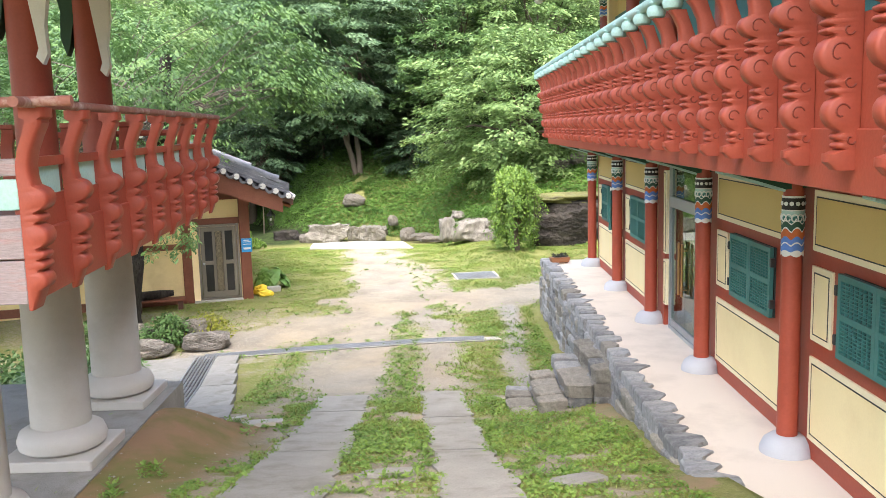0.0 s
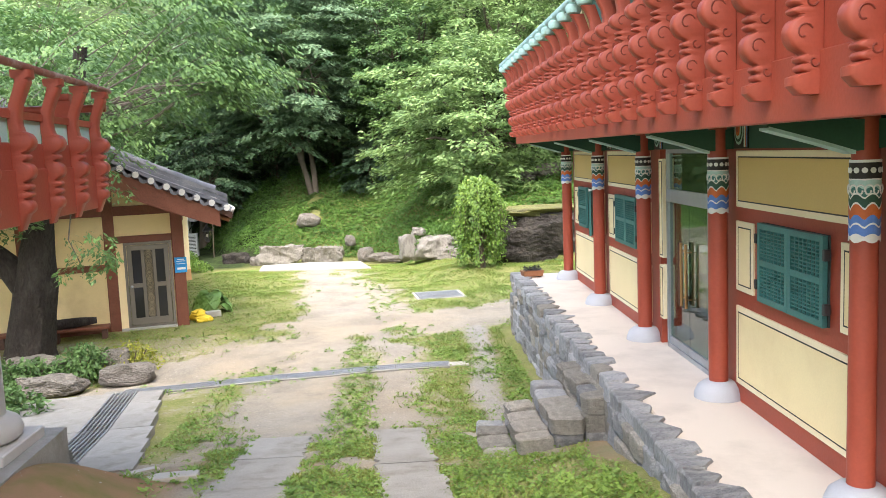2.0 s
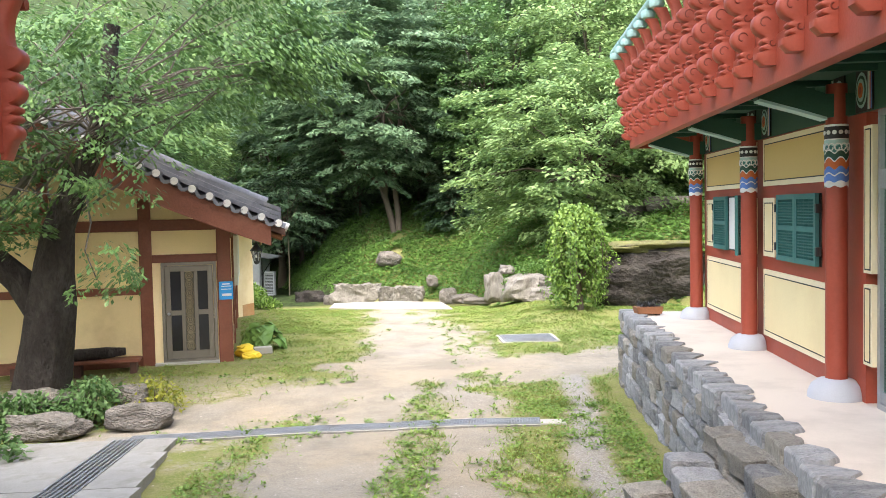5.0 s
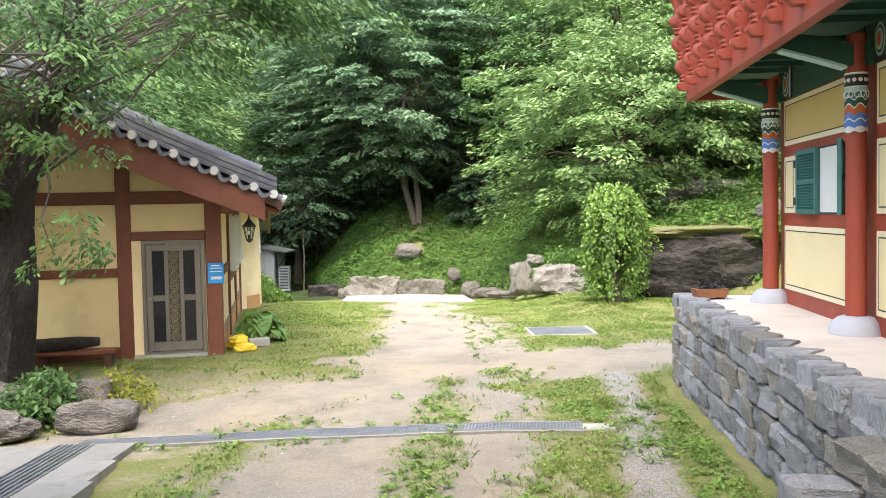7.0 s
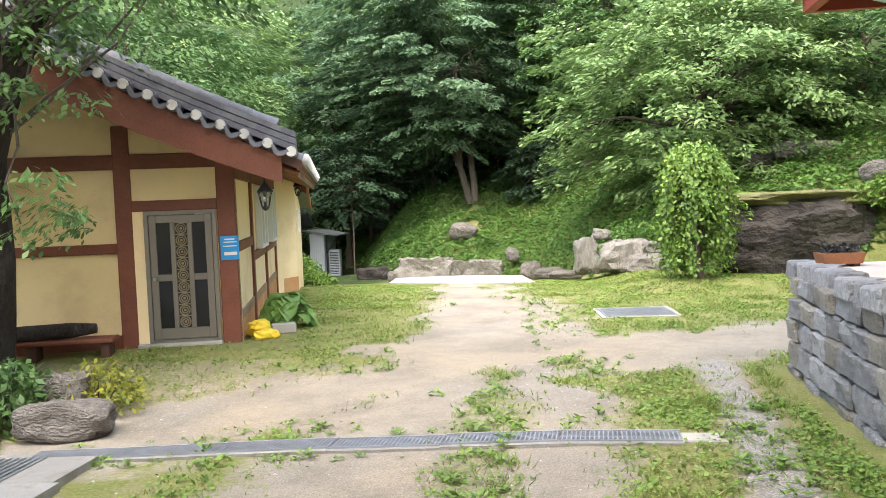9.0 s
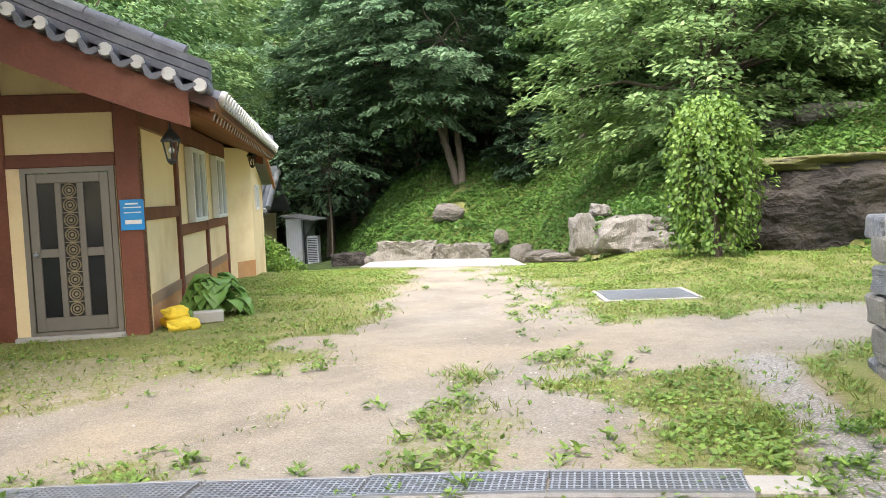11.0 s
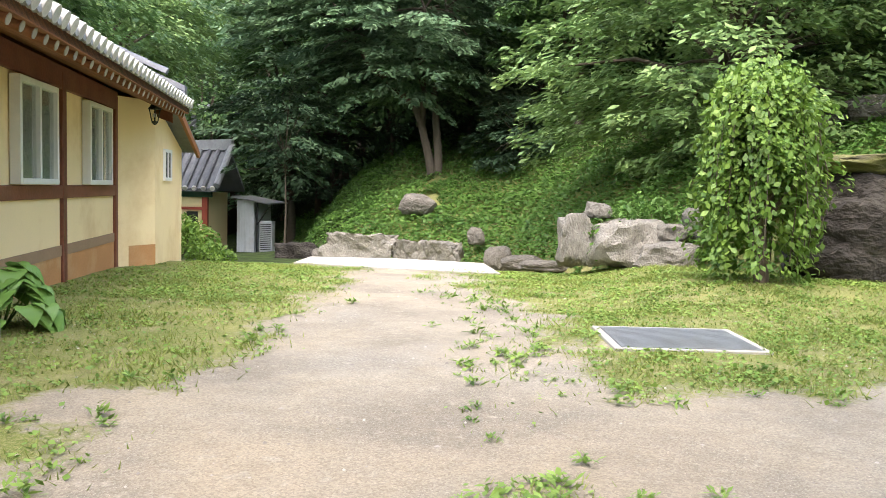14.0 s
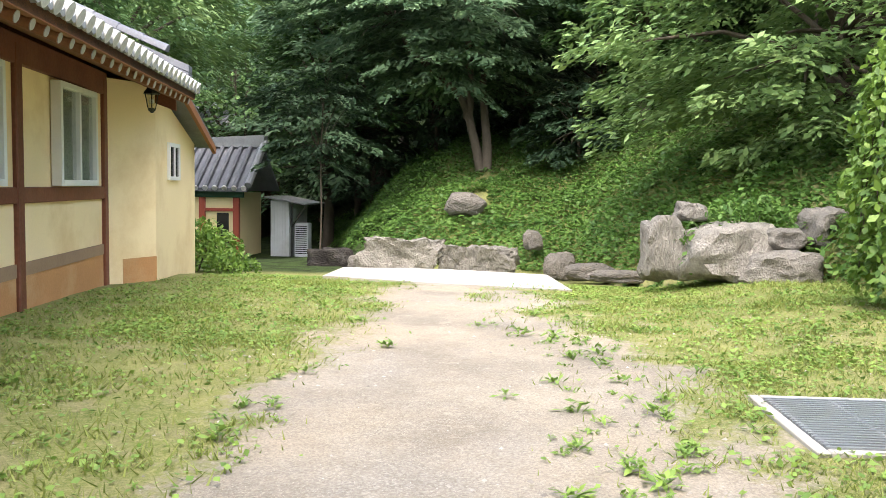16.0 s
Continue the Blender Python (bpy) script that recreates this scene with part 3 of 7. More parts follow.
def baluster_profile():
    """Outline (out, up) of a carved bracket baluster of the hall's balcony, leaning outward."""
    lean = lambda z: 0.085 + 0.10 * z
    beads = [(0.10, 0.145, 0.03), (0.15, 0.195, 0.03), (0.205, 0.40, 0.075), (0.41, 0.455, 0.04), (0.46, 0.505, 0.035), (0.515, 0.74, 0.09), (0.75, 0.795, 0.05), (0.80, 0.845, 0.045), (0.855, 1.02, 0.09)]
    front = [(0.12, -0.02), (0.17, 0.03), (0.17, 0.075), (0.11, 0.095)] + beaded(beads, lean)
    front += [(0.185, 1.05), (0.20, 1.15), (0.25, 1.25), (0.29, 1.3)]
    return front + [(0.14, 1.3), (0.10, 1.18), (0.05, 1.05), (0.0, 0.95), (0.0, -0.02)]


def pavilion_profile():
    """Outline of a pavilion baluster: a beaded bracket below, a slender outward-swept neck above."""
    lean = lambda z: 0.09 + 0.02 * z
    beads = [(0.06, 0.17, 0.05), (0.18, 0.235, 0.045), (0.24, 0.295, 0.045), (0.305, 0.45, 0.075), (0.46, 0.515, 0.04), (0.52, 0.68, 0.09)]
    front = [(0.03, -0.06), (0.085, 0.05)] + beaded(beads, lean)
    front += [(0.09, 0.72), (0.085, 0.80), (0.105, 0.88), (0.15, 0.97), (0.19, 1.04), (0.185, 1.06), (0.215, 1.075), (0.215, 1.13)]
    return front + [(0.05, 1.13), (0.05, 1.075), (0.085, 1.06), (0.08, 1.02), (0.035, 0.93), (0.0, 0.84), (-0.01, 0.76), (0.0, 0.66), (0.0, -0.06)]


def swirl(bm, c, r0, side, y):
    """A comma line on the cheek of a baluster, drawn as the shadow of its carving."""
    pts = []
    for k in range(12):
        a = side * (0.4 + k * 0.42)
        r = r0 * (1 - 0.065 * k)
        pts.append(Vector((c[0] - r * math.cos(a), y, c[1] + r * math.sin(a) * 1.15)))
    for a, b in zip(pts, pts[1:]):
        rod(bm, a, b, 0.006, 0.006, 4, False)


def baluster_meshes():
    def body_of(outline, half):
        """A loft up the outline: flat cheeks and a front with softened edges."""
        top = max(range(len(outline)), key=lambda i: (outline[i][1], outline[i][0]))
        front, back = outline[:top + 1], sorted(outline[top + 1:], key=lambda p: p[1])
        bm = bmesh.new()
        rings = []
        for x, z in front:
            xb = float(np.interp(z, [p[1] for p in back], [p[0] for p in back]))
            c = min(0.024, (x - xb) * 0.4)
            rings.append([bm.verts.new((px, py, z)) for px, py in ((xb, -half), (x - c, -half), (x - c * 0.3, -half * 0.86), (x, -half * 0.6), (x, half * 0.6), (x - c * 0.3, half * 0.86), (x - c, half), (xb, half))])
        for p, q in zip(rings, rings[1:]):
            for k in range(8):
                bm.faces.new((p[k], p[(k + 1) % 8], q[(k + 1) % 8], q[k]))
        bm.faces.new(rings[0][::-1]), bm.faces.new(rings[-1])
        return mesh_of("baluster", bm, RED, True)

    body, slim = body_of(baluster_profile(), 0.066), body_of(pavilion_profile(), 0.072)
    bm = bmesh.new()
    for z, r in ((0.31, 0.052), (0.64, 0.066), (0.93, 0.06)):
        for side in (-0.0665, 0.0665):
            swirl(bm, (0.085 + 0.075 * z, z), r, 1, side)
            swirl(bm, (0.035 + 0.05 * z, z - 0.15), r * 0.6, -1, side)
    # Thin dark red rods draw the carving's shadow lines.
    carve = mesh_of("carving", bm, RED_GROOVE_SHADE)
    bm = bmesh.new()
    lathe(bm, [(0.05, 1.3), (0.085, 1.32), (0.10, 1.37), (0.085, 1.41), (0.06, 1.425), (0.075, 1.45), (0.05, 1.48)], 10, (0.25, 0, 0))
    lotus = mesh_of("lotus_cap", bm, MINT, True)
    return body, slim, carve, lotus


BODY, SLIM, CARVE, LOTUS = baluster_meshes()


def balustrade_run(parent, start, end, z, count, old=False):
    """Bracket balusters from start to end; outward is to the left of the way from start to end."""
    a, b = Vector(start), Vector(end)
    ang = math.degrees(math.atan2(b.y - a.y, b.x - a.x))
    for k in range(count):
        p = a.lerp(b, k / (count - 1))
        o = part("baluster", BODY, None, parent, m=pose(p.x, p.y, z, 0, 0, ang - 90))
        tagged(part("carving", CARVE, None, o), kind="stuff")
        if not old:
            part("lotus_cap", LOTUS, None, o, "mint green lotus cap")


def painted_band(parent, r, h0, h1):
    """Dancheong: stacked wavy colour bands round the head of a column."""
    n = 40
    ring = [(0.0, WHITE, 0.6), (0.035, BLUE, 0.6), (0.13, WHITE, 0.9), (0.155, BLUE, 0.9), (0.24, ORANGE, 1.1), (0.36, WHITE, 1.3), (0.385, GREEN_DK, 1.3), (0.50, WHITE, 1.0), (0.52, TEAL, 1.0), (0.62, MINT, 0.7), (0.74, WHITE, 0.2), (0.765, BLACK, 0.0), (0.965, WHITE, 0.0), (1.0, WHITE, 0.0)]
    for (u0, m, w0), (u1, _, w1) in zip(ring, ring[1:]):
        bm = bmesh.new()
        H = h1 - h0
        wave = lambda u, w, k: h0 + H * u + (0.07 * H * w * abs(math.sin(3 * math.pi * k / n * 2)) * (1 if u > 0 else -1))
        lo = [bm.verts.new((r * math.cos(2 * math.pi * k / n), r * math.sin(2 * math.pi * k / n), wave(u0, w0, k))) for k in range(n)]
        hi = [bm.verts.new((r * math.cos(2 * math.pi * k / n), r * math.sin(2 * math.pi * k / n), wave(u1, w1, k))) for k in range(n)]
        for k in range(n):
            bm.faces.new((lo[k], lo[(k + 1) % n], hi[(k + 1) % n], hi[k]))
        part("painted_ring", bm, m, parent)
    bm = bmesh.new()
    for k in range(12):
        a = 2 * math.pi * k / 12
        rod(bm, ((r - 0.01) * math.cos(a), (r - 0.01) * math.sin(a), h0 + (h1 - h0) * 0.87), ((r + 0.004) * math.cos(a), (r + 0.004) * math.sin(a), h0 + (h1 - h0) * 0.87), 0.02, 0.02, 8)
    tagged(part("painted_flower", bm, WHITE, parent), kind="stuff")
    bm = bmesh.new()
    for k in range(12):
        a = 2 * math.pi * (k + 0.5) / 12
        c = Vector((r * math.cos(a), r * math.sin(a), h0 + (h1 - h0) * 0.62))
        for q in range(9):
            t0, t1 = q * 0.7, (q + 1) * 0.7
            f = lambda t: c + Vector((-math.sin(a) * math.cos(t), math.cos(a) * math.cos(t), 1.3 * math.sin(t))) * (0.034 - 0.003 * t)
            rod(bm, f(t0), f(t1), 0.006, 0.006, 4, False)
    tagged(part("painted_scroll", bm, WHITE, parent), kind="stuff")


def framed_panel(parent, y0, y1, z0, z1, name="panel", fill=CREAM):
    """A plaster panel with a pale border and a thin black line, on the wall's face."""
    o = boxpart(name, (WX - 0.022, WX + 0.05, y0, y1, z0, z1), BORDER, parent)
    b = min(0.055, (y1 - y0) * 0.16)
    bm = bmesh.new()
    for a in ((y0 + b, y1 - b, z0 + b, z0 + b + 0.012), (y0 + b, y1 - b, z1 - b - 0.012, z1 - b), (y0 + b, y0 + b + 0.012, z0 + b + 0.012, z1 - b - 0.012), (y1 - b - 0.012, y1 - b, z0 + b + 0.012, z1 - b - 0.012)):
        box(bm, WX - 0.0265, WX - 0.02, *a)
    part("black_line", bm, BLACK, o)
    boxpart("plaster_field", (WX - 0.0255, WX - 0.018, y0 + b + 0.012, y1 - b - 0.012, z0 + b + 0.012, z1 - b - 0.012), fill, o)
    return o


def ring(bm, x0, x1, y0, y1, z0, z1, w):
    """A rectangular frame of width w standing in a plane of constant x."""
    def loop(x, d):
        return [bm.verts.new((x, y, z)) for y, z in ((y0 + d, z0 + d), (y1 - d, z0 + d), (y1 - d, z1 - d), (y0 + d, z1 - d))]
    a, b, c, d = loop(x0, 0), loop(x0, w), loop(x1, w), loop(x1, 0)
    for p, q in ((a, b), (b, c), (c, d), (d, a)):
        for k in range(4):
            bm.faces.new((p[k], p[(k + 1) % 4], q[(k + 1) % 4], q[k]))


def shutter(parent, y0, y1, z0, z1, m=None):
    """A teal louvred lattice shutter leaf."""
    x0, x1 = WX - 0.065, WX - 0.025
    s = 0.055
    zm = (z0 + z1) / 2
    bm = bmesh.new()
    ring(bm, x0, x1, y0, y1, z0, z1, s)
    o = part("shutter", bm, TEAL, parent, m=m)
    boxpart("shutter_rail", (x0 + 0.001, x1 - 0.001, y0 + s, y1 - s, zm - s / 2, zm + s / 2), TEAL, parent, m=m)
    bm = bmesh.new()
    for za, zb in ((z0 + s, zm - s / 2), (zm + s / 2, z1 - s)):
        n = max(5, round((zb - za) / 0.032))
        for k in range(1, n):
            z = za + (zb - za) * k / n
            box(bm, x0 + 0.008, x1 - 0.008, y0 + s, y1 - s, z - 0.005, z + 0.005)
        for k in range(1, 7):
            y = y0 + s + (y1 - y0 - 2 * s) * k / 7
            box(bm, x0 + 0.005, x1 - 0.01, y - 0.005, y + 0.005, za, zb)
    tagged(part("lattice", bm, TEAL, parent, m=m), kind="stuff")
    return o


def hall_window(parent, y0, y1, z0, z1, opened=False):
    w = thing("window", "pair of teal louvred lattice shutters", "")
    w.parent = parent
    # Dark sheet painted as the shade behind the shutters.
    boxpart("backing", (WX - 0.014, WX + 0.03, y0, y1, z0, z1), ROOM_SHADE, w)
    ym = (y0 + y1) / 2
    if opened:
        shutter(w, ym, y1, z0, z1)
        boxpart("white_panel", (WX - 0.02, WX - 0.0145, y0 + 0.03, ym - 0.02, z0 + 0.02, z1 - 0.02), WHITE, w, "plain white inner panel")
        piv = Matrix.Translation((WX - 0.03, y0, 0)) @ pose(0, 0, 0, 0, 0, 158) @ Matrix.Translation((-(WX - 0.03), -y0, 0))
        shutter(w, y0, ym, z0, z1, piv)
    else:
        shutter(w, y0, ym - 0.003, z0, z1), shutter(w, ym + 0.003, y1, z0, z1)
    bm = bmesh.new()
    for y in (y0 - 0.03, y1 + 0.03):
        for z in (z0 + 0.15, z1 - 0.15):
            box(bm, WX - 0.075, WX - 0.02, y - 0.022, y + 0.022, z - 0.045, z + 0.045, 0.006)
    tagged(part("hinge", bm, IRON, w, "black iron hinges"), kind="stuff")


def glass_entrance(parent, y0, y1):
    d = thing("glass_door", "double glass door in a steel frame with long brass handles", "")
    d.parent = parent
    x = WX + 0.06
    bm = bmesh.new()
    for a in ((y0, y0 + 0.05, TZ, 3.74), (y1 - 0.05, y1, TZ, 3.74), (y0 + 0.05, y1 - 0.05, 3.69, 3.74), (y0 + 0.05, y1 - 0.05, 3.08, 3.24), (y0 + 0.05, y1 - 0.05, TZ, TZ + 0.05)):
        box(bm, x - 0.04, x + 0.04, *a)
    part("door_frame", bm, STEEL, d, "brushed steel frame")
    ym = (y0 + y1) / 2
    for a, b, zl, zh in ((y0 + 0.05, ym - 0.004, TZ + 0.06, 3.07), (ym + 0.004, y1 - 0.05, TZ + 0.06, 3.07), (y0 + 0.05, y1 - 0.05, 3.24, 3.69)):
        o = boxpart("pane", (x - 0.006, x + 0.006, a, b, zl, zh), GLASS, d)
        o.visible_shadow = False
        if zl < 2:
            boxpart("bottom_rail", (x - 0.022, x + 0.022, a, b, TZ + 0.055, TZ + 0.15), STEEL, o)
    for y, mt in ((ym - 0.09, BRASS), (ym + 0.09, BRASS), (ym + 0.16, WOOD_DK)):
        bm = bmesh.new()
        rod(bm, (x - 0.075, y, 1.85), (x - 0.075, y, 2.62), 0.018, seg=10)
        for z in (1.95, 2.52):
            rod(bm, (x - 0.075, y, z), (x, y, z), 0.009, seg=6)
        part("handle", bm, mt, d, "long upright brass handle", True)
    # Added dark sheet stands for the unlit room behind the glass.
    boxpart("room_shade_sheet", (x + 3.0, x + 3.05, y0 - 2.5, y1 + 2.5, TZ, 3.8), ROOM_SHADE, d)


def hall():
    h = thing("temple_hall", "two-storey painted temple hall with red balcony and cream walls", "temple hall", TURN)
    S0, S1 = -6.0, 18.87
    # wall with the entrance left open between the columns at 10.47 and 13.2
    for a, b in ((S0, 11.2), (12.98, S1 + 0.05)):
        boxpart("wall", (WX, WX + 0.2, a, b, TZ, 4.0), RED, h, "red lacquered wall")
    boxpart("wall", (WX, WX + 0.2, 11.2, 12.98, 3.74, 4.0), RED, h)
    boxpart("side_wall", (WX + 0.2, 12, S1 - 0.15, S1 + 0.05, TZ, 7.6), CREAM, h, "cream end wall")
    for k, y in enumerate(COLS):
        bm = bmesh.new()
        rod(bm, (0, 0, TZ + 0.12), (0, 0, 4.02), 0.096, 0.090, 28)
        c = part("column", bm, RED, h, "round red lacquered column", True, pose(3.31, y, 0))
        bm = bmesh.new()
        lathe(bm, [(0.25, 0), (0.245, 0.05), (0.215, 0.12), (0.16, 0.165), (0.11, 0.18)], 28, (0, 0, TZ - 0.005))
        part("stone_base", bm, DOME, c, "domed grey stone base", True)
        painted_band(c, 0.102, 3.12, 3.66)
    for a, b in zip(COLS, COLS[1:]):
        y0, y1 = a + 0.15, b - 0.15
        if abs(a - 10.47) < 0.1:
            framed_panel(h, 13.0 - 0.19 + 0.0, 13.0 - 0.02, TZ + 0.35, 2.25)
            framed_panel(h, 13.0 - 0.19, 13.0 - 0.02, 2.35, 3.62)
            framed_panel(h, 10.68, 11.08, TZ + 0.35, 2.25), framed_panel(h, 10.68, 11.08, 2.35, 3.62)
            glass_entrance(h, 11.22, 12.80)
            continue
        framed_panel(h, y0, y1, TZ + 0.19, 2.18)
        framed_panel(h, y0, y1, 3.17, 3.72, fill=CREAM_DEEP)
        w0, w1 = y0 + 0.68, y1 - 0.68
        if a > 15.9:
            framed_panel(h, y0, y0 + 0.42, 2.34, 3.03), framed_panel(h, y1 - 0.42, y1, 2.34, 3.03)
            hall_window(h, y0 + 0.58, y1 - 0.58, 2.33, 3.07, True)
        else:
            framed_panel(h, y0, y0 + 0.42, 2.34, 3.03), framed_panel(h, y1 - 0.42, y1, 2.34, 3.03)
            hall_window(h, y0 + 0.62, y1 - 0.62, 2.33, 3.06)
    # painted frieze between the wall head and the balcony
    boxpart("frieze", (WX - 0.02, WX + 0.2, S0, S1 + 0.06, 3.74, 4.2), GREEN_DK, h, "dark green painted frieze")
    for k, y in enumerate(COLS[3:], 3):
        for s, w in ((-1, 0.34), (1, 0.34)):
            y0, y1 = sorted((y + s * 0.13, y + s * (0.13 + w)))
            if y1 > S1 + 0.1:
                continue
            f = boxpart("painted_end", (WX - 0.034, WX - 0.0205, y0, y1, 3.745, 4.115), BLACK, h, "dancheong floral beam end")
            ym, zm = (y0 + y1) / 2 - s * 0.05, 3.93
            for r, m, x in ((0.115, MINT, 0.037), (0.095, GREEN_DK, 0.040), (0.075, MINT, 0.043), (0.05, ORANGE, 0.046), (0.022, RED, 0.049)):
                bm = bmesh.new()
                rod(bm, (WX - x, ym, zm), (WX - 0.03, ym, zm), r, r, 16)
                for v in bm.verts:
                    v.co.z = zm + (v.co.z - zm) * 1.35
                part("painted_disc", bm, m, f)
            yo = y + s * (0.13 + w)
            for q, m in enumerate((BLUE, ORANGE, WHITE, MINT)):
                boxpart("painted_stripe", (WX - 0.037, WX - 0.034, *sorted((yo - s * (0.012 + 0.02 * q), yo - s * (0.03 + 0.02 * q))), 3.755, 4.105), m, f)
    # balcony floor, joists and fascia
    FX = 2.5
    boxpart("soffit", (FX + 0.1, WX, S0, 19.9, 4.12, 4.18), GREEN_DK, h, "dark green boarded soffit")
    boxpart("balcony_floor", (FX + 0.02, 4.6, S0, 19.95, 4.345, 4.42), WOOD, h)
    for y in COLS[1:]:
        bm = bmesh.new()
        prism(bm, [(FX + 0.1, 3.9), (FX + 0.1, 4.05), (3.0, 4.0), (3.2, 3.93), (WX, 3.93), (WX, 3.74), (3.2, 3.72), (2.95, 3.8)], "y", y - 0.075, y + 0.075)
        j = part("joist", bm, GREEN_DK, h, "dark green bracket joist edged in mint")
        bm = bmesh.new()
        prism(bm, [(FX + 0.11, 3.88), (FX + 0.11, 3.905), (2.95, 3.805), (3.2, 3.725), (3.2, 3.7), (2.95, 3.78)], "y", y - 0.082, y + 0.082)
        part("joist_edge", bm, MINT, j)
    for y in np.arange(S0 + 0.5, 19.6, 0.48):
        if min(abs(y - c) for c in COLS) > 0.2:
            boxpart("rib", (FX + 0.1, WX, y - 0.03, y + 0.03, 4.06, 4.119), GREEN_DK, h)
    bm = bmesh.new()
    box(bm, FX - 0.02, FX + 0.1, S0, 20.0, 3.92, 4.3, 0.008)
    part("fascia", bm, RED, h, "deep red fascia board")
    bm = bmesh.new()
    box(bm, FX + 0.1, 6.0, 19.9, 20.0, 3.92, 4.3)
    part("fascia", bm, RED, h)
    boxpart("parapet_board", (FX + 0.005, FX + 0.06, S0, 19.95, 4.3, 4.95), RED, h, "red boarding behind the balusters")
    balustrade_run(h, (FX, 19.9, 0), (FX, -5.3, 0), 4.08, 41)
    bm = bmesh.new()
    rod(bm, (FX - 0.25, S0, 5.56), (FX - 0.25, 20.25, 5.56), 0.055, 0.055, 12)
    part("handrail", bm, MINT, h, "mint green round handrail", True)
    # upper storey, set back
    UX = 3.75
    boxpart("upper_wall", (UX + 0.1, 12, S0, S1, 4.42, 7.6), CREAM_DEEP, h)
    for y in COLS:
        bm = bmesh.new()
        rod(bm, (0, 0, 4.42), (0, 0, 7.5), 0.15, 0.15, 20)
        c = part("upper_column", bm, RED, h, "round red column", True, pose(UX, y + 0.6, 0))
        painted_band(c, 0.156, 6.7, 7.2)
    for y0, y1 in zip(COLS, COLS[1:]):
        boxpart("upper_panel", (UX + 0.05, UX + 0.1, y0 + 0.8, y1 + 0.4, 5.2, 6.6), TEAL, h)
    boxpart("upper_beam", (UX - 0.1, UX + 0.1, S0, S1 + 0.7, 7.2, 7.5), GREEN_DK, h)
    bm = bmesh.new()
    prism(bm, [(1.6, 7.35), (1.6, 7.5), (8, 11.0), (12, 11.2), (12, 7.6), (3.6, 7.6)], "y", S0, 20.6)
    part("roof", bm, TILE, h, "dark grey roof with a deep eave")
    boxpart("eave_board", (1.5, 1.62, S0, 20.7, 7.3, 7.55), RED, h)
    for y in np.arange(S0 + 0.2, 20.5, 0.4):
        bm = bmesh.new()
        rod(bm, (1.65, y, 7.33), (3.6, y, 7.56), 0.06, 0.06, 8)
        part("rafter", bm, GREEN_DK, h)


def globe_lamp():
    t = thing("globe_lamp", "white opal globe lamp hanging under the hall's eave", "lamp", pose(2.25, 18.6, 7.0))
    bm = bmesh.new()
    bmesh.ops.create_icosphere(bm, subdivisions=3, radius=0.11)
    part("globe", bm, BULB, t, "", True)
    bm = bmesh.new()
    rod(bm, (0, 0, 0.1), (0, 0, 0.36), 0.03, 0.03, 10)
    part("stem", bm, IRON, t)


terrace()
stone_steps()
hall()
globe_lamp()


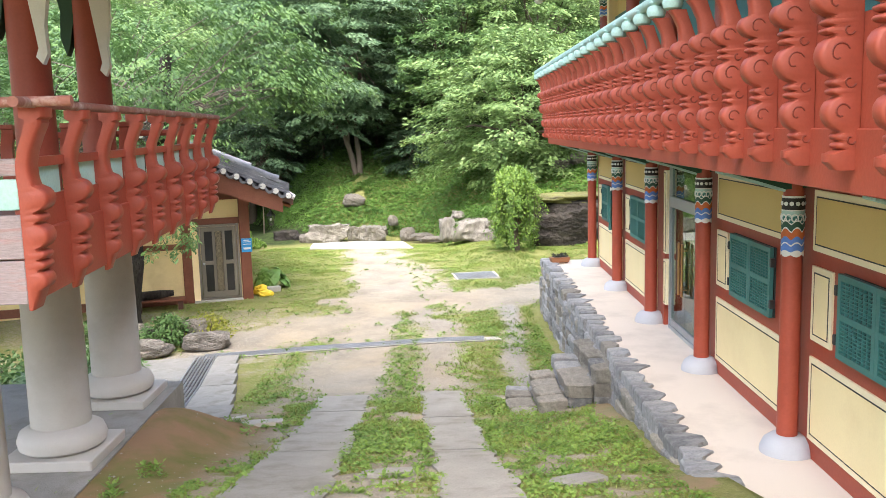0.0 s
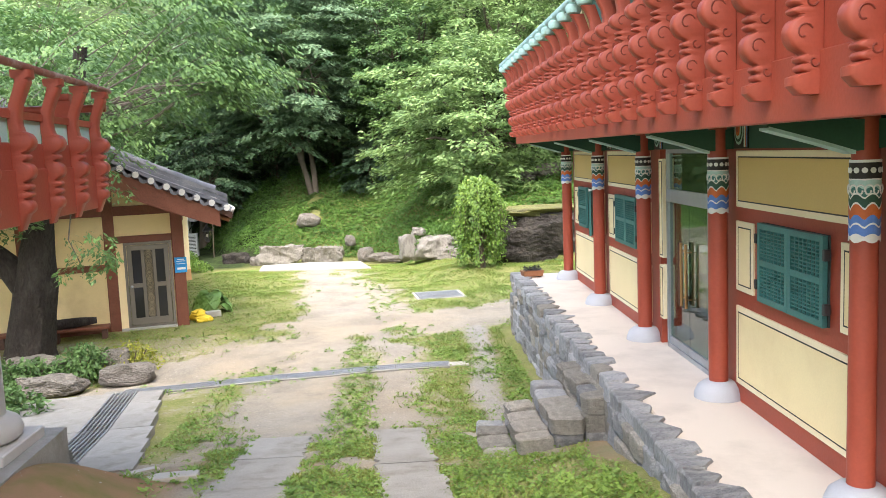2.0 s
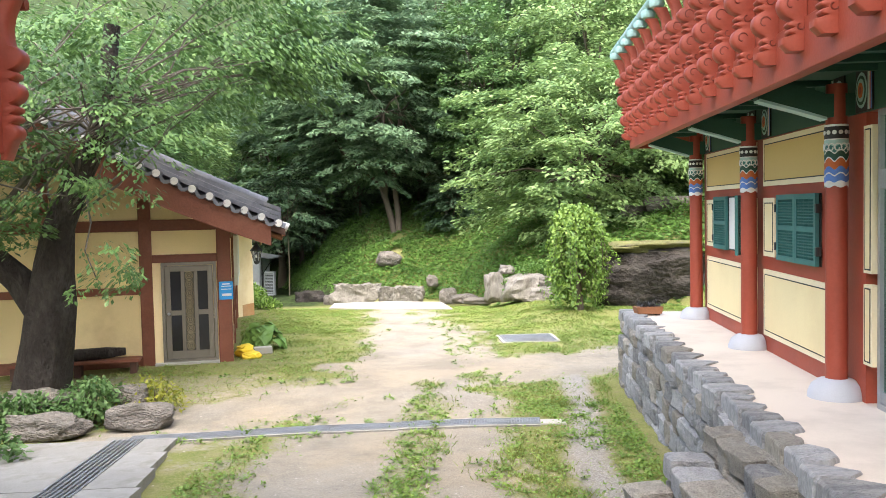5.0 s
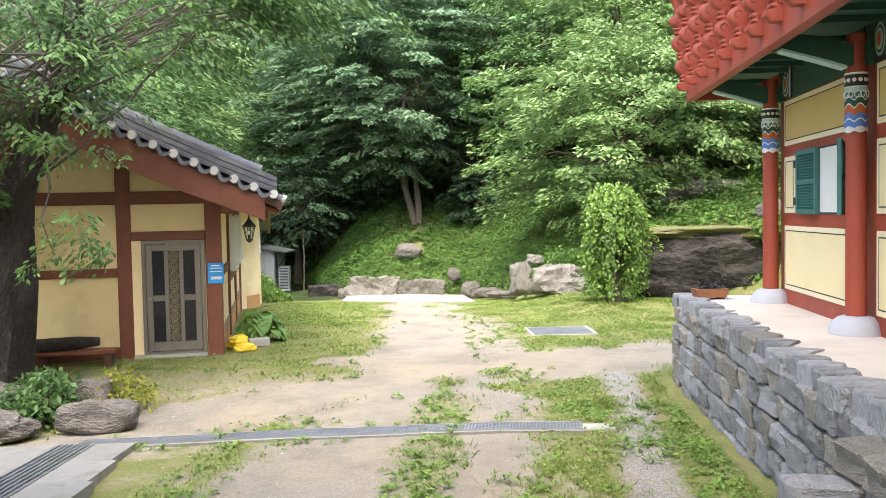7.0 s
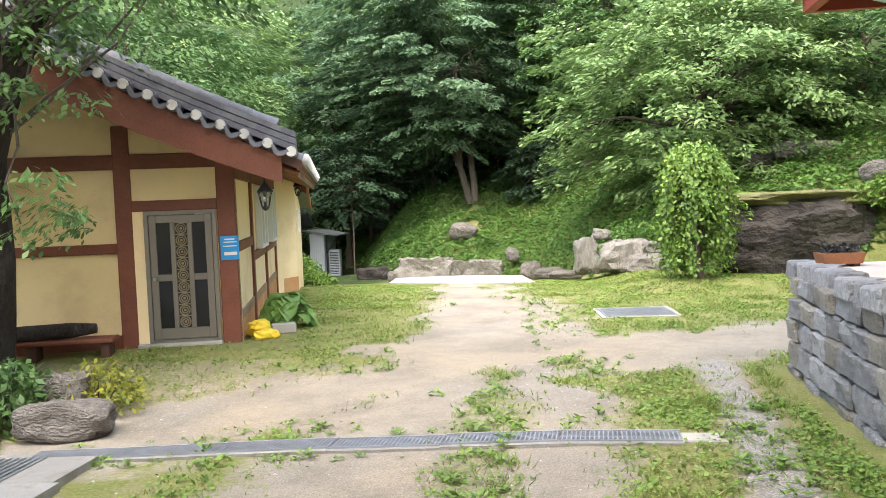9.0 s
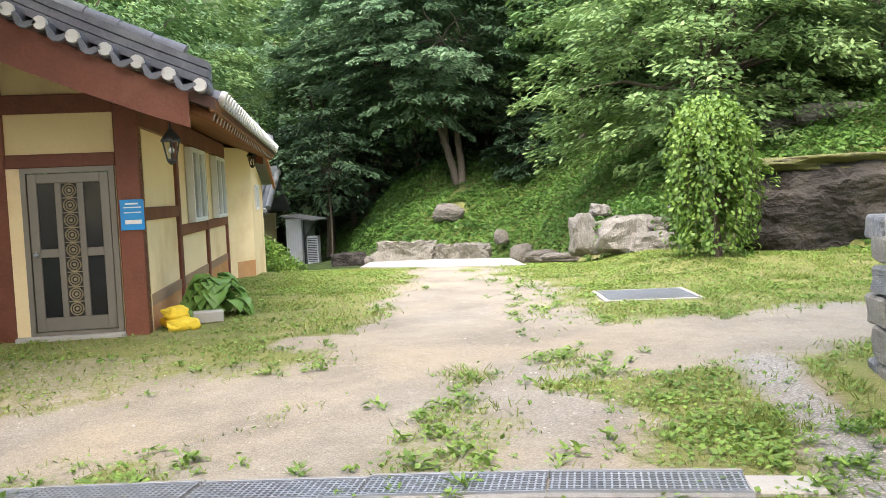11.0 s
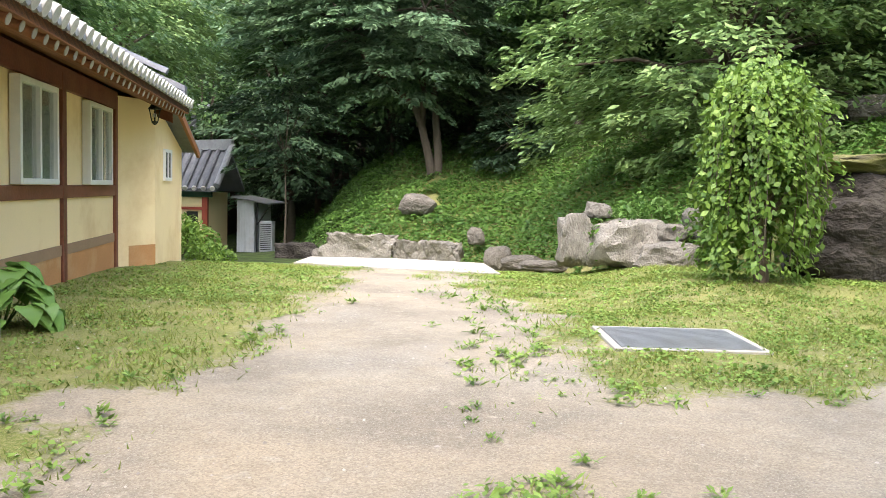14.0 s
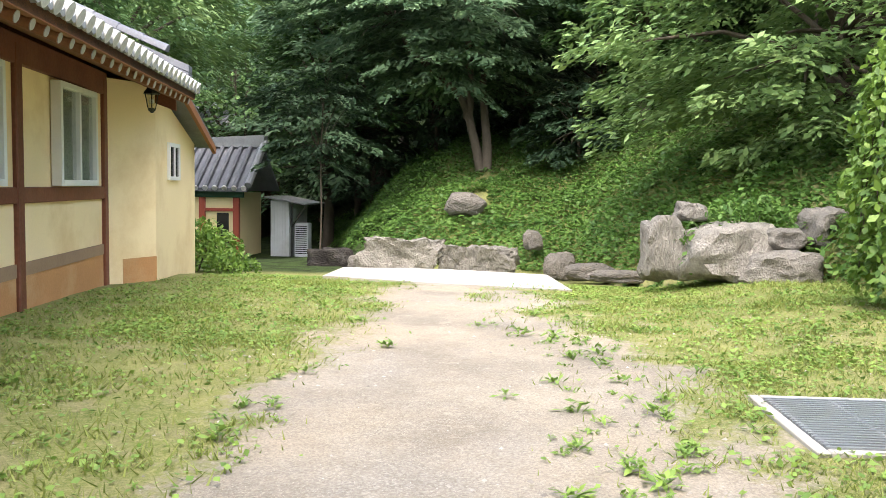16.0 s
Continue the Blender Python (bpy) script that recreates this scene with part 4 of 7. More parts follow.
# ---- the pavilion on stone pillars ----
def pavilion():
    p = thing("pavilion", "raised wooden pavilion with red carved balustrade on granite pillars", "pavilion")
    A, B = Vector((-2.42, 4.85, 0)), Vector((-2.92, 10.85, 0))
    ang = math.degrees(math.atan2(B.y - A.y, B.x - A.x)) - 90
    F = pose(A.x, A.y, 0, 0, 0, ang)
    L = (B - A).length
    q = thing("deck", "", "")
    q.parent, q.matrix_basis = p, F
    z0 = 3.4
    boxpart("fascia", (-0.1, 0.0, 0.0, L, z0, z0 + 0.42), RED, q, "red fascia board", 0.008)
    boxpart("parapet_board", (-0.07, -0.02, 0.0, L, z0 + 0.42, z0 + 0.62), RED, q)
    for k in range(8):
        a, b = L * k / 8 + 0.08, L * (k + 1) / 8 - 0.08
        boxpart("mint_panel", (-0.06, -0.03, a, b, z0 + 0.62, z0 + 0.8), MINT, q)
    boxpart("middle_rail", (-0.07, 0.0, 0, L, z0 + 0.8, z0 + 0.86), RED, q)
    boxpart("floor", (-5.0, -0.1, 0.02, L - 0.02, z0 + 0.2, z0 + 0.32), WOOD, q)
    for z, w, m in ((z0, 0.26, WEATHER), (z0 + 0.27, 0.26, WEATHER), (z0 + 0.56, 0.18, MINT), (z0 + 0.76, 0.1, WEATHER)):
        boxpart("end_board", (-5.0, -0.02, -0.06, 0.0, z, z + w), m, q, "weathered peeling board", 0.006)
    bm = bmesh.new()
    rod(bm, (0.11, -0.35, z0 + 1.175), (0.11, L + 0.25, z0 + 1.175), 0.03, 0.03, 12)
    part("handrail", bm, RAILWOOD, q, "round rail with peeling paint", True)
    bm = bmesh.new()
    rod(bm, (0.35, -0.13, z0 + 1.18), (-5, -0.13, z0 + 1.18), 0.03, 0.03, 12)
    part("handrail", bm, RAILWOOD, q, "", True)
    bm = bmesh.new()
    rod(bm, (-2.5, L + 0.1, z0 + 1.0), (0.1, L + 0.1, z0 + 1.0), 0.04, 0.04, 10)
    part("far_rail", bm, RED, q, "", True)
    for k in range(9):
        part("baluster", SLIM, None, q, m=pose(-0.02, L * k / 8 * 0.99 + 0.03, z0 + 0.02) @ Matrix.Diagonal((0.84, 1.25 if k == 0 else 1, 1.0, 1)))
    for k in range(5):
        part("baluster", SLIM, None, q, m=pose(-0.3 - 0.72 * k, L - 0.02, z0 + 0.02, 0, 0, 90))
    # round columns above the deck, with carved wings
    for y in (8.2, 10.05):
        x = -3.86 if y < 9 else -3.98
        bm = bmesh.new()
        rod(bm, (0, 0, z0 + 0.3), (0, 0, 6.75), 0.19, 0.18, 24)
        c = part("column", bm, RED, p, "round red lacquered column", True, pose(x, y, 0))
        bm = bmesh.new()
        prism(bm, [(0.1, 5.9), (0.2, 5.2), (0.17, 5.12), (0.23, 5.05), (0.28, 5.15), (0.27, 5.4), (0.32, 5.7), (0.34, 6.74), (0.1, 6.74)], "y", -0.24, -0.17)
        part("carved_wing", bm, WHITE, c, "white carved bracket edged in red")
        bm = bmesh.new()
        prism(bm, [(-0.1, 5.9), (-0.2, 5.4), (-0.24, 5.3), (-0.3, 5.5), (-0.28, 5.8), (-0.34, 6.1), (-0.3, 6.74), (-0.1, 6.74)], "y", -0.12, 0.0)
        part("carved_wing", bm, GREEN_DK, c, "dark weathered bracket")
    # Roof slab out of view; its reach is set to shade columns and balustrade.
    boxpart("roof", (-10, -0.9, 0.6, 13.0, 6.75, 7.0), WOOD_DK, p, "unseen pavilion roof slab, sized to shade the balustrade")
    for x, y in ((-3.8, 6.35), (-3.88, 8.2), (-4.0, 10.05), (-6.4, 8.3), (-6.5, 10.2)):
        bm = bmesh.new()
        lathe(bm, [(0.29, 1.5), (0.285, 2.4), (0.27, 3.42)], 32)
        s = part("stone_pillar", bm, GRANITE, p, "round granite pillar", True, pose(x, y, 0))
        bm = bmesh.new()
        lathe(bm, [(0.36, 1.27), (0.415, 1.31), (0.43, 1.38), (0.40, 1.46), (0.33, 1.5), (0.30, 1.52)], 32)
        part("pillar_base", bm, GRANITE, s, "", True)
        boxpart("plinth", (-0.46, 0.46, -0.46, 0.46, 1.16, 1.27), GRANITE, s, "", 0.012)


pavilion()
bm = bmesh.new()
prism(bm, [(-9, 3), (-3.35, 3), (-3.35, 7.4), (-3.42, 10.75), (-9, 10.9)], "z", 0.6, 1.165)
tagged(part("pavilion_floor", bm, CONCRETE, None), "dusty concrete floor slab under the pavilion", "floor", kind="structure")


# ---- the yellow house ----
H = pose(-4.98, 22.28, 0, 0, 0, 16)


def roof_z(x):
    u = 1.05 - x
    return 2.66 + 0.40 * u + 0.018 * u * u


def roll_mesh(path, r, material, name, seg=7):
    """A row of overlapping half-round tiles along a path of points in x and z."""
    bm = bmesh.new()
    for (x0, z0), (x1, z1) in zip(path, path[1:]):
        d = Vector((x1 - x0, 0, z1 - z0)).normalized()
        up = Vector((-d.z, 0, d.x))
        up = up if up.z > 0 else -up
        rings = []
        for (x, z), rr in (((x0, z0), r), ((x1 + d.x * 0.02, z1 + d.z * 0.02), r * 0.9)):
            rings.append([bm.verts.new(Vector((x, 0, z)) + Vector((0, 1, 0)) * rr * math.cos(math.pi * k / seg) + up * rr * math.sin(math.pi * k / seg)) for k in range(seg + 1)])
        for k in range(seg):
            bm.faces.new((rings[0][k], rings[0][k + 1], rings[1][k + 1], rings[1][k]))
        bm.faces.new(rings[0])
    return mesh_of(name, bm, material, True)


def house():
    h = thing("yellow_house", "yellow plastered timber-framed house with grey tiled roof", "house", H)
    # front wall
    bm = bmesh.new()
    box(bm, -7.5, -1.36, 0.03, 0.25, -0.3, 2.9), box(bm, -0.31, 0.0, 0.03, 0.25, -0.3, 2.9), box(bm, -1.36, -0.31, 0.03, 0.25, 2.03, 2.9)
    prism(bm, [(-7.5, 2.9), (0.0, 2.9), (0.0, 2.93), (-3.6, 4.8), (-7.5, 4.0)], "y", 0.03, 0.25)
    part("front_wall", bm, PLASTER_IN, h, "yellow plaster infill")
    boxpart("side_wall", (-0.25, -0.03, 0.25, 8.55, -0.4, 2.75), PLASTER, h, "yellow plaster wall")
    for a, b, m in ((0.05, 2.46, CLAY), (2.64, 5.41, CLAY), (5.59, 8.47, CLAY)):
        boxpart("clay_foot", (-0.03, -0.018, a, b, -0.35, 0.3), m, h, "bare clay foot of the wall")
    boxpart("low_band", (-0.03, -0.008, 2.64, 8.47, 0.3, 0.44), BAND, h, "faded brown band")
    boxpart("low_band", (-0.03, -0.008, 0.05, 2.46, 0.3, 0.44), BAND, h)
    posts = [(-0.27, 0.0, -0.03, 0.2, -0.1, 2.75), (-1.74, -1.5, -0.02, 0.2, -0.1, 3.3), (-3.55, -3.35, -0.02, 0.2, -0.1, 4.4), (-5.4, -5.2, -0.02, 0.2, -0.1, 4.2), (-0.2, 0.02, 2.46, 2.64, -0.2, 2.7), (-0.2, 0.02, 5.41, 5.59, -0.2, 2.7), (-0.2, 0.02, 8.47, 8.63, -0.2, 2.7)]
    for d in posts:
        boxpart("post", d, WOOD, h, "red-brown timber post", 0.012)
    beams = [(-1.5, -0.27, -0.015, 0.2, 2.03, 2.19), (-7.5, -0.27, -0.012, 0.2, 2.66, 2.88), (-7.5, -1.74, -0.012, 0.2, 1.42, 1.57), (-7.5, -1.74, -0.012, 0.2, -0.02, 0.2),
             (-0.2, 0.012, 0.0, 2.46, 1.36, 1.52), (-0.2, 0.012, 2.64, 5.41, 1.06, 1.23), (-0.2, 0.012, 5.59, 8.47, 1.06, 1.23), (-0.2, 0.015, -0.02, 8.63, 2.48, 2.78)]
    for d in beams:
        boxpart("beam", d, WOOD, h, "red-brown timber beam", 0.01)
    boxpart("door_reveal", (-1.5, -1.34, -0.008, 0.2, -0.05, 2.03), PLASTER, h)
    boxpart("threshold", (-1.5, -0.27, -0.12, 0.2, -0.12, 0.055), CONC_LIGHT, h, "pale concrete threshold", 0.01)
    # door
    d = thing("metal_door", "", "")
    d.parent = h
    bm = bmesh.new()
    for a in ((-1.34, -1.28, 0.06, 2.03), (-0.35, -0.29, 0.06, 2.03), (-1.28, -0.35, 1.97, 2.03), (-1.28, -0.35, 0.06, 0.1)):
        box(bm, a[0], a[1], -0.035, 0.05, a[2], a[3])
    part("door_frame", bm, BRONZE, d, "bronze metal frame")
    bm = bmesh.new()
    for a in ((-1.27, -1.17, 0.11, 1.96), (-0.46, -0.36, 0.11, 1.96), (-1.17, -0.46, 1.85, 1.96), (-1.17, -0.46, 0.11, 0.27), (-0.97, -0.90, 0.27, 1.85), (-0.72, -0.65, 0.27, 1.85), (-1.17, -0.97, 0.98, 1.08), (-0.65, -0.46, 0.98, 1.08)):
        box(bm, a[0], a[1], -0.02, 0.03, a[2], a[3], 0.004)
    part("door_leaf", bm, BRONZE, d, "bronze metal door leaf")
    for a in ((-1.17, -0.97, 0.27, 0.98), (-1.17, -0.97, 1.08, 1.85), (-0.65, -0.46, 0.27, 0.98), (-0.65, -0.46, 1.08, 1.85)):
        boxpart("dark_panel", (a[0], a[1], 0.005, 0.015, a[2], a[3]), DARK, d, "dark mesh panel")
    bm = bmesh.new()
    for k in range(9):
        z = 0.36 + k * 0.175
        for q in range(12):
            a0, a1 = 2 * math.pi * q / 12, 2 * math.pi * (q + 1) / 12
            for r in (0.075, 0.045):
                rod(bm, (-0.81 + r * math.cos(a0), -0.005, z + r * math.sin(a0)), (-0.81 + r * math.cos(a1), -0.005, z + r * math.sin(a1)), 0.009, 0.009, 4, False)
        rod(bm, (-0.81, -0.01, z), (-0.81, 0.01, z), 0.02, 0.02, 8)
        box(bm, -0.9, -0.72, -0.01, 0.005, z + 0.082, z + 0.093)
    part("lattice", bm, LATTICE, d, "dark brass ring lattice")
    boxpart("lattice_back", (-0.9, -0.72, 0.01, 0.02, 0.27, 1.85), IRON, d)
    bm = bmesh.new()
    bmesh.ops.create_uvsphere(bm, u_segments=12, v_segments=8, radius=0.032, matrix=Matrix.Translation((-1.21, -0.07, 1.02)))
    rod(bm, (-1.21, -0.07, 1.02), (-1.21, 0, 1.02), 0.014)
    part("knob", bm, STEEL, d, "steel knob", True)
    # windows on the side wall
    for y0, y1, z0, z1 in ((3.5, 4.95, 1.24, 2.44), (6.5, 7.9, 1.24, 2.44)):
        w = thing("window", "", "")
        w.parent = h
        bm = bmesh.new()
        f = 0.07
        for a in ((y0, y0 + f, z0, z1), (y1 - f, y1, z0, z1), (y0 + f, y1 - f, z1 - f, z1), (y0 + f, y1 - f, z0, z0 + f), ((y0 + y1) / 2 - 0.03, (y0 + y1) / 2 + 0.03, z0 + f, z1 - f)):
            box(bm, -0.02, 0.10, *a, 0.005)
        part("window_frame", bm, WHITE, w, "white plastic window frame")
        for a, b in ((y0 + f, (y0 + y1) / 2 - 0.03), ((y0 + y1) / 2 + 0.03, y1 - f)):
            o = boxpart("pane", (0.045, 0.052, a, b, z0 + f, z1 - f), PANE, w)
            o.visible_shadow = False
        boxpart("curtain", (-0.0, 0.012, y0 + f, y1 - f, z0 + f, z1 - f), CURTAIN, w)
    # annex with a lean-to roof
    bm = bmesh.new()
    prism(bm, [(-0.2, 8.6), (0.0, 8.6), (0.48, 9.4), (0.5, 12.4), (-2.0, 12.4), (-2.0, 9.0)], "z", -0.5, 2.72)
    for v in bm.verts:
        if v.co.z > 1:
            v.co.z -= max(0, (v.co.y - 9.6)) * 0.26
    part("annex", bm, PLASTER, h, "yellow plastered annex")
    bm = bmesh.new()
    prism(bm, [(0.01, 8.625), (0.49, 9.395), (0.42, 9.5), (-0.1, 8.7)], "z", -0.45, 0.2)
    part("clay_foot", bm, CLAY, h)
    w = thing("window", "", "")
    w.parent = h
    bm = bmesh.new()
    for a in ((10.16, 10.22, 1.33, 1.92), (10.9, 10.96, 1.33, 1.92), (10.22, 10.9, 1.33, 1.39), (10.22, 10.9, 1.86, 1.92), (10.54, 10.58, 1.39, 1.86)):
        box(bm, 0.49, 0.535, *a)
    part("window_frame", bm, WHITE, w, "small white window")
    boxpart("pane", (0.505, 0.515, 10.22, 10.9, 1.39, 1.86), DARK, w)
    bm = bmesh.new()
    for x0, x1, zz in ((-2.2, 0.95, 0.0),):
        prism(bm, [(9.3, 2.86), (12.8, 1.95), (12.8, 2.03), (9.3, 2.96)], "x", x0, 0.8)
    part("lean_to_roof", bm, TILE, h, "lean-to roof edge")
    bm = bmesh.new()
    prism(bm, [(9.4, 2.72), (12.8, 1.84), (12.8, 1.96), (9.4, 2.86)], "x", 0.76, 0.82)
    part("verge_board", bm, RAFTER, h)
    # main roof
    xs = [1.05, 0.72, 0.38, 0.04, -0.3, -0.65, -1.0, -1.35, -1.7, -2.05, -2.4, -2.75, -3.1, -3.45]
    path = [(x, roof_z(x)) for x in xs]
    bm = bmesh.new()
    back = [(-8.2, roof_z(-3.45) - 2.0)]
    prism(bm, path + [(-3.6, roof_z(-3.45) + 0.02)] + back + [(-8.2, roof_z(-3.45) - 2.15), (-3.6, roof_z(-3.45) - 0.14)] + [(x, z - 0.13) for x, z in reversed(path)], "y", -1.1, 9.45)
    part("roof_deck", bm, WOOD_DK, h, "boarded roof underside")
    pan = roll_mesh([(x, z + 0.012) for x, z in path], 0.1, TILE, "roof_tile")
    n = 38
    end = bmesh.new()
    rod(end, (1.06, 0, roof_z(1.06) + 0.045), (1.12, 0, roof_z(1.1) + 0.035), 0.085, 0.085, 12)
    lime = mesh_of("tile_end", end, LIME, True)
    lip = bmesh.new()
    prism(lip, [(-0.12, 0.05), (-0.06, -0.03), (0.0, -0.055), (0.06, -0.03), (0.12, 0.05), (0.1, 0.07), (0, 0.0), (-0.1, 0.07)], "x", 1.03, 1.1)
    lipm = mesh_of("lip_tile", lip, TILE_PALE)
    for k in range(n):
        y = -0.72 + k * (10.07 / (n - 1))
        o = part("roof_tile", pan, None, h, m=pose(0, y, 0))
        part("tile_end", lime, None, o)
        part("lip_tile", lipm, None, o, m=pose(0, 0.135, roof_z(1.05) + 0.0))
    # verge: short cross tiles with limed ends, and the stacked ridge above them
    short = bmesh.new()
    rod(short, (0, -1.21, 0.06), (0, -0.75, 0.06), 0.085, 0.085, 10)
    shortm = mesh_of("verge_tile", short, TILE, True)
    cap = bmesh.new()
    rod(cap, (0, -1.28, 0.06), (0, -1.21, 0.06), 0.07, 0.07, 12)
    capm = mesh_of("tile_end", cap, LIME, True)
    vl = bmesh.new()
    prism(vl, [(-0.13, 0.05), (-0.06, -0.04), (0.0, -0.06), (0.06, -0.04), (0.13, 0.05), (0.1, 0.07), (0, 0.0), (-0.1, 0.07)], "y", -1.28, -1.2)
    vlm = mesh_of("lip_tile", vl, TILE)
    for k in range(15):
        x = 0.9 - k * 0.31
        a = math.degrees(math.atan2(roof_z(x - 0.1) - roof_z(x + 0.1), 0.2))
        o = part("verge_tile", shortm, None, h, m=pose(x, 0, roof_z(x), 0, a, 0))
        part("tile_end", capm, None, o)
        part("lip_tile", vlm, None, o, m=pose(-0.155, 0, 0))
    for lay, (w, z0, z1) in enumerate(((0.17, 0.1, 0.19), (0.15, 0.2, 0.29), (0.16, 0.3, 0.38))):
        bm = bmesh.new()
        pts = [(x, z) for x, z in path if x < 0.98]
        pts = [(0.98, roof_z(0.98))] + pts
        prism(bm, [(x, z + z0) for x, z in pts] + [(x, z + z1) for x, z in reversed(pts)], "y", -0.81 - w, -0.81 + w)
        part("verge_ridge", bm, TILE, h, "stacked tile ridge along the verge")
    high = [(x, z + 0.37) for x, z in path if x < 1.0]
    for a, b in zip(high, high[1:]):
        me = roll_mesh([a, b], 0.11, TILE, "ridge_tile")
        part("ridge_tile", me, None, h, m=pose(0, -0.81, 0)), part("ridge_tile", me, None, h, m=pose(0, 9.1, 0))
    for (w, z0, z1) in ((0.15, 0.05, 0.2), (0.13, 0.21, 0.31)):
        bm = bmesh.new()
        prism(bm, [(x, z + z0) for x, z in path] + [(x, z + z1) for x, z in reversed(path)], "y", 9.1 - w, 9.1 + w)
        part("verge_ridge", bm, TILE, h)
    bm = bmesh.new()
    box(bm, -3.75, -3.35, -0.95, 9.2, roof_z(-3.45) - 0.05, roof_z(-3.45) + 0.4)
    part("main_ridge", bm, TILE, h)
    for y0 in (-1.13, 9.4):
        bm = bmesh.new()
        b = [(x, roof_z(x)) for x in (0.78, 0.3, -0.3, -1.0, -2.0, -3.0, -3.6)]
        prism(bm, [(x, z - 0.05) for x, z in b] + [(x, z - 0.42 - 0.03 * k) for k, (x, z) in reversed(list(enumerate(b)))], "y", y0, y0 + 0.06)
        part("barge_board", bm, WOOD, h, "deep red-brown barge board")
    raf = bmesh.new()
    rod(raf, (1.0, 0, roof_z(1.0) - 0.2), (-0.2, 0, roof_z(-0.2) - 0.22), 0.055, 0.055, 10)
    rafm = mesh_of("rafter", raf, RAFTER, True)
    rend = bmesh.new()
    rod(rend, (1.0, 0, roof_z(1.0) - 0.2), (1.006, 0, roof_z(1.0) - 0.202), 0.05, 0.05, 10)
    rendm = mesh_of("rafter_end", rend, CONC_LIGHT)
    for k in range(34):
        o = part("rafter", rafm, None, h, m=pose(0, -0.85 + k * 0.305, 0))
        part("rafter_end", rendm, None, o)
    boxpart("eave_board", (0.98, 1.05, -1.08, 9.42, roof_z(1.05) - 0.14, roof_z(1.05) - 0.03), RAFTER, h)


house()


def sign_plate():
    t = thing("sign_plate", "small blue notice plate with white lines on a post", "sign", H)
    boxpart("plate", (-0.24, 0.03, -0.055, -0.045, 1.26, 1.62), SIGN, t)
    for z, a, b, h in ((1.56, -0.18, -0.03, 0.02), (1.52, -0.2, 0.0, 0.014), (1.46, -0.2, 0.0, 0.014), (1.33, -0.19, 0.0, 0.05)):
        boxpart("text_bar", (a, b, -0.0575, -0.055, z, z + h), WHITE, t)


def wall_lantern(p, label):
    t = thing("lantern", label, "lamp", p)
    bm = bmesh.new()
    lathe(bm, [(0.055, -0.1), (0.095, 0.08), (0.10, 0.1)], 6)
    part("glass", bm, PANE, t)
    bm = bmesh.new()
    lathe(bm, [(0.125, 0.1), (0.12, 0.12), (0.05, 0.2), (0.02, 0.24), (0.012, 0.28)], 6)
    part("hood", bm, IRON, t)
    bm = bmesh.new()
    lathe(bm, [(0.02, -0.16), (0.06, -0.12), (0.06, -0.1)], 6)
    for k in range(6):
        a = 2 * math.pi * k / 6
        rod(bm, (0.057 * math.cos(a), 0.057 * math.sin(a), -0.1), (0.1 * math.cos(a), 0.1 * math.sin(a), 0.1), 0.007, 0.007, 4)
    rod(bm, (0, 0, -0.12), (0, 0, 0.42), 0.008, 0.008, 6)
    tagged(part("cage", bm, IRON, t), kind="stuff")
    bm = bmesh.new()
    bmesh.ops.create_uvsphere(bm, u_segments=10, v_segments=8, radius=0.035)
    part("bulb", bm, BULB, t, "", True)


sign_plate()
wall_lantern(pose(-4.30, 21.73, 2.14), "black hexagonal lantern hanging under the house's eave")
wall_lantern(pose(-6.80, 30.8, 2.42), "black hexagonal lantern hanging at the annex corner")


# ---- paving, drains and slabs ----
def G(x, y):
    return float(height(x, y))


def wheel_strips():
    r = random.Random(3)
    for lab, c0, c1, w0, w1 in (("left", -1.5, -1.58, 0.46, 0.39), ("right", 0.27, -0.04, 0.34, 0.32)):
        t = thing("concrete_strip", "cracked concrete wheel strip sunk in the grassy slope", "paving", group="concrete wheel strips")
        y = 3.0
        while y < 12.9:
            l = min(r.uniform(2.2, 3.6), 13.0 - y)
            f0, f1 = (y - 7.2) / 5.8, (y + l - 7.2) / 5.8
            bm = bmesh.new()
            n = 16
            cols = []
            for k in range(n + 1):
                yy = y + 0.015 + (l - 0.03) * k / n
                f = (yy - 7.2) / 5.8
                c, w = c0 + (c1 - c0) * f, w0 + (w1 - w0) * f
                e0, e1 = r.uniform(-0.045, 0.04), r.uniform(-0.04, 0.045)
                z = G(c, yy) + 0.028
                cols.append([bm.verts.new((c - w + e0, yy, z)), bm.verts.new((c + w + e1, yy, z)), bm.verts.new((c + w + e1, yy, z - 0.15)), bm.verts.new((c - w + e0, yy, z - 0.15))])
            for a, b in zip(cols, cols[1:]):
                for q in range(4):
                    bm.faces.new((a[q], a[(q + 1) % 4], b[(q + 1) % 4], b[q]))
            bm.faces.new(cols[0]), bm.faces.new(cols[-1][::-1])
            part("slab", bm, CONCRETE, t)
            y += l


def flat_stone(x, y, sx, sy, rz, material, seed):
    t = thing("flat_stone", "flat pale stone lying in the grass", "stone", pose(x, y, G(x, y) - 0.03, math.degrees(math.atan2(G(x, y + 0.2) - G(x, y - 0.2), 0.4)), 0, rz), group="flat stones")
    r = random.Random(seed)
    bm = bmesh.new()
    pts = []
    for k in range(9):
        a = 2 * math.pi * k / 9
        q = max(abs(math.cos(a)), abs(math.sin(a)))
        pts.append((sx * math.cos(a) / q * r.uniform(0.9, 1.0), sy * math.sin(a) / q * r.uniform(0.9, 1.0)))
    prism(bm, pts, "z", -0.05, 0.075)
    bmesh.ops.bevel(bm, geom=list(bm.edges), offset=0.012, segments=1, affect="EDGES")
    part("slab", bm, material, t)


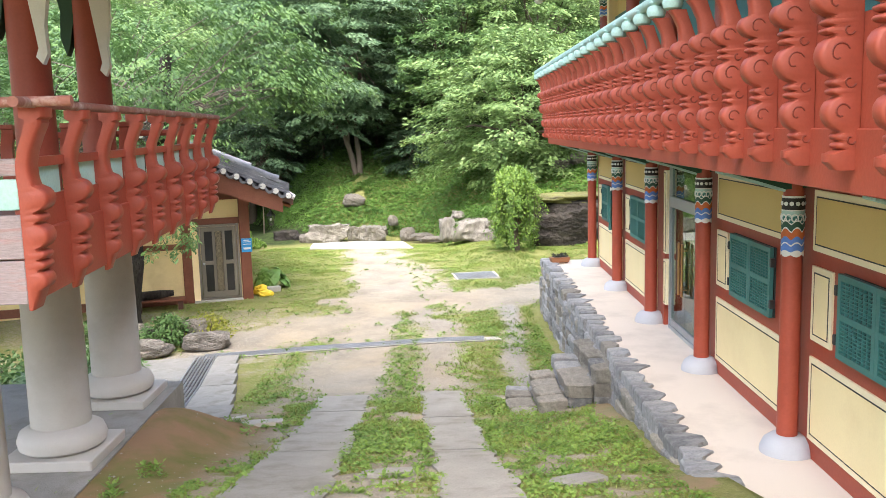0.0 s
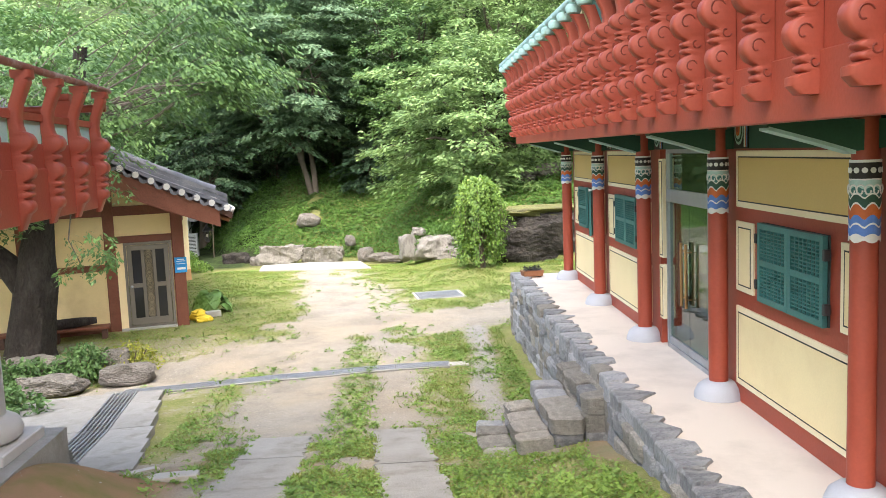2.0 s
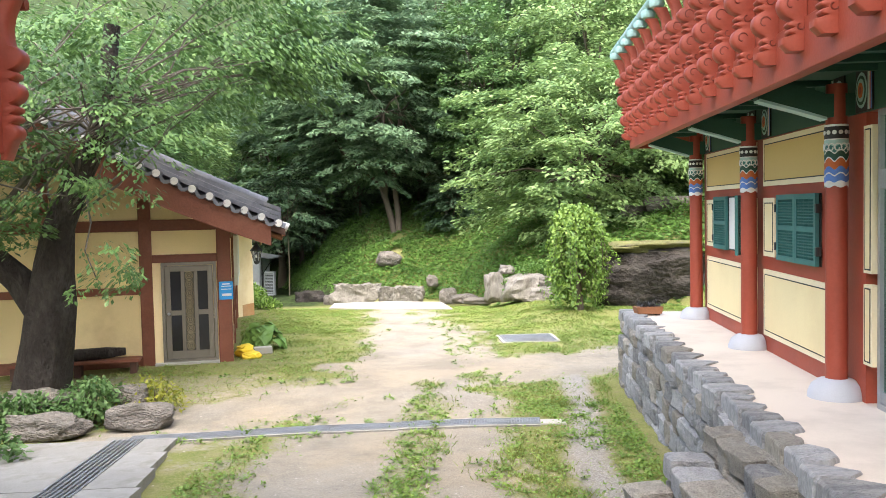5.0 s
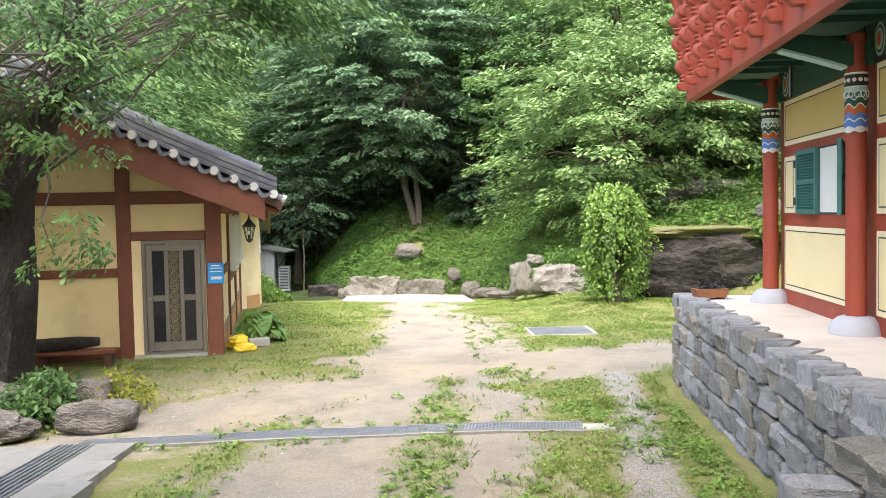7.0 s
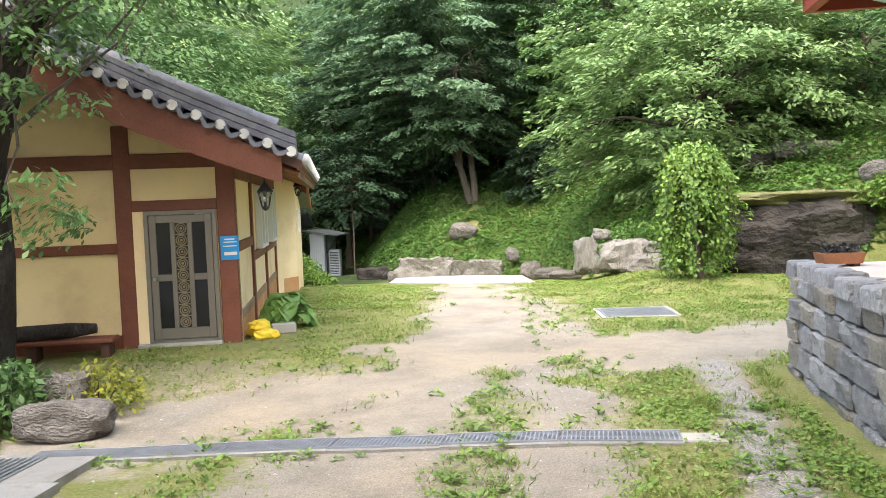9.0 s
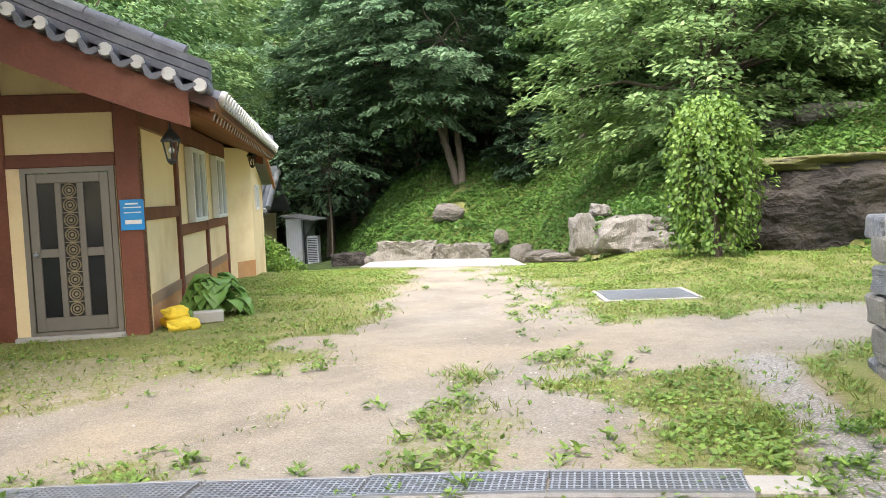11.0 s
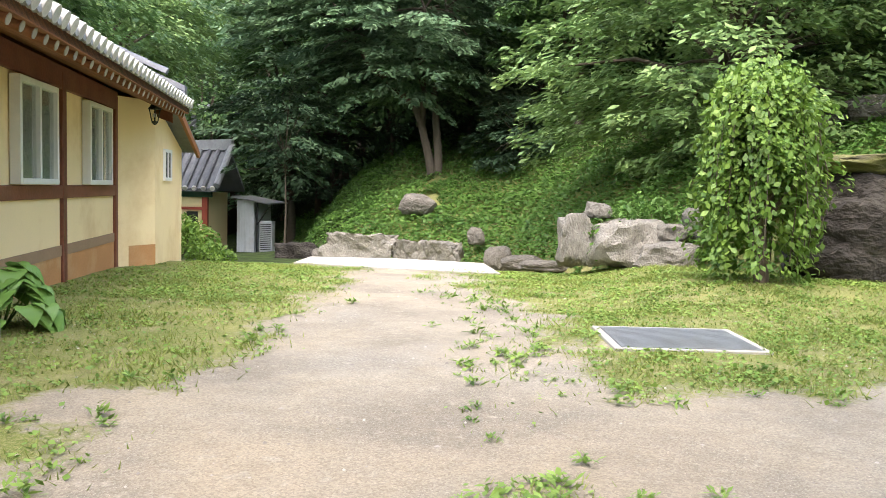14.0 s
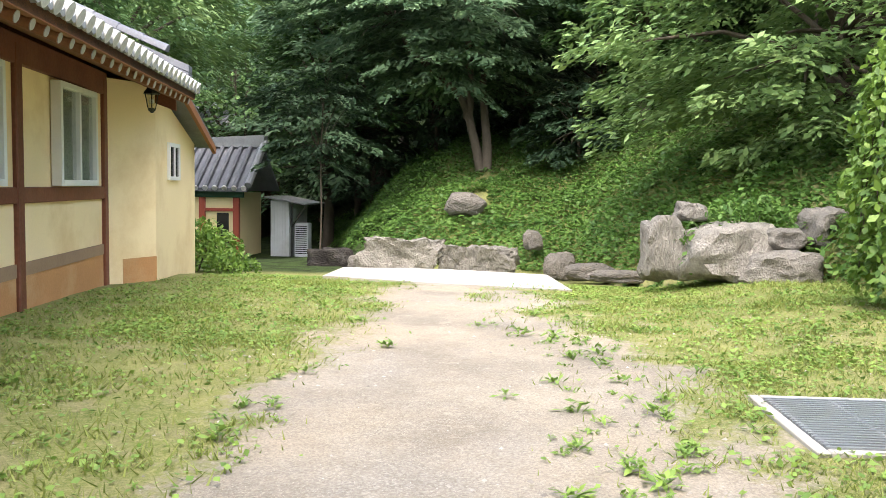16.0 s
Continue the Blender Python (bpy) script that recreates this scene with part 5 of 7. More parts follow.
def cross_drain():
    t = thing("drain_channel", "steel grating over a drain across the yard", "drain")
    bar = bmesh.new()
    for k in range(26):
        x = -0.46 + k * 0.0368
        box(bar, x - 0.005, x + 0.005, -0.14, 0.14, -0.02, 0.0)
    for k in range(9):
        y = -0.14 + k * 0.035
        box(bar, -0.475, 0.475, y - 0.004, y + 0.004, -0.018, 0.003)
    box(bar, -0.48, 0.48, -0.15, -0.14, -0.03, 0.008), box(bar, -0.48, 0.48, 0.14, 0.15, -0.03, 0.008)
    me = mesh_of("grating", bar, STEEL)
    for k in range(6):
        x = -4.45 + k * 0.965
        z = G(x, 17.0) + 0.035
        tilt = math.degrees(math.atan2(G(x - 0.5, 17) - G(x + 0.5, 17), 1.0))
        o = part("grating", me, None, t, m=pose(x, 17.02 - 0.02 * k, z, 0, tilt, -1.5))
        # Black plate in place of the darkness below the bars.
        boxpart("pit_dark", (-0.48, 0.48, -0.15, 0.15, -0.12, -0.1), IRON, o)
        for s in (-1, 1):
            boxpart("kerb", (-0.482, 0.482, *sorted((s * 0.152, s * 0.21)), -0.15, -0.004), CONCRETE, o)
    boxpart("end_plate", (0.85, 1.2, 16.78, 17.02, G(1, 17) - 0.05, G(1, 17) + 0.03), CONC_LIGHT, t, "pale concrete end plate", 0.01)
    boxpart("corner_plate", (-5.25, -4.93, 16.8, 17.2, -0.3, G(-5, 17) + 0.02), CONCRETE, t)


def side_drain():
    t = thing("drain_channel", "long steel grating in a concrete channel beside the bank", "drain")
    a, b = Vector((-4.78, 16.75)), Vector((-4.05, 11.6))
    n = 6
    bar = bmesh.new()
    for k in range(7):
        x = -0.19 + k * 0.0633
        box(bar, x - 0.014, x + 0.014, -0.43, 0.43, -0.02, 0.0)
    for k in range(5):
        y = -0.42 + k * 0.21
        box(bar, -0.2, 0.2, y - 0.008, y + 0.008, -0.03, -0.012)
    me = mesh_of("grating", bar, STEEL)
    ang = math.degrees(math.atan2(b.y - a.y, b.x - a.x)) + 90
    zf = lambda y: float(np.interp(y, [11.5, 14, 16.8], [0.30, 0.02, -0.14]))
    for k in range(n):
        p = a.lerp(b, (k + 0.5) / n)
        tilt = math.degrees(math.atan2(zf(p.y + 0.4) - zf(p.y - 0.4), 0.8))
        o = part("grating", me, None, t, m=pose(p.x, p.y, zf(p.y) + 0.05, tilt, 0, ang))
        # Black plate paints the channel's inner shade.
        boxpart("pit_dark", (-0.2, 0.2, -0.435, 0.435, -0.12, -0.09), IRON, o)
    for x0, x1, m in ((-1.6, -0.21, CONCRETE), (0.21, 0.95, CONCRETE)):
        for k in range(n):
            p = a.lerp(b, (k + 0.5) / n)
            tilt = math.degrees(math.atan2(zf(p.y + 0.4) - zf(p.y - 0.4), 0.8))
            w = x1 if x1 < 0 else x1 - 0.10 * (n - 1 - k) * 0.6
            boxpart("apron", (x0, w, -0.434, 0.434, -0.25, 0.0), m, t, "pale concrete apron", m=pose(p.x, p.y, zf(p.y) + 0.04, tilt, 0, ang))


def manhole():
    t = thing("grate_cover", "square steel grate in a concrete frame set in the lawn", "drain", pose(1.03, 24.7, G(1.03, 24.7) + 0.028, 0, 0, 7))
    bm = bmesh.new()
    for k in range(22):
        y = -0.5 + k * 0.0476
        box(bm, -0.58, 0.58, y - 0.012, y + 0.012, -0.03, 0.0)
    for k in range(4):
        x = -0.55 + k * 0.366
        box(bm, x - 0.01, x + 0.01, -0.52, 0.52, -0.035, -0.004)
    part("grating", bm, STEEL, t, "steel bar grating")
    for a in ((-0.65, -0.585, -0.59, 0.59), (0.585, 0.65, -0.59, 0.59), (-0.585, 0.585, -0.59, -0.525), (-0.585, 0.585, 0.525, 0.59)):
        boxpart("frame", (*a, -0.15, -0.006), CONC_LIGHT, t, "pale concrete frame", 0.006)
    # Black plate drawn as the shade under the grate.
    boxpart("pit_dark", (-0.585, 0.585, -0.525, 0.525, -0.15, -0.1), IRON, t)


def far_slab():
    bm = bmesh.new()
    prism(bm, [(-5.1, 33.2), (-3.2, 32.75), (-1.0, 32.45), (-1.5, 34.6), (-3.4, 35.0), (-5.2, 34.7)], "z", -0.5, -0.2)
    tagged(part("bridge_slab", bm, CONC_LIGHT, None), "pale concrete slab across the ditch at the yard's end", "slab", kind="structure")


wheel_strips()
for k, (x, y, sx, sy, rz, m) in enumerate(((-2.5, 11.1, 0.3, 0.26, 8, CONC_LIGHT), (-0.55, 7.6, 0.28, 0.16, 5, CONCRETE), (1.15, 7.0, 0.25, 0.2, 20, CONCRETE), (-2.95, 11.5, 0.2, 0.15, 30, CONC_LIGHT))):
    flat_stone(x, y, sx, sy, rz, m, k)
cross_drain()
side_drain()
manhole()
far_slab()


# ---- boulders ----
def boulder(x, y, z, sx, sy, sz, material, seed, label, rz=0.0, lumps=0.35, detail=4, flat=0.82):
    bm = bmesh.new()
    bmesh.ops.create_icosphere(bm, subdivisions=detail, radius=1)
    off = Vector((seed * 3.7, seed * 1.9, seed * 5.3))
    for v in bm.verts:
        p = v.co.copy()
        q = Vector((max(-flat, min(flat, p.x)), max(-flat, min(flat, p.y)), max(-0.72, min(flat - 0.08, p.z))))
        n = noise.noise(p * 1.1 + off) * lumps + noise.noise(p * 2.7 + off) * lumps * 0.4 - max(0, 0.16 - abs(noise.noise(p * 2.1 + off * 2))) * lumps * 1.5 + (abs(noise.noise(p * 6 + off)) - 0.2) * lumps * 0.4 + noise.noise(p * 14 + off) * lumps * 0.12
        v.co = q * (1.18 + n)
    o = part("boulder", bm, material, None, smooth=True, m=pose(x, y, z, 0, 0, rz) @ Matrix.Diagonal((sx, sy, sz, 1)))
    return tagged(o, label, "rock", group="boulders")


BL = "weathered grey boulder half sunk in the grass"
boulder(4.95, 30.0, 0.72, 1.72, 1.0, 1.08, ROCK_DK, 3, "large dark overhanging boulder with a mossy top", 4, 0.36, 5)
boulder(5.1, 30.0, 1.78, 1.75, 1.0, 0.17, ROCK_MOSS, 9, "flat mossy rock slab lying on the dark boulder", 3, 0.3, 4)
for k, (x, y, z, sx, sy, sz, rz) in enumerate(((1.22, 32.7, 0.4, 0.68, 0.5, 0.46, 6), (0.33, 33.0, 0.42, 0.34, 0.4, 0.5, 0), (1.9, 32.3, 0.22, 0.52, 0.36, 0.26, -5), (1.98, 32.6, 0.64, 0.26, 0.24, 0.16, 0), (2.6, 32.8, 0.78, 0.36, 0.35, 0.32, 20), (0.72, 33.1, 0.98, 0.24, 0.28, 0.16, 0))):
    boulder(x, y, z, sx, sy, sz, ROCK_PALE, k + 5, BL, rz, 0.34, 4, 0.8)
for k, (x, y, z, sx, sy, sz, rz) in enumerate(((-5.15, 39.2, -0.38, 0.98, 0.5, 0.52, -4), (-3.75, 39.3, -0.42, 0.55, 0.4, 0.44, 4), (-2.95, 39.2, -0.42, 0.5, 0.4, 0.4, 0))):
    boulder(x, y, z, sx, sy, sz, ROCK_PALE, k + 20, "pale split outcrop at the foot of the hill", rz, 0.5, 5, 0.7)
for k, (x, y, z, sx, sy, sz, rz) in enumerate(((-6.15, 39.4, -0.62, 0.3, 0.3, 0.25, 0), (-1.45, 38.6, -0.42, 0.3, 0.28, 0.3, 0), (-4.3, 43.4, 0.78, 0.5, 0.4, 0.32, 0), (-2.2, 40.6, 0.0, 0.22, 0.2, 0.25, 0), (-0.75, 37.4, -0.42, 0.45, 0.3, 0.2, 0), (-0.2, 36.2, -0.36, 0.6, 0.3, 0.12, 10))):
    boulder(x, y, z, sx, sy, sz, ROCK, k + 24, "grey boulder at the foot of the hill", rz, 0.25, 4, 0.9)
for k, (x, y, sx, sy, sz) in enumerate(((6.3, 34.0, 0.9, 0.5, 0.3), (5.2, 34.8, 0.5, 0.4, 0.22), (7.0, 31.0, 0.4, 0.3, 0.26))):
    boulder(x, y, G(x, y) + 0.12, sx, sy, sz, ROCK, k + 80, "grey boulder showing through the hillside grass", 10 * k, 0.25, 4, 0.88)
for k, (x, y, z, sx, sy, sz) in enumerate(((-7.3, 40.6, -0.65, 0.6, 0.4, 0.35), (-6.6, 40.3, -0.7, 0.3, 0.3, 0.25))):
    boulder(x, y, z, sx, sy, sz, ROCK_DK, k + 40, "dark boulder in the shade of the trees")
for k, (x, y, z, sx, sy, sz, rz) in enumerate(((-5.05, 17.8, -0.03, 0.48, 0.28, 0.22, 8), (-6.3, 17.4, -0.08, 0.58, 0.28, 0.2, -8), (-5.5, 18.5, 0.12, 0.26, 0.2, 0.2, 0), (-7.6, 16.6, -0.05, 0.7, 0.35, 0.3, 0), (-7.0, 18.6, -0.02, 0.6, 0.35, 0.24, 0))):
    boulder(x, y, z, sx, sy, sz, ROCK, k + 50, "rounded grey stone edging the planted bed", rz)
for k, (x, y, z, sx, sy, sz, rz) in enumerate(((-4.35, 11.45, 0.55, 0.32, 0.25, 0.24, 20), (-4.75, 11.7, 0.62, 0.38, 0.3, 0.24, 60), (-4.1, 11.9, 0.36, 0.2, 0.25, 0.16, 0), (-4.5, 12.1, 0.35, 0.35, 0.25, 0.2, 0), (-5.2, 11.4, 0.7, 0.4, 0.3, 0.26, 0), (-3.75, 11.2, 0.5, 0.2, 0.2, 0.16, 40))):
    boulder(x, y, z, sx, sy, sz, STONE_WARM, k + 60, "angular stone at the end of the pavilion slab", rz, 0.45, 3)


# ---- trees ----
def limbs(bm, base, tips, r, rr, seg=7):
    """Bent limbs from the head of the trunk to the tips."""
    for tip in tips:
        a, b = Vector(base), Vector(tip)
        pts = [a]
        for k in range(1, 5):
            u = k / 4
            p = a.lerp(b, u)
            p.z += 0.10 * (b - a).length * math.sin(math.pi * u) * 0.6
            p += Vector((rr.uniform(-1, 1), rr.uniform(-1, 1), rr.uniform(-0.5, 0.5))) * 0.05 * (b - a).length * (k < 4)
            pts.append(p)
        for k, (p, q) in enumerate(zip(pts, pts[1:])):
            rod(bm, p, q, r * (1 - 0.2 * k), r * (0.8 - 0.2 * k) + 0.006, seg, False)


def spray_leaves(tips, outs, size, per, ll, rg, droop=0.3, thick=0.10):
    """Flat leafy sprays: positions, directions and normals of their leaves."""
    n = len(tips) * per
    t, o, s = np.repeat(tips, per, 0), unit(np.repeat(outs, per, 0)), np.repeat(size, per)[:, None]
    flat = unit(o * [1, 1, 0.25])
    lat = unit(np.cross(flat, np.array([0, 0, 1.0])))
    u = rg.random((n, 1)) ** 0.7 * 2 - 1.0
    w = (1.05 - np.abs(u) ** 1.5) * 0.75
    v = (rg.random((n, 1)) * 2 - 1) * w
    zz = rg.normal(0, thick, (n, 1)) - droop * (u * 0.5 + 0.5) ** 2 - 0.18 * np.abs(v)
    pos = t + s * (flat * u + lat * v) + s * zz * np.array([0, 0, 1.0])
    d = flat * (0.5 + 0.5 * rg.random((n, 1))) + lat * np.sign(v) * (0.25 + rg.random((n, 1)) * 0.8) + rg.normal(0, 0.25, (n, 3)) - np.array([0, 0, 0.25])
    nr = np.array([0, 0, 1.0]) + rg.normal(0, 0.35, (n, 3)) + o * 0.15
    L = ll * (0.6 + 0.8 * rg.random(n))
    return pos, d, nr, L


def tree(x, y, top, rx, ry, low, material, sprays, per, ll, seed, label, trunk_r=0.18, size=1.0, fork=0.3, droop=0.3, wide=0.42, stems=1, base=None, group="trees on the hill", cut=None, bark=None, stem_lines=None, thick=0.10):
    rg, rr = np.random.default_rng(seed), random.Random(seed)
    bx, by = base or (x, y)
    bz = G(bx, by)
    t = thing("tree", label, "tree", pose(bx, by, bz), group=group)
    cz, hz = (top + low) / 2 - bz, (top - low) / 2
    a, e = rg.random(sprays) * 2 * np.pi, rg.random(sprays) * 2 - 1
    rad = 0.45 + 0.55 * rg.random(sprays) ** 0.45
    ring = np.sqrt(1 - e * e)
    lump = 1 + 0.22 * np.sin(3 * a + seed) * ring + 0.15 * np.sin(5 * e * 3 + seed * 2)
    tips = np.stack([x - bx + rx * rad * lump * ring * np.cos(a), y - by + ry * rad * lump * ring * np.sin(a), cz + hz * rad * e], 1)
    outs = np.stack([np.cos(a) * ring, np.sin(a) * ring, 0.35 * e + 0.1], 1)
    if cut is not None:
        keep = cut(tips[:, 0] + bx, tips[:, 1] + by, tips[:, 2] + bz)
        tips, outs = tips[keep], outs[keep]
    sz = size * (0.7 + 0.6 * rg.random(len(tips)))
    pos, d, nr, L = spray_leaves(tips, outs, sz, per, ll, rg, droop, thick)
    part("crown", leaves("crown", pos, d, nr, L, L * wide, material), None, t)
    bm = bmesh.new()
    head = Vector((0.15 * (x - bx), 0.15 * (y - by), max(cz - hz * 0.75, 1.0) * (1 if fork > 0 else 1)))
    for line in stem_lines or ():
        pts = [Vector(p) for p in line]
        for k, (p, q) in enumerate(zip(pts, pts[1:])):
            w = trunk_r * (1.3 - 0.9 * k / len(pts))
            rod(bm, p, q, w, w - trunk_r * 0.9 / len(pts), 10, False)
        near = sorted(range(len(tips)), key=lambda i: (Vector(tips[i]) - pts[-1]).length)[:60:5]
        limbs(bm, pts[-1], [Vector(tips[i]) for i in near], trunk_r * 0.32, rr)
    for s in range(0 if stem_lines else stems):
        lean = Vector((rr.uniform(-0.5, 0.5), rr.uniform(-0.3, 0.3), 0)) * (stems > 1) * 1.6
        foot = Vector((0.12 * s - 0.06 * (stems - 1), 0, -0.3))
        mid = foot.lerp(head + lean, 0.5) + Vector((rr.uniform(-0.1, 0.1), rr.uniform(-0.1, 0.1), 0))
        rod(bm, foot, mid, trunk_r * 1.25, trunk_r, 9, False), rod(bm, mid, head + lean, trunk_r, trunk_r * 0.8, 9, False)
        pick = [Vector(tips[k]) for k in rg.choice(len(tips), min(len(tips), 16), replace=False)]
        limbs(bm, head + lean, pick, trunk_r * 0.42, rr)
    part("trunk", bm, bark or BARK, t, "", True)
    return t


DK, LT = "dense dark green broadleaf tree on the hillside", "spreading light green broadleaf tree with layered sprays"
tree(-5.6, 47.6, 14.4, 5.1, 4.2, 4.3, LEAF_DARK, 460, 165, 0.25, 11, "dark green tree with layered sprays and a forked pale trunk", 0.135, 1.0, base=(-4.5, 48.5), droop=0.55, thick=0.05,
     stem_lines=(((-0.05, 0, -0.3), (-0.25, 0, 0.7), (-0.55, -0.1, 1.9), (-0.8, -0.2, 2.5), (-1.6, -0.4, 3.2), (-2.5, -0.6, 4.0), (-3.0, -0.7, 5.0)), ((-0.55, -0.1, 1.7), (-0.5, 0, 2.8), (-0.6, 0, 4.2), (-0.5, 0, 6.0)),
                 ((0.12, 0, -0.3), (0.1, 0, 0.9), (0.0, 0, 1.9), (-0.1, 0, 2.9), (0.2, 0, 4.0), (0.3, 0, 6.0))))
# Understorey trees below have the wood's shade in their leaf colour.
tree(-9.6, 46.6, 5.4, 1.9, 1.6, 1.9, LEAF_PAINTED_SHADE, 40, 150, 0.22, 61, "dark drooping understorey tree in the shade", 0.03, 0.9, droop=0.6, thick=0.05)
tree(-1.4, 47.4, 4.9, 1.5, 1.4, 2.2, LEAF_PAINTED_SHADE, 34, 150, 0.22, 62, "dark drooping understorey tree in the shade", 0.07, 0.8, droop=0.6, thick=0.05)
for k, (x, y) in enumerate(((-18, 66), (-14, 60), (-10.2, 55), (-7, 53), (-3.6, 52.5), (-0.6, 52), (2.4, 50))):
    tree(x, y, G(x, y) + 5.6, 2.3, 1.6, G(x, y) + 0.2, LEAF_PAINTED_SHADE, 60, 95, 0.26, 70 + k, "dark understorey tree in the shade of the wood", 0.08, 1.1, group="understorey")
tree(3.9, 37.0, 8.7, 4.4, 4.2, 1.3, LEAF_LIGHT, 370, 160, 0.2, 12, LT, 0.16, 1.0, base=(4.2, 38.2), stems=2)
tree(0.6, 46.5, 13.0, 3.4, 3.2, 4.8, LEAF_MID, 170, 150, 0.24, 13, DK, 0.17, 1.1)
tree(5.5, 46, 14.5, 4.6, 4.0, 5.5, LEAF_LIGHT, 220, 150, 0.24, 14, LT, 0.18, 1.15)
tree(9.0, 39, 9.0, 3.8, 3.6, 3.2, LEAF_MID, 200, 150, 0.21, 15, DK, 0.16, 1.0)
tree(-11.0, 56, 15.5, 4.4, 4.0, 4.6, LEAF_MID, 210, 150, 0.25, 16, LT, 0.13, 1.15)
tree(-15.0, 43, 12.0, 4.2, 4.0, 3.6, LEAF_LIGHT, 210, 150, 0.23, 17, LT, 0.2, 1.1)
tree(-13.5, 34, 9.6, 3.8, 3.6, 3.0, LEAF_MID, 190, 140, 0.2, 18, LT, 0.2, 1.0)
tree(-13, 26, 8.8, 3.6, 3.6, 2.0, LEAF_MID, 190, 140, 0.18, 19, LT, 0.2, 1.0)
tree(-11.0, 18.5, 7.6, 3.0, 3.0, 1.2, LEAF_MID, 150, 140, 0.16, 20, LT, 0.2, 0.9)
tree(11, 31, 9.5, 4.0, 3.6, 3.4, LEAF_MID, 170, 140, 0.2, 21, DK, 0.2, 1.1)
rr = random.Random(77)
for row, (y, z0, step, lf, per, ll) in enumerate(((56, 6.0, 5.2, 100, 95, 0.34), (65, 9.0, 6.5, 80, 85, 0.44), (77, 13.0, 8.0, 70, 75, 0.58))):
    x = -38 + row * 2
    while x < 36 + row * 6:
        yy = y + rr.uniform(-2, 2)
        g = G(x, yy)
        tree(x + rr.uniform(-1, 1), yy, g + rr.uniform(11, 14.5), step * 0.72, 3.6, g + 2.0, rr.choice((LEAF_DARK, LEAF_MID, LEAF_MID, LEAF_DARK)), lf, per, ll, 200 + int(x * 3) + row * 50, DK, 0.22, 1.7 + 0.3 * row, group="far wood")
        x += step
for k, (x, y) in enumerate(((-20, 36), (-21, 27), (-19, 17), (-24, 46), (16, 38), (19, 30), (-9.5, 55))):
    g = G(x, y)
    tree(x, y, g + 11, 4.6, 4.4, g + 1.2, LEAF_MID, 120, 60, 0.34, 300 + k, DK, 0.22, 1.4, group="far wood")


def cherry():
    """The old cherry in front of the house: a thick leaning trunk, a sawn-off limb, drooping leafy twigs."""
    t = thing("cherry_tree", "old cherry tree with thick dark trunk and sawn limb", "tree", pose(0, 0, 0))
    rg, rr = np.random.default_rng(5), random.Random(5)

    def tube(pts, radii, bm, seg=14):
        rings = []
        for k, (p, r) in enumerate(zip(pts, radii)):
            d = (Vector(pts[min(k + 1, len(pts) - 1)]) - Vector(pts[max(k - 1, 0)])).normalized()
            q = d.to_track_quat("Z", "Y")
            rings.append([bm.verts.new(Vector(p) + q @ Vector((math.cos(2 * math.pi * i / seg), math.sin(2 * math.pi * i / seg), 0)) * r * (1 + 0.3 * noise.noise(Vector((i * 1.3, k * 0.6, r * 3))))) for i in range(seg)])
        for a, b in zip(rings, rings[1:]):
            for i in range(seg):
                bm.faces.new((a[i], a[(i + 1) % seg], b[(i + 1) % seg], b[i]))
        bm.faces.new(rings[-1])

    bm = bmesh.new()
    tube([(-7.75, 20.05, -0.3), (-7.7, 20.0, 0.1), (-7.55, 19.9, 0.8), (-7.4, 19.8, 1.5), (-7.3, 19.7, 2.1), (-7.1, 19.6, 2.8), (-6.7, 19.5, 3.6), (-6.3, 19.5, 4.3), (-6.05, 19.5, 4.9), (-6.08, 19.5, 5.6), (-6.0, 19.5, 6.15)], [0.62, 0.5, 0.42, 0.4, 0.36, 0.27, 0.2, 0.16, 0.15, 0.14, 0.13], bm)
    part("trunk", bm, TRUNK, t, "thick dark furrowed trunk", True)
    bm = bmesh.new()
    tube([(-7.5, 19.85, 1.2), (-7.9, 19.7, 1.9), (-8.5, 19.4, 2.6), (-9.2, 19.0, 3.4), (-9.9, 18.8, 4.4)], [0.3, 0.25, 0.2, 0.15, 0.08], bm)
    part("limb", bm, TRUNK, t, "", True)
    ends = []
    for k in range(46):
        a, u = rr.uniform(0, 2 * math.pi), rr.random() ** 0.5
        ex, ey = -6.6 + 3.9 * u * math.cos(a), 19.4 + 2.3 * u * math.sin(a)
        ez = 3.6 + 3.4 * rr.random()
        ez = max(ez, 4.6) + 0.2 if ex > -6.7 else ez
        ez = max(ez, 5.3) if ex > -5.2 else ez
        ends.append((ex, ey, ez))
    ends += [(-3.4, 19.4, 5.7), (-3.0, 19.6, 6.3), (-3.6, 19.2, 6.7), (-2.8, 19.5, 5.6), (-4.2, 19.0, 5.2), (-6.1, 18.8, 1.95), (-6.4, 18.5, 3.3), (-7.6, 18.2, 2.8), (-5.5, 18.9, 4.3), (-5.0, 19.0, 4.7), (-8.4, 18.6, 3.2)]
    bm = bmesh.new()
    for e in ends:
        src = rr.choice(((-7.1, 19.6, 2.8), (-6.7, 19.5, 3.6), (-6.3, 19.5, 4.3), (-6.05, 19.5, 4.8), (-8.5, 19.4, 2.6), (-9.2, 19.0, 3.4)))
        limbs(bm, src, [e], 0.022, rr, 5)
    tagged(part("branchwork", bm, TWIG, t, "thin dark twigs", True), kind="stuff")
    pts, outs = [], []
    for e in ends:
        for q in range(7):
            pts.append((e[0] + rr.gauss(0, 0.42), e[1] + rr.gauss(0, 0.4), e[2] + rr.gauss(0, 0.28)))
            outs.append((e[0] + 6.6 + rr.gauss(0, 0.8), e[1] - 19.4 + rr.gauss(0, 0.8), 0.05))
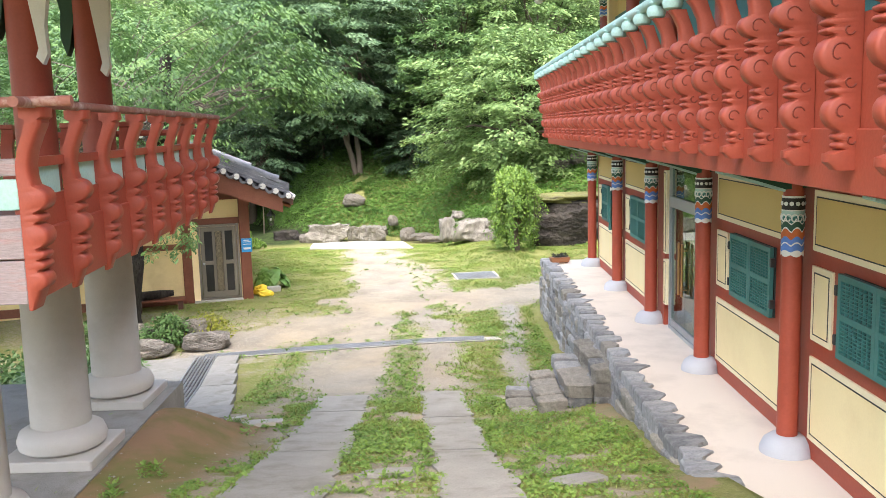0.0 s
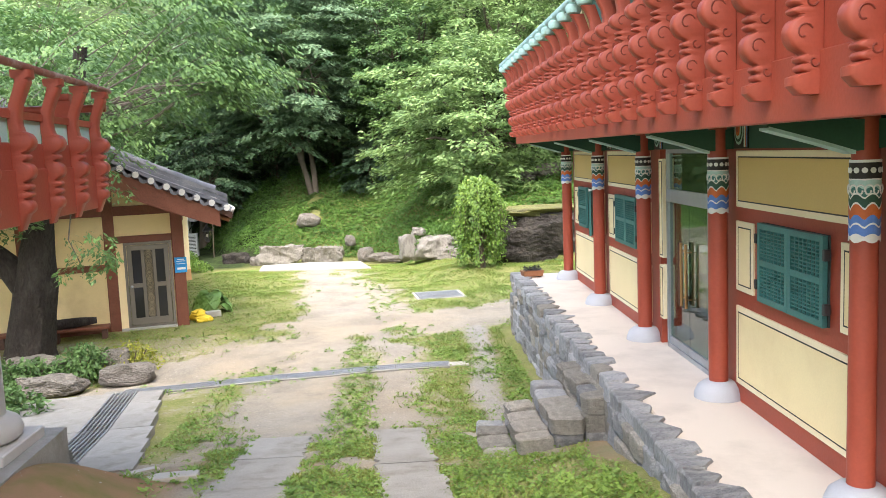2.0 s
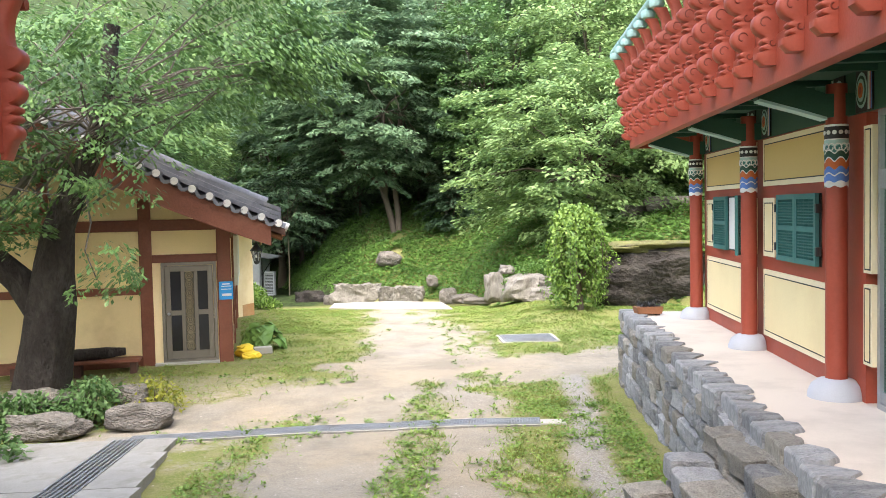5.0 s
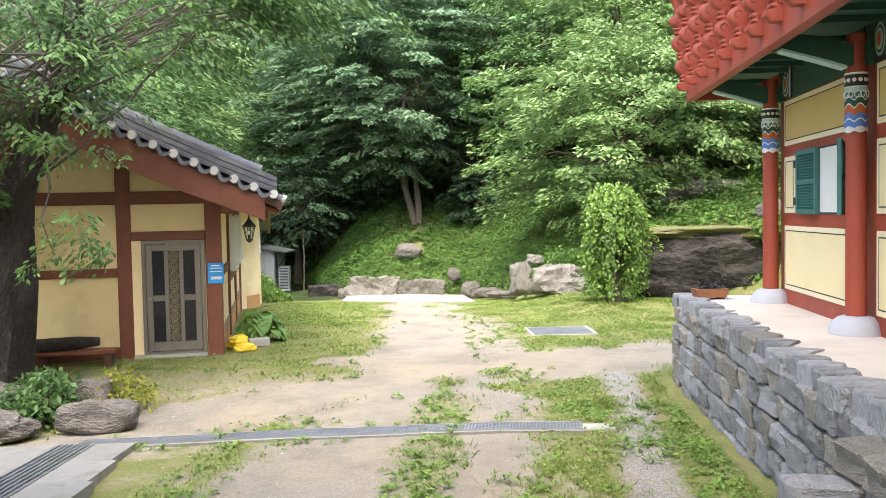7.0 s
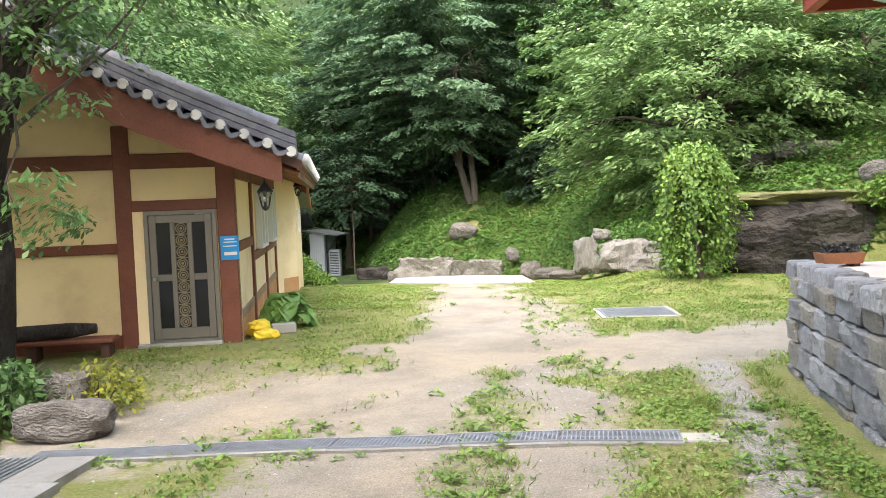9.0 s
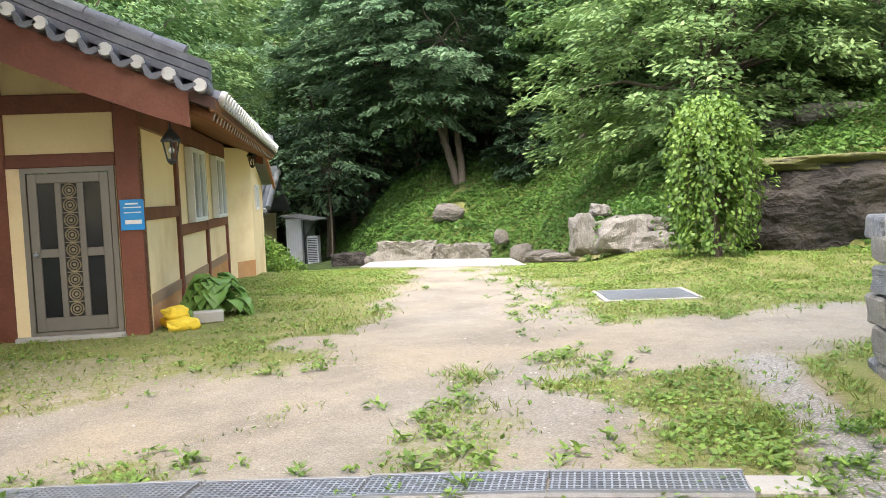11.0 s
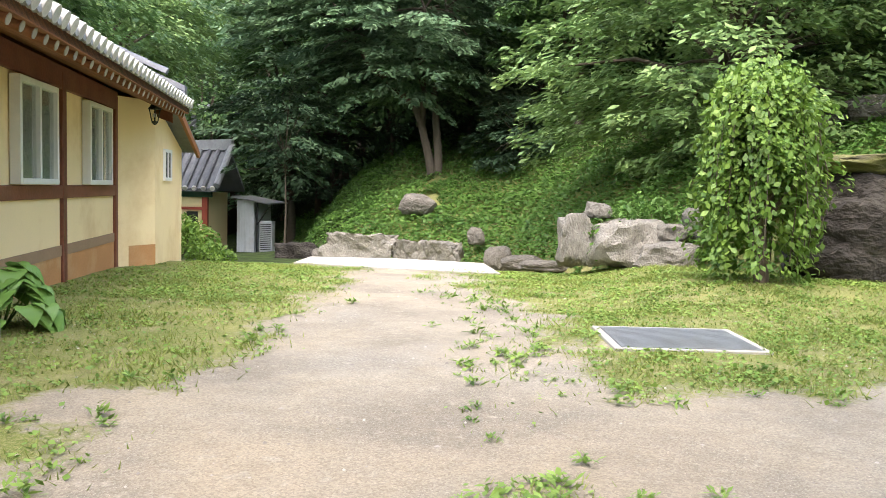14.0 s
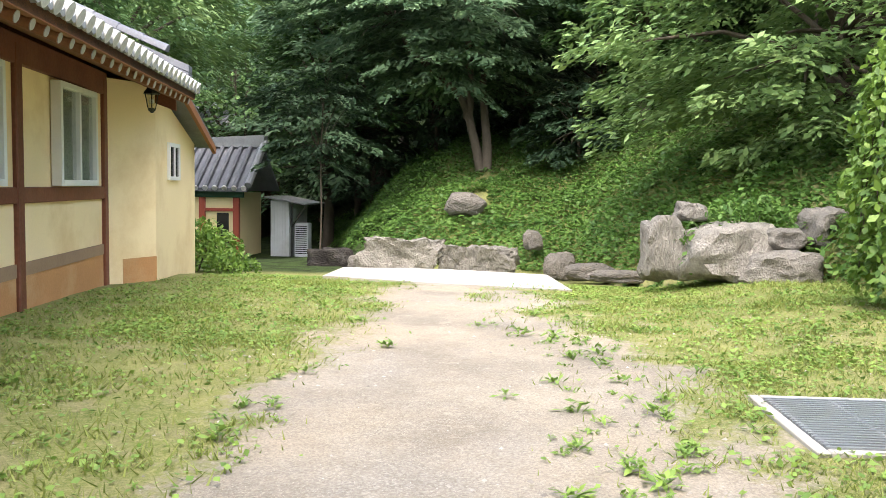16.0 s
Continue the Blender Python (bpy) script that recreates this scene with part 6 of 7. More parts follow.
    pos, d, nr, L = spray_leaves(np.array(pts), np.array(outs), 0.45 * (0.7 + 0.6 * rg.random(len(pts))), 62, 0.115, rg, 0.55, 0.14)
    part("crown", leaves("crown", pos, d - [0, 0, 0.35], nr, L, L * 0.42, LEAF_CHERRY), None, t)


cherry()


def weeping_bush():
    """Strands arch from the head of a short trunk and hang to the ground, with large leaves in tufts."""
    rg, rr = np.random.default_rng(8), random.Random(8)
    t = thing("weeping_shrub", "weeping shrub with leafy branches hanging to the ground", "shrub", pose(2.5, 28.4, G(2.5, 28.4)))
    bm = bmesh.new()
    rod(bm, (0.1, 0, -0.1), (0.05, 0.02, 0.7), 0.1, 0.08, 8), rod(bm, (0.05, 0.02, 0.7), (0.2, -0.1, 1.5), 0.07, 0.05, 8)
    rod(bm, (0.05, 0.02, 0.7), (-0.15, 0.1, 1.7), 0.06, 0.045, 8), rod(bm, (0.2, -0.1, 1.5), (0.05, 0, 2.3), 0.05, 0.04, 8), rod(bm, (0.15, -0.1, 0.9), (0.42, -0.35, 1.35), 0.04, 0.02, 6)
    P, D = [], []
    for k in range(170):
        a = rr.uniform(0, 2 * math.pi)
        r = rr.uniform(0.22, 0.62) * (1 + 0.14 * math.sin(3 * a + 0.6) + 0.12 * math.sin(7 * a + 1))
        topz = 2.68 - 0.9 * (r - 0.1) ** 2 + rr.uniform(-0.3, 0.12)
        hollow = abs(a - 4.95) < 0.3
        end = rr.uniform(1.1, 1.7) if hollow else (rr.uniform(-0.02, 0.7) if r > 0.4 else rr.uniform(0.3, 2.0))
        prev = Vector((0.1, 0, 2.2))
        n = 22
        for q in range(n):
            u = q / (n - 1)
            if u < 0.25:
                w = u / 0.25
                p = Vector((r * w * math.cos(a), r * w * math.sin(a), 2.2 + (topz - 2.2) * math.sin(w * math.pi / 2)))
            else:
                w = (u - 0.25) / 0.75
                sway = 1 + 0.28 * math.sin(w * 2.4) + 0.05 * math.sin(k + 6 * w)
                p = Vector((r * sway * math.cos(a), r * sway * math.sin(a), topz + (end - topz) * w))
            if q % 4 == 0 and k % 3 == 0:
                rod(bm, prev, p, 0.008, 0.007, 4, False)
                prev = p
            tuft = 0.5 + 0.5 * math.sin(q * 1.7 + k)
            for z in range(2 + int(7 * tuft)):
                P.append((p.x + rr.gauss(0, 0.075), p.y + rr.gauss(0, 0.075), max(0.03, p.z + rr.gauss(0, 0.07))))
                D.append((math.cos(a) * 0.5 + rr.gauss(0, 0.6), math.sin(a) * 0.5 + rr.gauss(0, 0.6), -0.7 + rr.gauss(0, 0.45)))
    for k in range(9):
        a = rr.uniform(0, 6.283) if k else 0.1
        r0 = 0.75
        for q in range(16):
            u = q / 15
            for z in range(4):
                P.append((math.cos(a) * (r0 + 0.4 * u) + rr.gauss(0, 0.05), math.sin(a) * (r0 + 0.4 * u) + rr.gauss(0, 0.05), 1.5 + 0.12 * k + 0.25 * u - 0.5 * u * u + rr.gauss(0, 0.05)))
                D.append((math.cos(a) + rr.gauss(0, 0.5), math.sin(a) + rr.gauss(0, 0.5), -0.3 + rr.gauss(0, 0.4)))
    P, D = np.array(P), np.array(D)
    n = len(P)
    nr = np.stack([P[:, 0] * 0.8, P[:, 1] * 0.8, np.full(n, 0.7)], 1) + rg.normal(0, 0.4, (n, 3))
    L = 0.1 * (0.55 + 0.8 * rg.random(n))
    part("foliage", leaves("foliage", P, D, nr, L, L * 0.62, LEAF_BRIGHT), None, t)
    part("stem", bm, BARK, t, "", True)


weeping_bush()


def shrub(x, y, r, h, material, n, ll, seed, label):
    rg = np.random.default_rng(seed)
    z = G(x, y)
    t = thing("shrub", label, "shrub", pose(x, y, z), group="low shrubs")
    a, u, w = rg.random(n) * 6.283, rg.random(n) ** 0.5, rg.random(n)
    lump = 1 + 0.25 * np.sin(4 * a + seed)
    P = np.stack([r * u * lump * np.cos(a), r * u * lump * np.sin(a), h * (0.08 + (1 - 0.6 * u * u) * w ** 0.7 * 0.95)], 1) + rg.normal(0, 0.03, (n, 3))
    D = np.stack([np.cos(a), np.sin(a), 0.6 * rg.normal(0, 1, n)], 1) + rg.normal(0, 0.5, (n, 3))
    L = ll * (0.6 + 0.8 * rg.random(n))
    part("foliage", leaves("foliage", P, D, np.array([0, 0, 1.0]) + rg.normal(0, 0.5, (n, 3)), L, L * 0.5, material), None, t)
    bm = bmesh.new()
    rr = random.Random(seed)
    for k in range(9):
        b = rr.uniform(0, 6.283)
        rod(bm, (0, 0, -0.03), (r * 0.6 * math.cos(b), r * 0.6 * math.sin(b), h * 0.75), 0.012, 0.005, 5)
    part("stems", bm, BARK, t)


shrub(-6.0, 18.3, 0.55, 0.75, LEAF_MID, 1500, 0.10, 1, "green leafy shrub in the bed below the cherry tree")
shrub(-6.9, 17.9, 0.6, 0.55, LEAF_MID, 1500, 0.10, 2, "dark green low shrub in the planted bed")
shrub(-5.25, 18.75, 0.5, 0.6, LEAF_YELLOW, 900, 0.075, 3, "yellow-green loose shrub beside the house door")
shrub(-7.9, 17.6, 0.8, 0.8, LEAF_MID, 2000, 0.10, 4, "dark green low shrub in the planted bed")
shrub(-6.6, 15.6, 0.8, 0.7, LEAF_MID, 2000, 0.10, 14, "dark green low shrub in the planted bed")
shrub(-8.0, 13.8, 1.2, 1.0, LEAF_MID, 2500, 0.11, 15, "dark green low shrub in the planted bed")
shrub(-6.2, 13.2, 0.9, 0.8, LEAF_DARK, 2000, 0.11, 16, "dark green low shrub in the planted bed")
shrub(-9.0, 36.6, 0.85, 1.15, LEAF_BRIGHT, 2600, 0.13, 5, "bright green shrub beside the small gatehouse")
shrub(-7.9, 35.9, 0.45, 0.5, LEAF_BRIGHT, 900, 0.11, 6, "bright green shrub beside the small gatehouse")
shrub(1.6, 33.5, 1.15, 1.3, LEAF_COVER, 4500, 0.11, 17, "bright green undergrowth above the boulders")
shrub(3.6, 31.4, 1.0, 0.8, LEAF_BRIGHT, 2600, 0.13, 7, "bright green undergrowth above the boulders")
shrub(7.0, 29.2, 0.9, 0.9, LEAF_BRIGHT, 2200, 0.13, 8, "bright green undergrowth above the boulders")


def hosta():
    t = thing("hosta", "broad-leaved green plant beside the house wall", "plant", pose(-4.78, 23.75, G(-4.78, 23.75)))
    rr = random.Random(6)
    for k in range(80):
        a, u = rr.uniform(0, 6.283), rr.random() ** 0.6
        bm = bmesh.new()
        L, W = rr.uniform(0.2, 0.27), rr.uniform(0.25, 0.33)
        rows = []
        for q in range(6):
            s = q / 5
            w = W * math.sin(math.pi * min(1, 0.12 + 0.88 * s) ** 0.75) * 0.5
            z = 0.05 * math.sin(s * 2.4) - 0.14 * s * s
            rows.append([bm.verts.new((L * s, -w, z + 0.02)), bm.verts.new((L * s, 0, z)), bm.verts.new((L * s, w, z + 0.02))])
        for p, q in zip(rows, rows[1:]):
            bm.faces.new((p[0], p[1], q[1], q[0])), bm.faces.new((p[1], p[2], q[2], q[1]))
        r, h = 0.36 * u, 0.12 + 0.42 * (1 - u * u) + rr.uniform(-0.05, 0.05)
        part("leaf", bm, LEAF_HOSTA, t, "", True, pose(r * math.cos(a), r * math.sin(a), h, rr.uniform(-15, 15), 5 + 25 * u, math.degrees(a) + rr.uniform(-25, 25)))
    bm = bmesh.new()
    for k in range(14):
        a = rr.uniform(0, 6.283)
        rod(bm, (0, 0, -0.03), (0.25 * math.cos(a), 0.25 * math.sin(a), 0.36), 0.01, 0.006, 5)
    part("stalks", bm, LEAF_HOSTA, t)


hosta()


# ---- ground cover, grass and weeds ----
def scatter(n, x0, x1, y0, y1, rg):
    return x0 + (x1 - x0) * rg.random(n), y0 + (y1 - y0) * rg.random(n)


def hill_cover():
    rg = np.random.default_rng(21)
    x, y = scatter(400000, -13, 10, 29, 58, rg)
    d = y - hill_line(x)
    keep = (d > -0.25) & (d < 15) & (rg.random(len(x)) < np.interp(d, [0, 8, 15], [1.0, 0.7, 0.25])) & (fbm(x * 0.5, y * 0.5, 31) > -0.45) & (rg.random(len(x)) < np.interp(x, [-9, -6.5, -3], [0.45, 0.7, 1.0]) + ramp(3, 0, d))
    x, y = x[keep], y[keep]
    n = len(x)
    mound = np.maximum(fbm(x * 0.9, y * 0.9, 33), -0.2) * 0.55 + 0.16
    z = height(x, y) + rg.random(n) * np.maximum(mound, 0.06)
    nr = np.stack([rg.normal(0, 0.4, n), rg.normal(-0.35, 0.4, n), np.ones(n)], 1)
    L = 0.105 * (0.6 + 0.9 * rg.random(n))
    me = leaves("undergrowth", np.stack([x, y, z], 1), rg.normal(0, 1, (n, 3)) * [1, 1, 0.3], nr, L, L * 0.7, LEAF_COVER)
    tagged(new("undergrowth", me), "bright green leafy undergrowth covering the slope", "undergrowth", kind="stuff")


def blades(name, x, y, length, rg, material, label, lean=0.5):
    n = len(x)
    a = rg.random(n) * 6.283
    z = height(x, y)
    side = np.stack([np.cos(a), np.sin(a), np.zeros(n)], 1)
    tip = np.stack([x, y, z], 1) + np.stack([rg.normal(0, lean, n), rg.normal(0, lean, n), np.ones(n)], 1) * length[:, None]
    w = (0.05 * length + 0.0035)[:, None]
    base = np.stack([x, y, z - 0.005], 1)
    v = np.stack([base - side * w, base + side * w, tip], 1).reshape(-1, 3)
    me = raw(name, v, np.arange(len(v)).reshape(-1, 3), material)
    return tagged(new(name, me), label, "grass", kind="stuff")


def lawn():
    rg = np.random.default_rng(22)
    xs, ys = [], []
    for n, box4 in ((540000, (-7, 4.6, 13, 27)), (230000, (-7, 5.5, 27, 36)), (70000, (4.6, 9.5, 20, 30)), (120000, (-2.4, 2.3, 6, 13)), (30000, (-9, -2.2, 5, 13))):
        x, y = scatter(n, *box4, rg)
        g = grassiness(x, y) * (y < hill_line(x) + 0.6)
        patch = 0.35 + 0.65 * ramp(-0.2, 0.5, fbm(x * 1.7, y * 1.7, 41))
        patch = patch * np.where(fbm(x * 3.1, y * 3.1, 47) < -0.12, 0.25, 1.0)
        patch = np.where((x < -2.6) & (y < 26) & (y > 16), patch * 0.42, patch)
        inhouse = ((x + 4.98) * 0.9613 + (y - 22.28) * 0.2756 < 0.1) & (-(x + 4.98) * 0.2756 + (y - 22.28) * 0.9613 > -0.05)
        strip = (y < 13.02) & ((np.abs(x + 1.54) < 0.38) | (np.abs(x - 0.115 + 0.053 * (y - 10.1)) < 0.29))
        pad = (np.abs(x - 1.03) < 0.68) & (np.abs(y - 24.7) < 0.62)
        drain = (np.abs(y - 17) < 0.2) & (x < 1.2)
        terr = (x > 2.1) & (y < 20)
        slab = (np.abs(x + 3.1) < 2.1) & (y > 33.0) & (y < 34.9)
        apron = (x < -3.3) & (y > 11.4) & (y < 16.8)
        keep = (rg.random(n) < g ** 1.6 * patch) & ~inhouse & ~strip & ~pad & ~terr & ~slab & ~apron & ~(drain & (rg.random(n) < 0.9))
        xs.append(x[keep]), ys.append(y[keep])
    x, y = np.concatenate(xs), np.concatenate(ys)
    pick = rg.random(len(x)) < np.where(y > 18, 0.34, 0.6)
    cxs, cys = x[pick] + rg.normal(0, 0.03, pick.sum()), y[pick] + rg.normal(0, 0.03, pick.sum())
    n = len(cxs)
    CL = 0.024 + 0.03 * rg.random(n)
    me = leaves("clover", np.stack([cxs, cys, height(cxs, cys) + 0.012 + 0.03 * rg.random(n)], 1), rg.normal(0, 1, (n, 3)) * [1, 1, 0.25], np.array([0, 0, 1.0]) + rg.normal(0, 0.35, (n, 3)), CL, CL * 0.75, WEED)
    tagged(new("clover", me), "small clover leaves among the lawn grass", "clover", kind="stuff")
    tall = 1 + 0.9 * ramp(0.0, 0.45, fbm(x * 1.1, y * 1.1, 43))
    L = (0.018 + 0.028 * rg.random(len(x))) * tall
    blades("lawn_grass", x, y, L, rg, GRASS, "short patchy yellow-green lawn grass", 0.7)


def weeds():
    """Broad-leaved weeds: low rosettes scattered along the tracks and drains."""
    rg = np.random.default_rng(23)
    cx, cy = scatter(9000, -4.8, 3.2, 6.5, 32, rg)
    n1 = fbm(cx * 0.9, cy * 0.9, 1) + 0.6 * fbm(cx * 4, cy * 4, 4, 3)
    mid = np.exp(-(line_dist(cx, cy, [(-0.75, 7), (-0.72, 13), (-0.7, 17.5), (-0.85, 19.8)]) / 0.28) ** 2)
    gr = np.exp(-(line_dist(cx, cy, [(-0.1, 20.4), (0.3, 19.6), (1.3, 18), (1.8, 15)]) / 0.5) ** 2)
    edge = np.exp(-((grassiness(cx, cy) - 0.45) / 0.2) ** 2)
    dr = np.exp(-((cy - 16.7) / 0.16) ** 2) * (cx < 0.8) * 0.7 + np.exp(-((cy - 17.4) / 0.14) ** 2) * (cx < 0.5) * 0.5
    foot = np.exp(-((cx - 1.8) / 0.3) ** 2) * (cy < 19) * 0.5
    right = np.exp(-(line_dist(cx, cy, [(-0.4, 21.5), (-0.5, 24), (-1.0, 28)]) / 0.3) ** 2) * 0.55
    slope = 0.8 * (cy < 13.5) * (fbm(cx * 1.2, cy * 1.2, 51) > -0.1)
    p = np.clip(mid * 0.85 + gr * 0.75 + edge * 0.22 + 0.05 * grassiness(cx, cy) + dr + foot + right + slope, 0, 1) * (0.25 + 0.75 * (fbm(cx * 1.3, cy * 1.3, 52) > -0.1))
    strip = (cy < 13.02) & ((np.abs(cx + 1.54) < 0.36) | (np.abs(cx - 0.115 + 0.053 * (cy - 10.1)) < 0.27))
    bad = strip | ((cx > 2.0) & (cy < 20)) | ((np.abs(cx - 1.03) < 0.8) & (np.abs(cy - 24.7) < 0.75)) | ((cx < -3.2) & (cy < 16.6)) | (np.hypot(cx + 4.98, cy - 22.28) < 1.2) | ((cx > 0.8) & (cx < 2.3) & (cy > 10.9) & (cy < 12.9))
    keep = (rg.random(len(cx)) < p) & ~bad
    cx, cy = cx[keep], cy[keep]
    per = 20
    size = np.repeat(0.035 + 0.075 * rg.random(len(cx)) ** 1.6, per)
    X, Y = np.repeat(cx, per), np.repeat(cy, per)
    n = len(X)
    a, u = rg.random(n) * 6.283, rg.random(n)
    P = np.stack([X + size * u * np.cos(a) * 1.1, Y + size * u * np.sin(a) * 1.1, height(X, Y) + size * (0.15 + 0.65 * rg.random(n) * (1 - 0.4 * u))], 1)
    D = np.stack([np.cos(a), np.sin(a), 0.35 + 0.5 * rg.normal(0, 1, n)], 1)
    nr = np.stack([-np.cos(a) * 0.4, -np.sin(a) * 0.4, np.ones(n)], 1) + rg.normal(0, 0.3, (n, 3))
    L = size * (0.5 + 0.5 * rg.random(n))
    me = leaves("weeds", P, D, nr, L, L * 0.36, WEED)
    tagged(new("weeds", me), "scattered low green weeds on the sandy track", "weeds", kind="stuff")


def pebbles():
    rg = np.random.default_rng(24)
    x, y = scatter(40000, -4.5, 3.0, 6, 30, rg)
    keep = (rg.random(len(x)) < np.clip(graveliness(x, y) * 1.1, 0.05, 1)) & ~((x > 2.05) & (y < 20)) & ~((y < 13.02) & ((np.abs(x + 1.52) < 0.45) | (np.abs(x - 0.1) < 0.36)))
    x, y = x[keep], y[keep]
    n = len(x)
    s = (0.005 + 0.013 * rg.random(n) ** 3)[:, None]
    c = np.stack([x, y, height(x, y)], 1)
    oct6 = np.array([[1, 0, 0], [0, 1, 0], [-1, 0, 0], [0, -1, 0], [0, 0, 0.7], [0, 0, -0.7]])
    v = (c[:, None] + s[:, None] * oct6[None] * (0.7 + 0.6 * rg.random((n, 6, 1)))).reshape(-1, 3)
    f = np.array([[0, 1, 4], [1, 2, 4], [2, 3, 4], [3, 0, 4]])
    me = raw("pebbles", v, (np.arange(n)[:, None, None] * 6 + f[None]).reshape(-1, 3), mat("pebble", (0.30, 0.27, 0.235), 0.85, 0.2, 6, 60, 0.1, island=0.45))
    tagged(new("pebbles", me), "loose grey and tan pebbles on the track", "gravel", kind="stuff")


hill_cover()
lawn()
weeds()
pebbles()


# ---- small things ----
def sack(x, y, z, rz, sx, sy, sz, seed):
    t = thing("sack", "full yellow plastic sack against the house corner", "sack", pose(x, y, z, 0, 0, rz), group="yellow sacks")
    bm = bmesh.new()
    bmesh.ops.create_icosphere(bm, subdivisions=3, radius=1)
    for v in bm.verts:
        p = v.co
        k = 1 + 0.3 * noise.noise(p * 1.8 + Vector((seed, 0, 0)))
        v.co = Vector((math.copysign(abs(p.x) ** 0.7, p.x) * sx, math.copysign(abs(p.y) ** 0.7, p.y) * sy, (math.copysign(abs(p.z) ** 0.8, p.z) + 0.85) * sz)) * k
    part("bag", bm, YELLOW, t, "", True)


sack(-4.72, 22.62, -0.02, 20, 0.2, 0.14, 0.085, 1)
sack(-4.92, 22.86, -0.02, -35, 0.2, 0.15, 0.1, 2)
sack(-4.86, 22.72, 0.12, 55, 0.17, 0.12, 0.08, 3)
blk = thing("concrete_block", "small concrete block lying beside the plant", "block", pose(-4.62, 23.15, 0.0, 0, 0, 25))
boxpart("body", (-0.19, 0.19, -0.1, 0.1, 0, 0.15), CONC_LIGHT, blk, "", 0.012)


def log_bench():
    t = thing("log_bench", "dark weathered log on a low wooden bench", "bench", H @ pose(-2.45, -0.42, -0.05))
    boxpart("seat", (-1.6, 0.72, -0.2, 0.22, 0.24, 0.3), WOOD, t, "", 0.012)
    for x in (-1.5, -0.4, 0.6):
        boxpart("leg", (x - 0.06, x + 0.06, -0.15, 0.15, 0.0, 0.24), WOOD_DK, t)
    bm = bmesh.new()
    pts = [(-0.9, -0.02, 0.41), (-0.4, 0.0, 0.40), (0.1, 0.02, 0.42), (0.45, 0.04, 0.43)]
    for a, b, r0, r1 in zip(pts, pts[1:], (0.1, 0.12, 0.11), (0.12, 0.11, 0.07)):
        rod(bm, a, b, r0, r1, 12)
    part("log", bm, TRUNK, t, "dark weathered log", True)


log_bench()


def planter():
    t = thing("planter", "small wooden planter box with dark dry plants", "planter", pose(2.74, 19.3, TZ, 0, 0, 8))
    bm = bmesh.new()
    prism(bm, [(-0.19, 0.03), (0.19, 0.03), (0.22, 0.14), (-0.22, 0.14)], "y", -0.12, 0.12)
    part("box", bm, RAFTER, t)
    for x in (-0.14, 0.14):
        boxpart("foot", (x - 0.03, x + 0.03, -0.1, 0.1, 0, 0.03), WOOD_DK, t)
    rg = np.random.default_rng(3)
    n = 160
    P = np.stack([rg.uniform(-0.17, 0.17, n), rg.uniform(-0.09, 0.09, n), 0.14 + 0.09 * rg.random(n) ** 2], 1)
    part("foliage", leaves("foliage", P, rg.normal(0, 1, (n, 3)), rg.normal(0, 1, (n, 3)), np.full(n, 0.07), np.full(n, 0.03), IRON), None, t, "dark dry foliage")


planter()


def gatehouse():
    g = thing("gatehouse", "small gatehouse with grey tiled roof and painted beams", "small house", pose(-14.24, 49.5, -1.42, 0, 0, 3) @ Matrix.Scale(1.347, 4))
    boxpart("wall", (-1.25, 0.55, -0.4, 1.4, 0, 1.75), CREAM, g)
    for x in (-1.25, -0.45, 0.5):
        boxpart("post", (x - 0.08, x + 0.08, -0.48, -0.36, 0, 1.75), RED, g)
    boxpart("beam", (-1.4, 0.7, -0.5, -0.38, 1.62, 1.85), GREEN_DK, g)
    boxpart("rail", (-0.45, 0.5, -0.47, -0.38, 1.25, 1.33), RED, g)
    boxpart("window", (-0.05, 0.28, -0.43, -0.39, 0.35, 1.2), DARK, g)
    for s in (-1, 1):
        bm = bmesh.new()
        prism(bm, [(s * 0.0 + 0.5, 3.05), (0.5 - 1.35 * (s < 0) + 1.35 * (s > 0), 1.88), (0.5 - 1.35 * (s < 0) + 1.35 * (s > 0), 1.78), (0.5, 2.9)], "x", -1.35, 0.95)
        part("roof_slope", bm, TILE, g)
    for k in range(9):
        bm = bmesh.new()
        x = -1.25 + k * 0.265
        rod(bm, (x, -0.86, 1.89), (x, 0.45, 3.03), 0.07, 0.07, 8)
        r = part("roof_tile", bm, TILE, g, "", True)
        bm = bmesh.new()
        rod(bm, (x, -0.9, 1.86), (x, -0.86, 1.89), 0.075, 0.075, 8)
        part("tile_end", bm, LIME, r)
    bm = bmesh.new()
    box(bm, -1.4, 1.0, 0.36, 0.64, 3.0, 3.22)
    for v in bm.verts:
        if v.co.x > 0.5 and v.co.z > 3.1:
            v.co.z += 0.12
    part("ridge", bm, TILE_PALE, g)
    for sy in (-0.86,):
        bm = bmesh.new()
        rod(bm, (0.98, sy, 1.95), (0.98, 0.5, 3.15), 0.1, 0.1, 8)
        part("verge", bm, TILE_PALE, g, "", True)


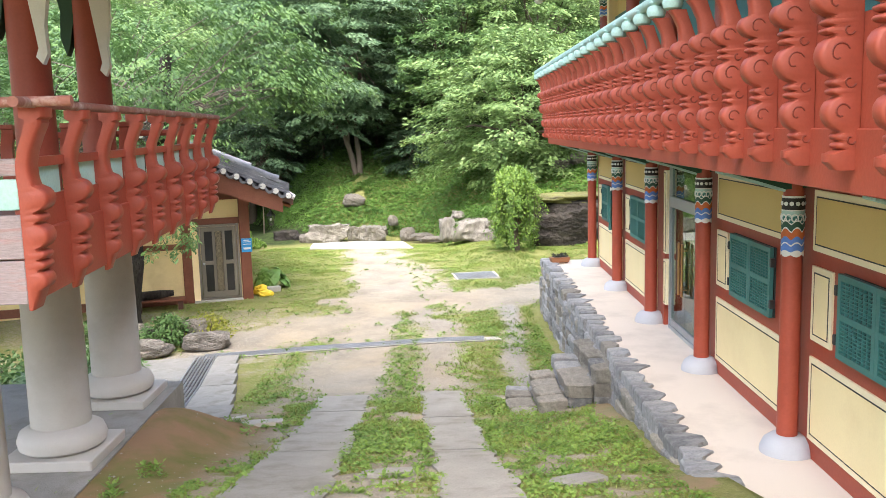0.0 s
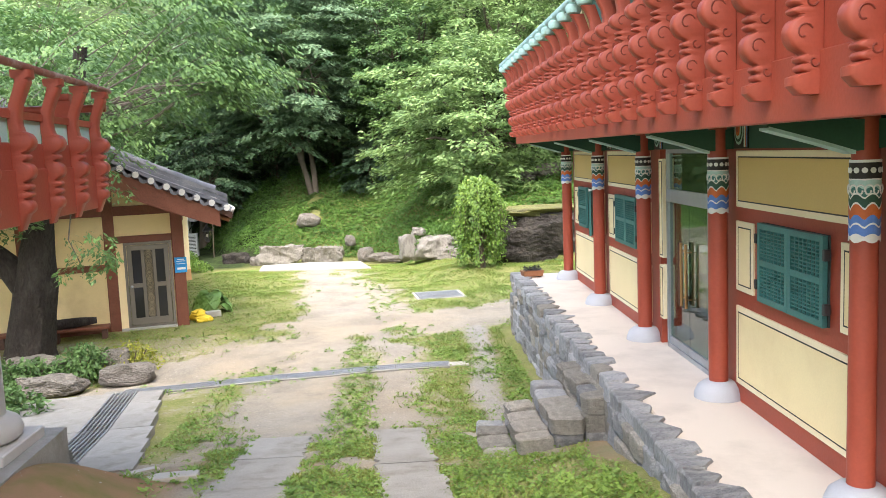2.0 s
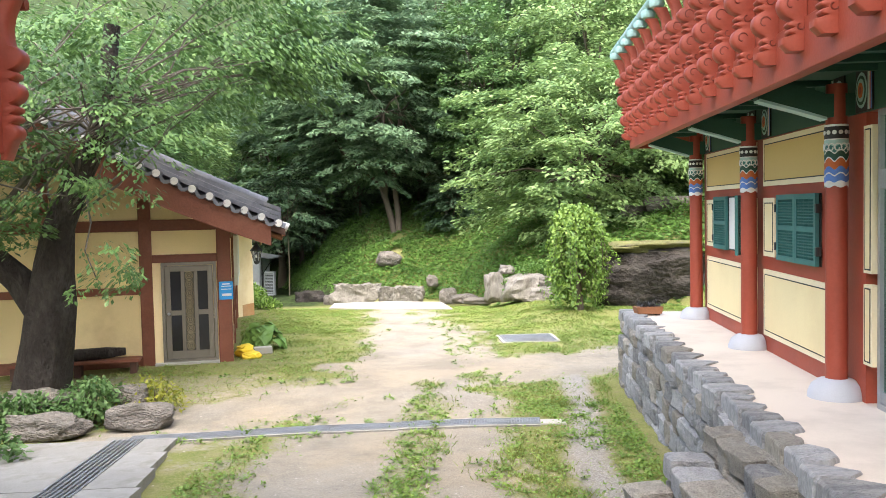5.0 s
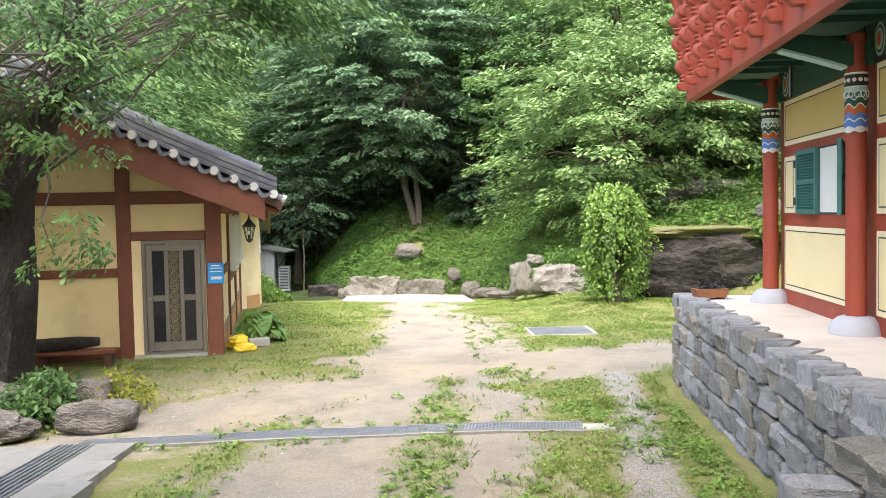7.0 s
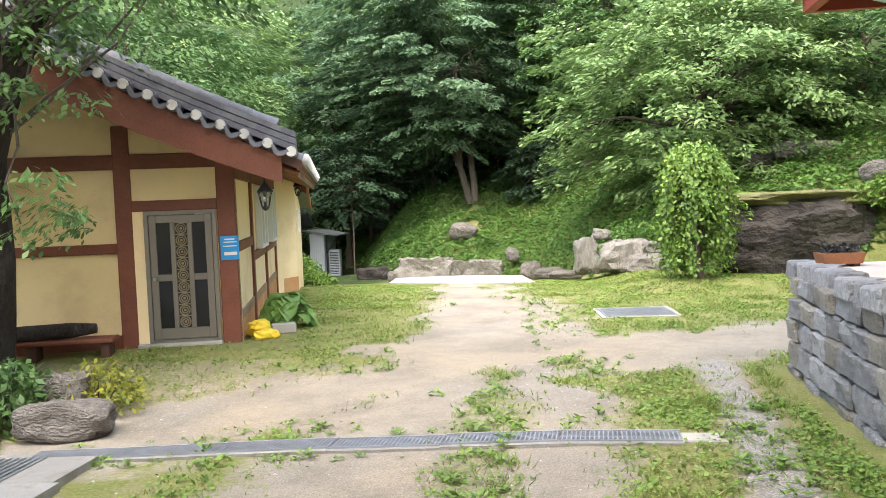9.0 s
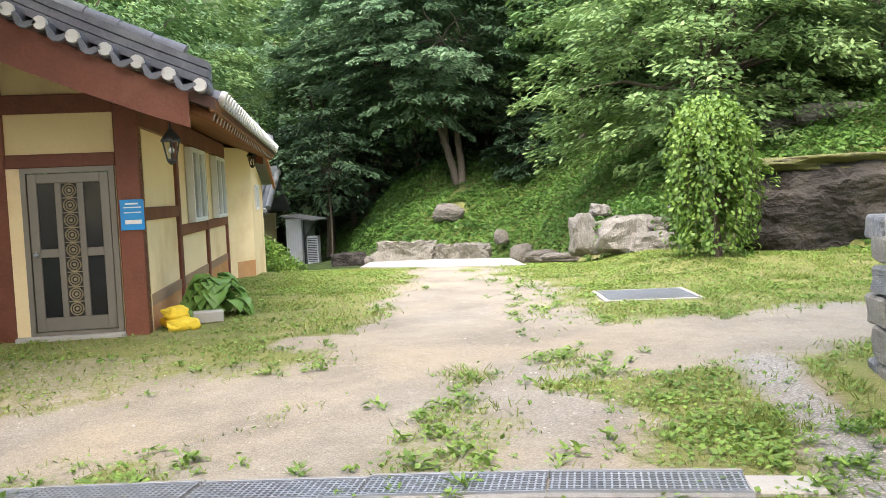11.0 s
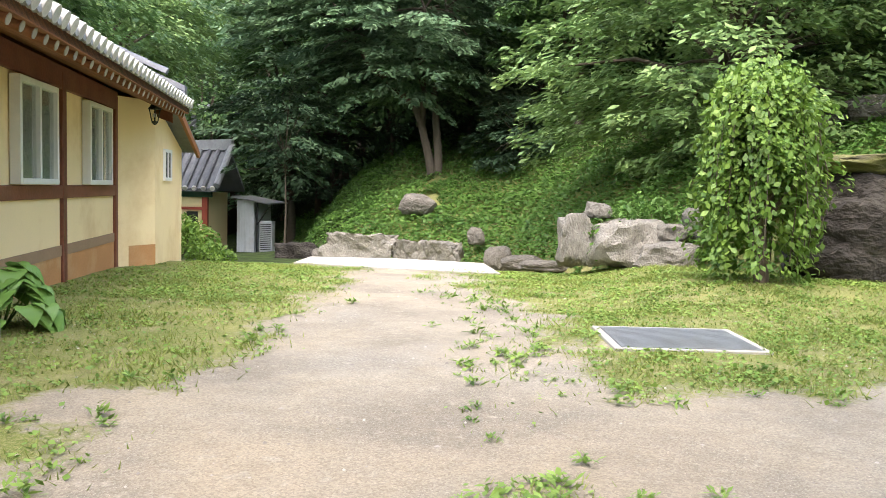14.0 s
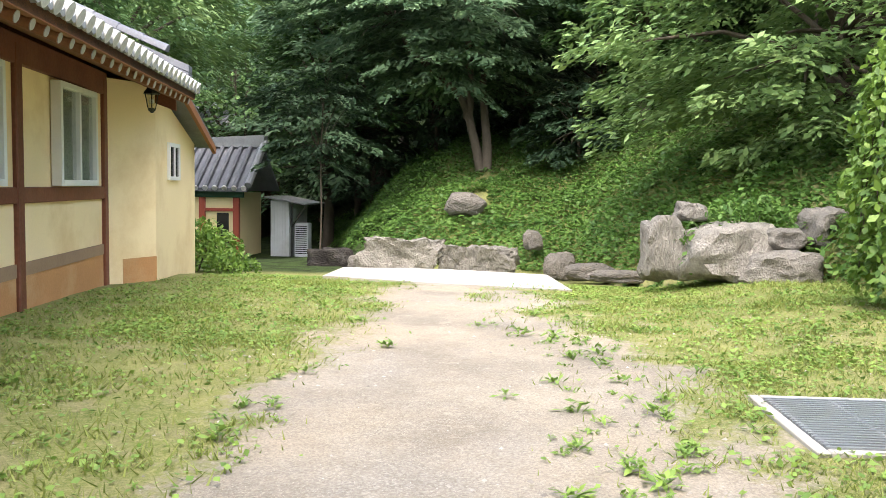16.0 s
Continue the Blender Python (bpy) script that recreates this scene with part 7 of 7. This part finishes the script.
def shed():
    s = thing("shed", "white corrugated shed with a lean-to flap roof", "shed", pose(-12.29, 50.8, -1.53) @ Matrix.Scale(1.347, 4))
    boxpart("wall", (-0.3, 0.24, -0.5, 1.0, 0, 1.62), SHEET_SHADED, s)
    for k in range(7):
        boxpart("rib", (-0.29 + k * 0.08, -0.265 + k * 0.08, -0.515, -0.5, 0.02, 1.6), SHEET_SHADED, s)
    bm = bmesh.new()
    prism(bm, [(-0.4, 1.70), (0.75, 1.52), (0.75, 1.56), (-0.4, 1.75)], "y", -0.7, 1.1)
    part("roof", bm, TILE_PALE, s)
    bm = bmesh.new()
    rod(bm, (0.32, -0.5, 0.9), (0.7, -0.5, 1.45), 0.02, 0.02, 6), rod(bm, (0.32, -0.5, 0), (0.32, -0.5, 1.55), 0.025, 0.025, 6)
    part("prop", bm, IRON, s)


def air_conditioner():
    a = thing("air_conditioner", "white outdoor air conditioner unit on a stand", "air conditioner", pose(-11.52, 50.4, -1.53) @ Matrix.Scale(1.347, 4))
    boxpart("casing", (-0.2, 0.2, -0.15, 0.15, 0.06, 1.02), SHEET_SHADED, a, "", 0.015)
    for k in range(14):
        boxpart("louvre", (-0.16, 0.16, -0.165, -0.152, 0.16 + k * 0.058, 0.185 + k * 0.058), IRON, a)
    for x in (-0.17, 0.17):
        boxpart("foot", (x - 0.03, x + 0.03, -0.15, 0.15, 0, 0.06), CONC_LIGHT, a)


def far_house():
    f = thing("far_house", "house with a long grey tiled roof under the trees", "house", pose(-19.4, 58.0, -2.4, 0, 0, -6))
    w = 7.7
    boxpart("wall", (-4, 2.2, 0, 4, 0, w - 1.3), WOOD_DK, f, "dark timber wall in the shade")
    bm = bmesh.new()
    prism(bm, [(-1.0, w - 1.45), (2.0, w), (5.0, w - 1.45), (5.0, w - 1.6), (2.0, w - 0.2), (-1.0, w - 1.6)], "x", -4.8, 3.0)
    part("roof", bm, TILE, f)
    for k in range(26):
        bm = bmesh.new()
        x = -4.7 + k * 0.3
        rod(bm, (x, -1.02, w - 1.44), (x, 2.0, w + 0.02), 0.08, 0.08, 7)
        part("roof_tile", bm, TILE_PALE, f, "", True)


gatehouse()
shed()
air_conditioner()
far_house()
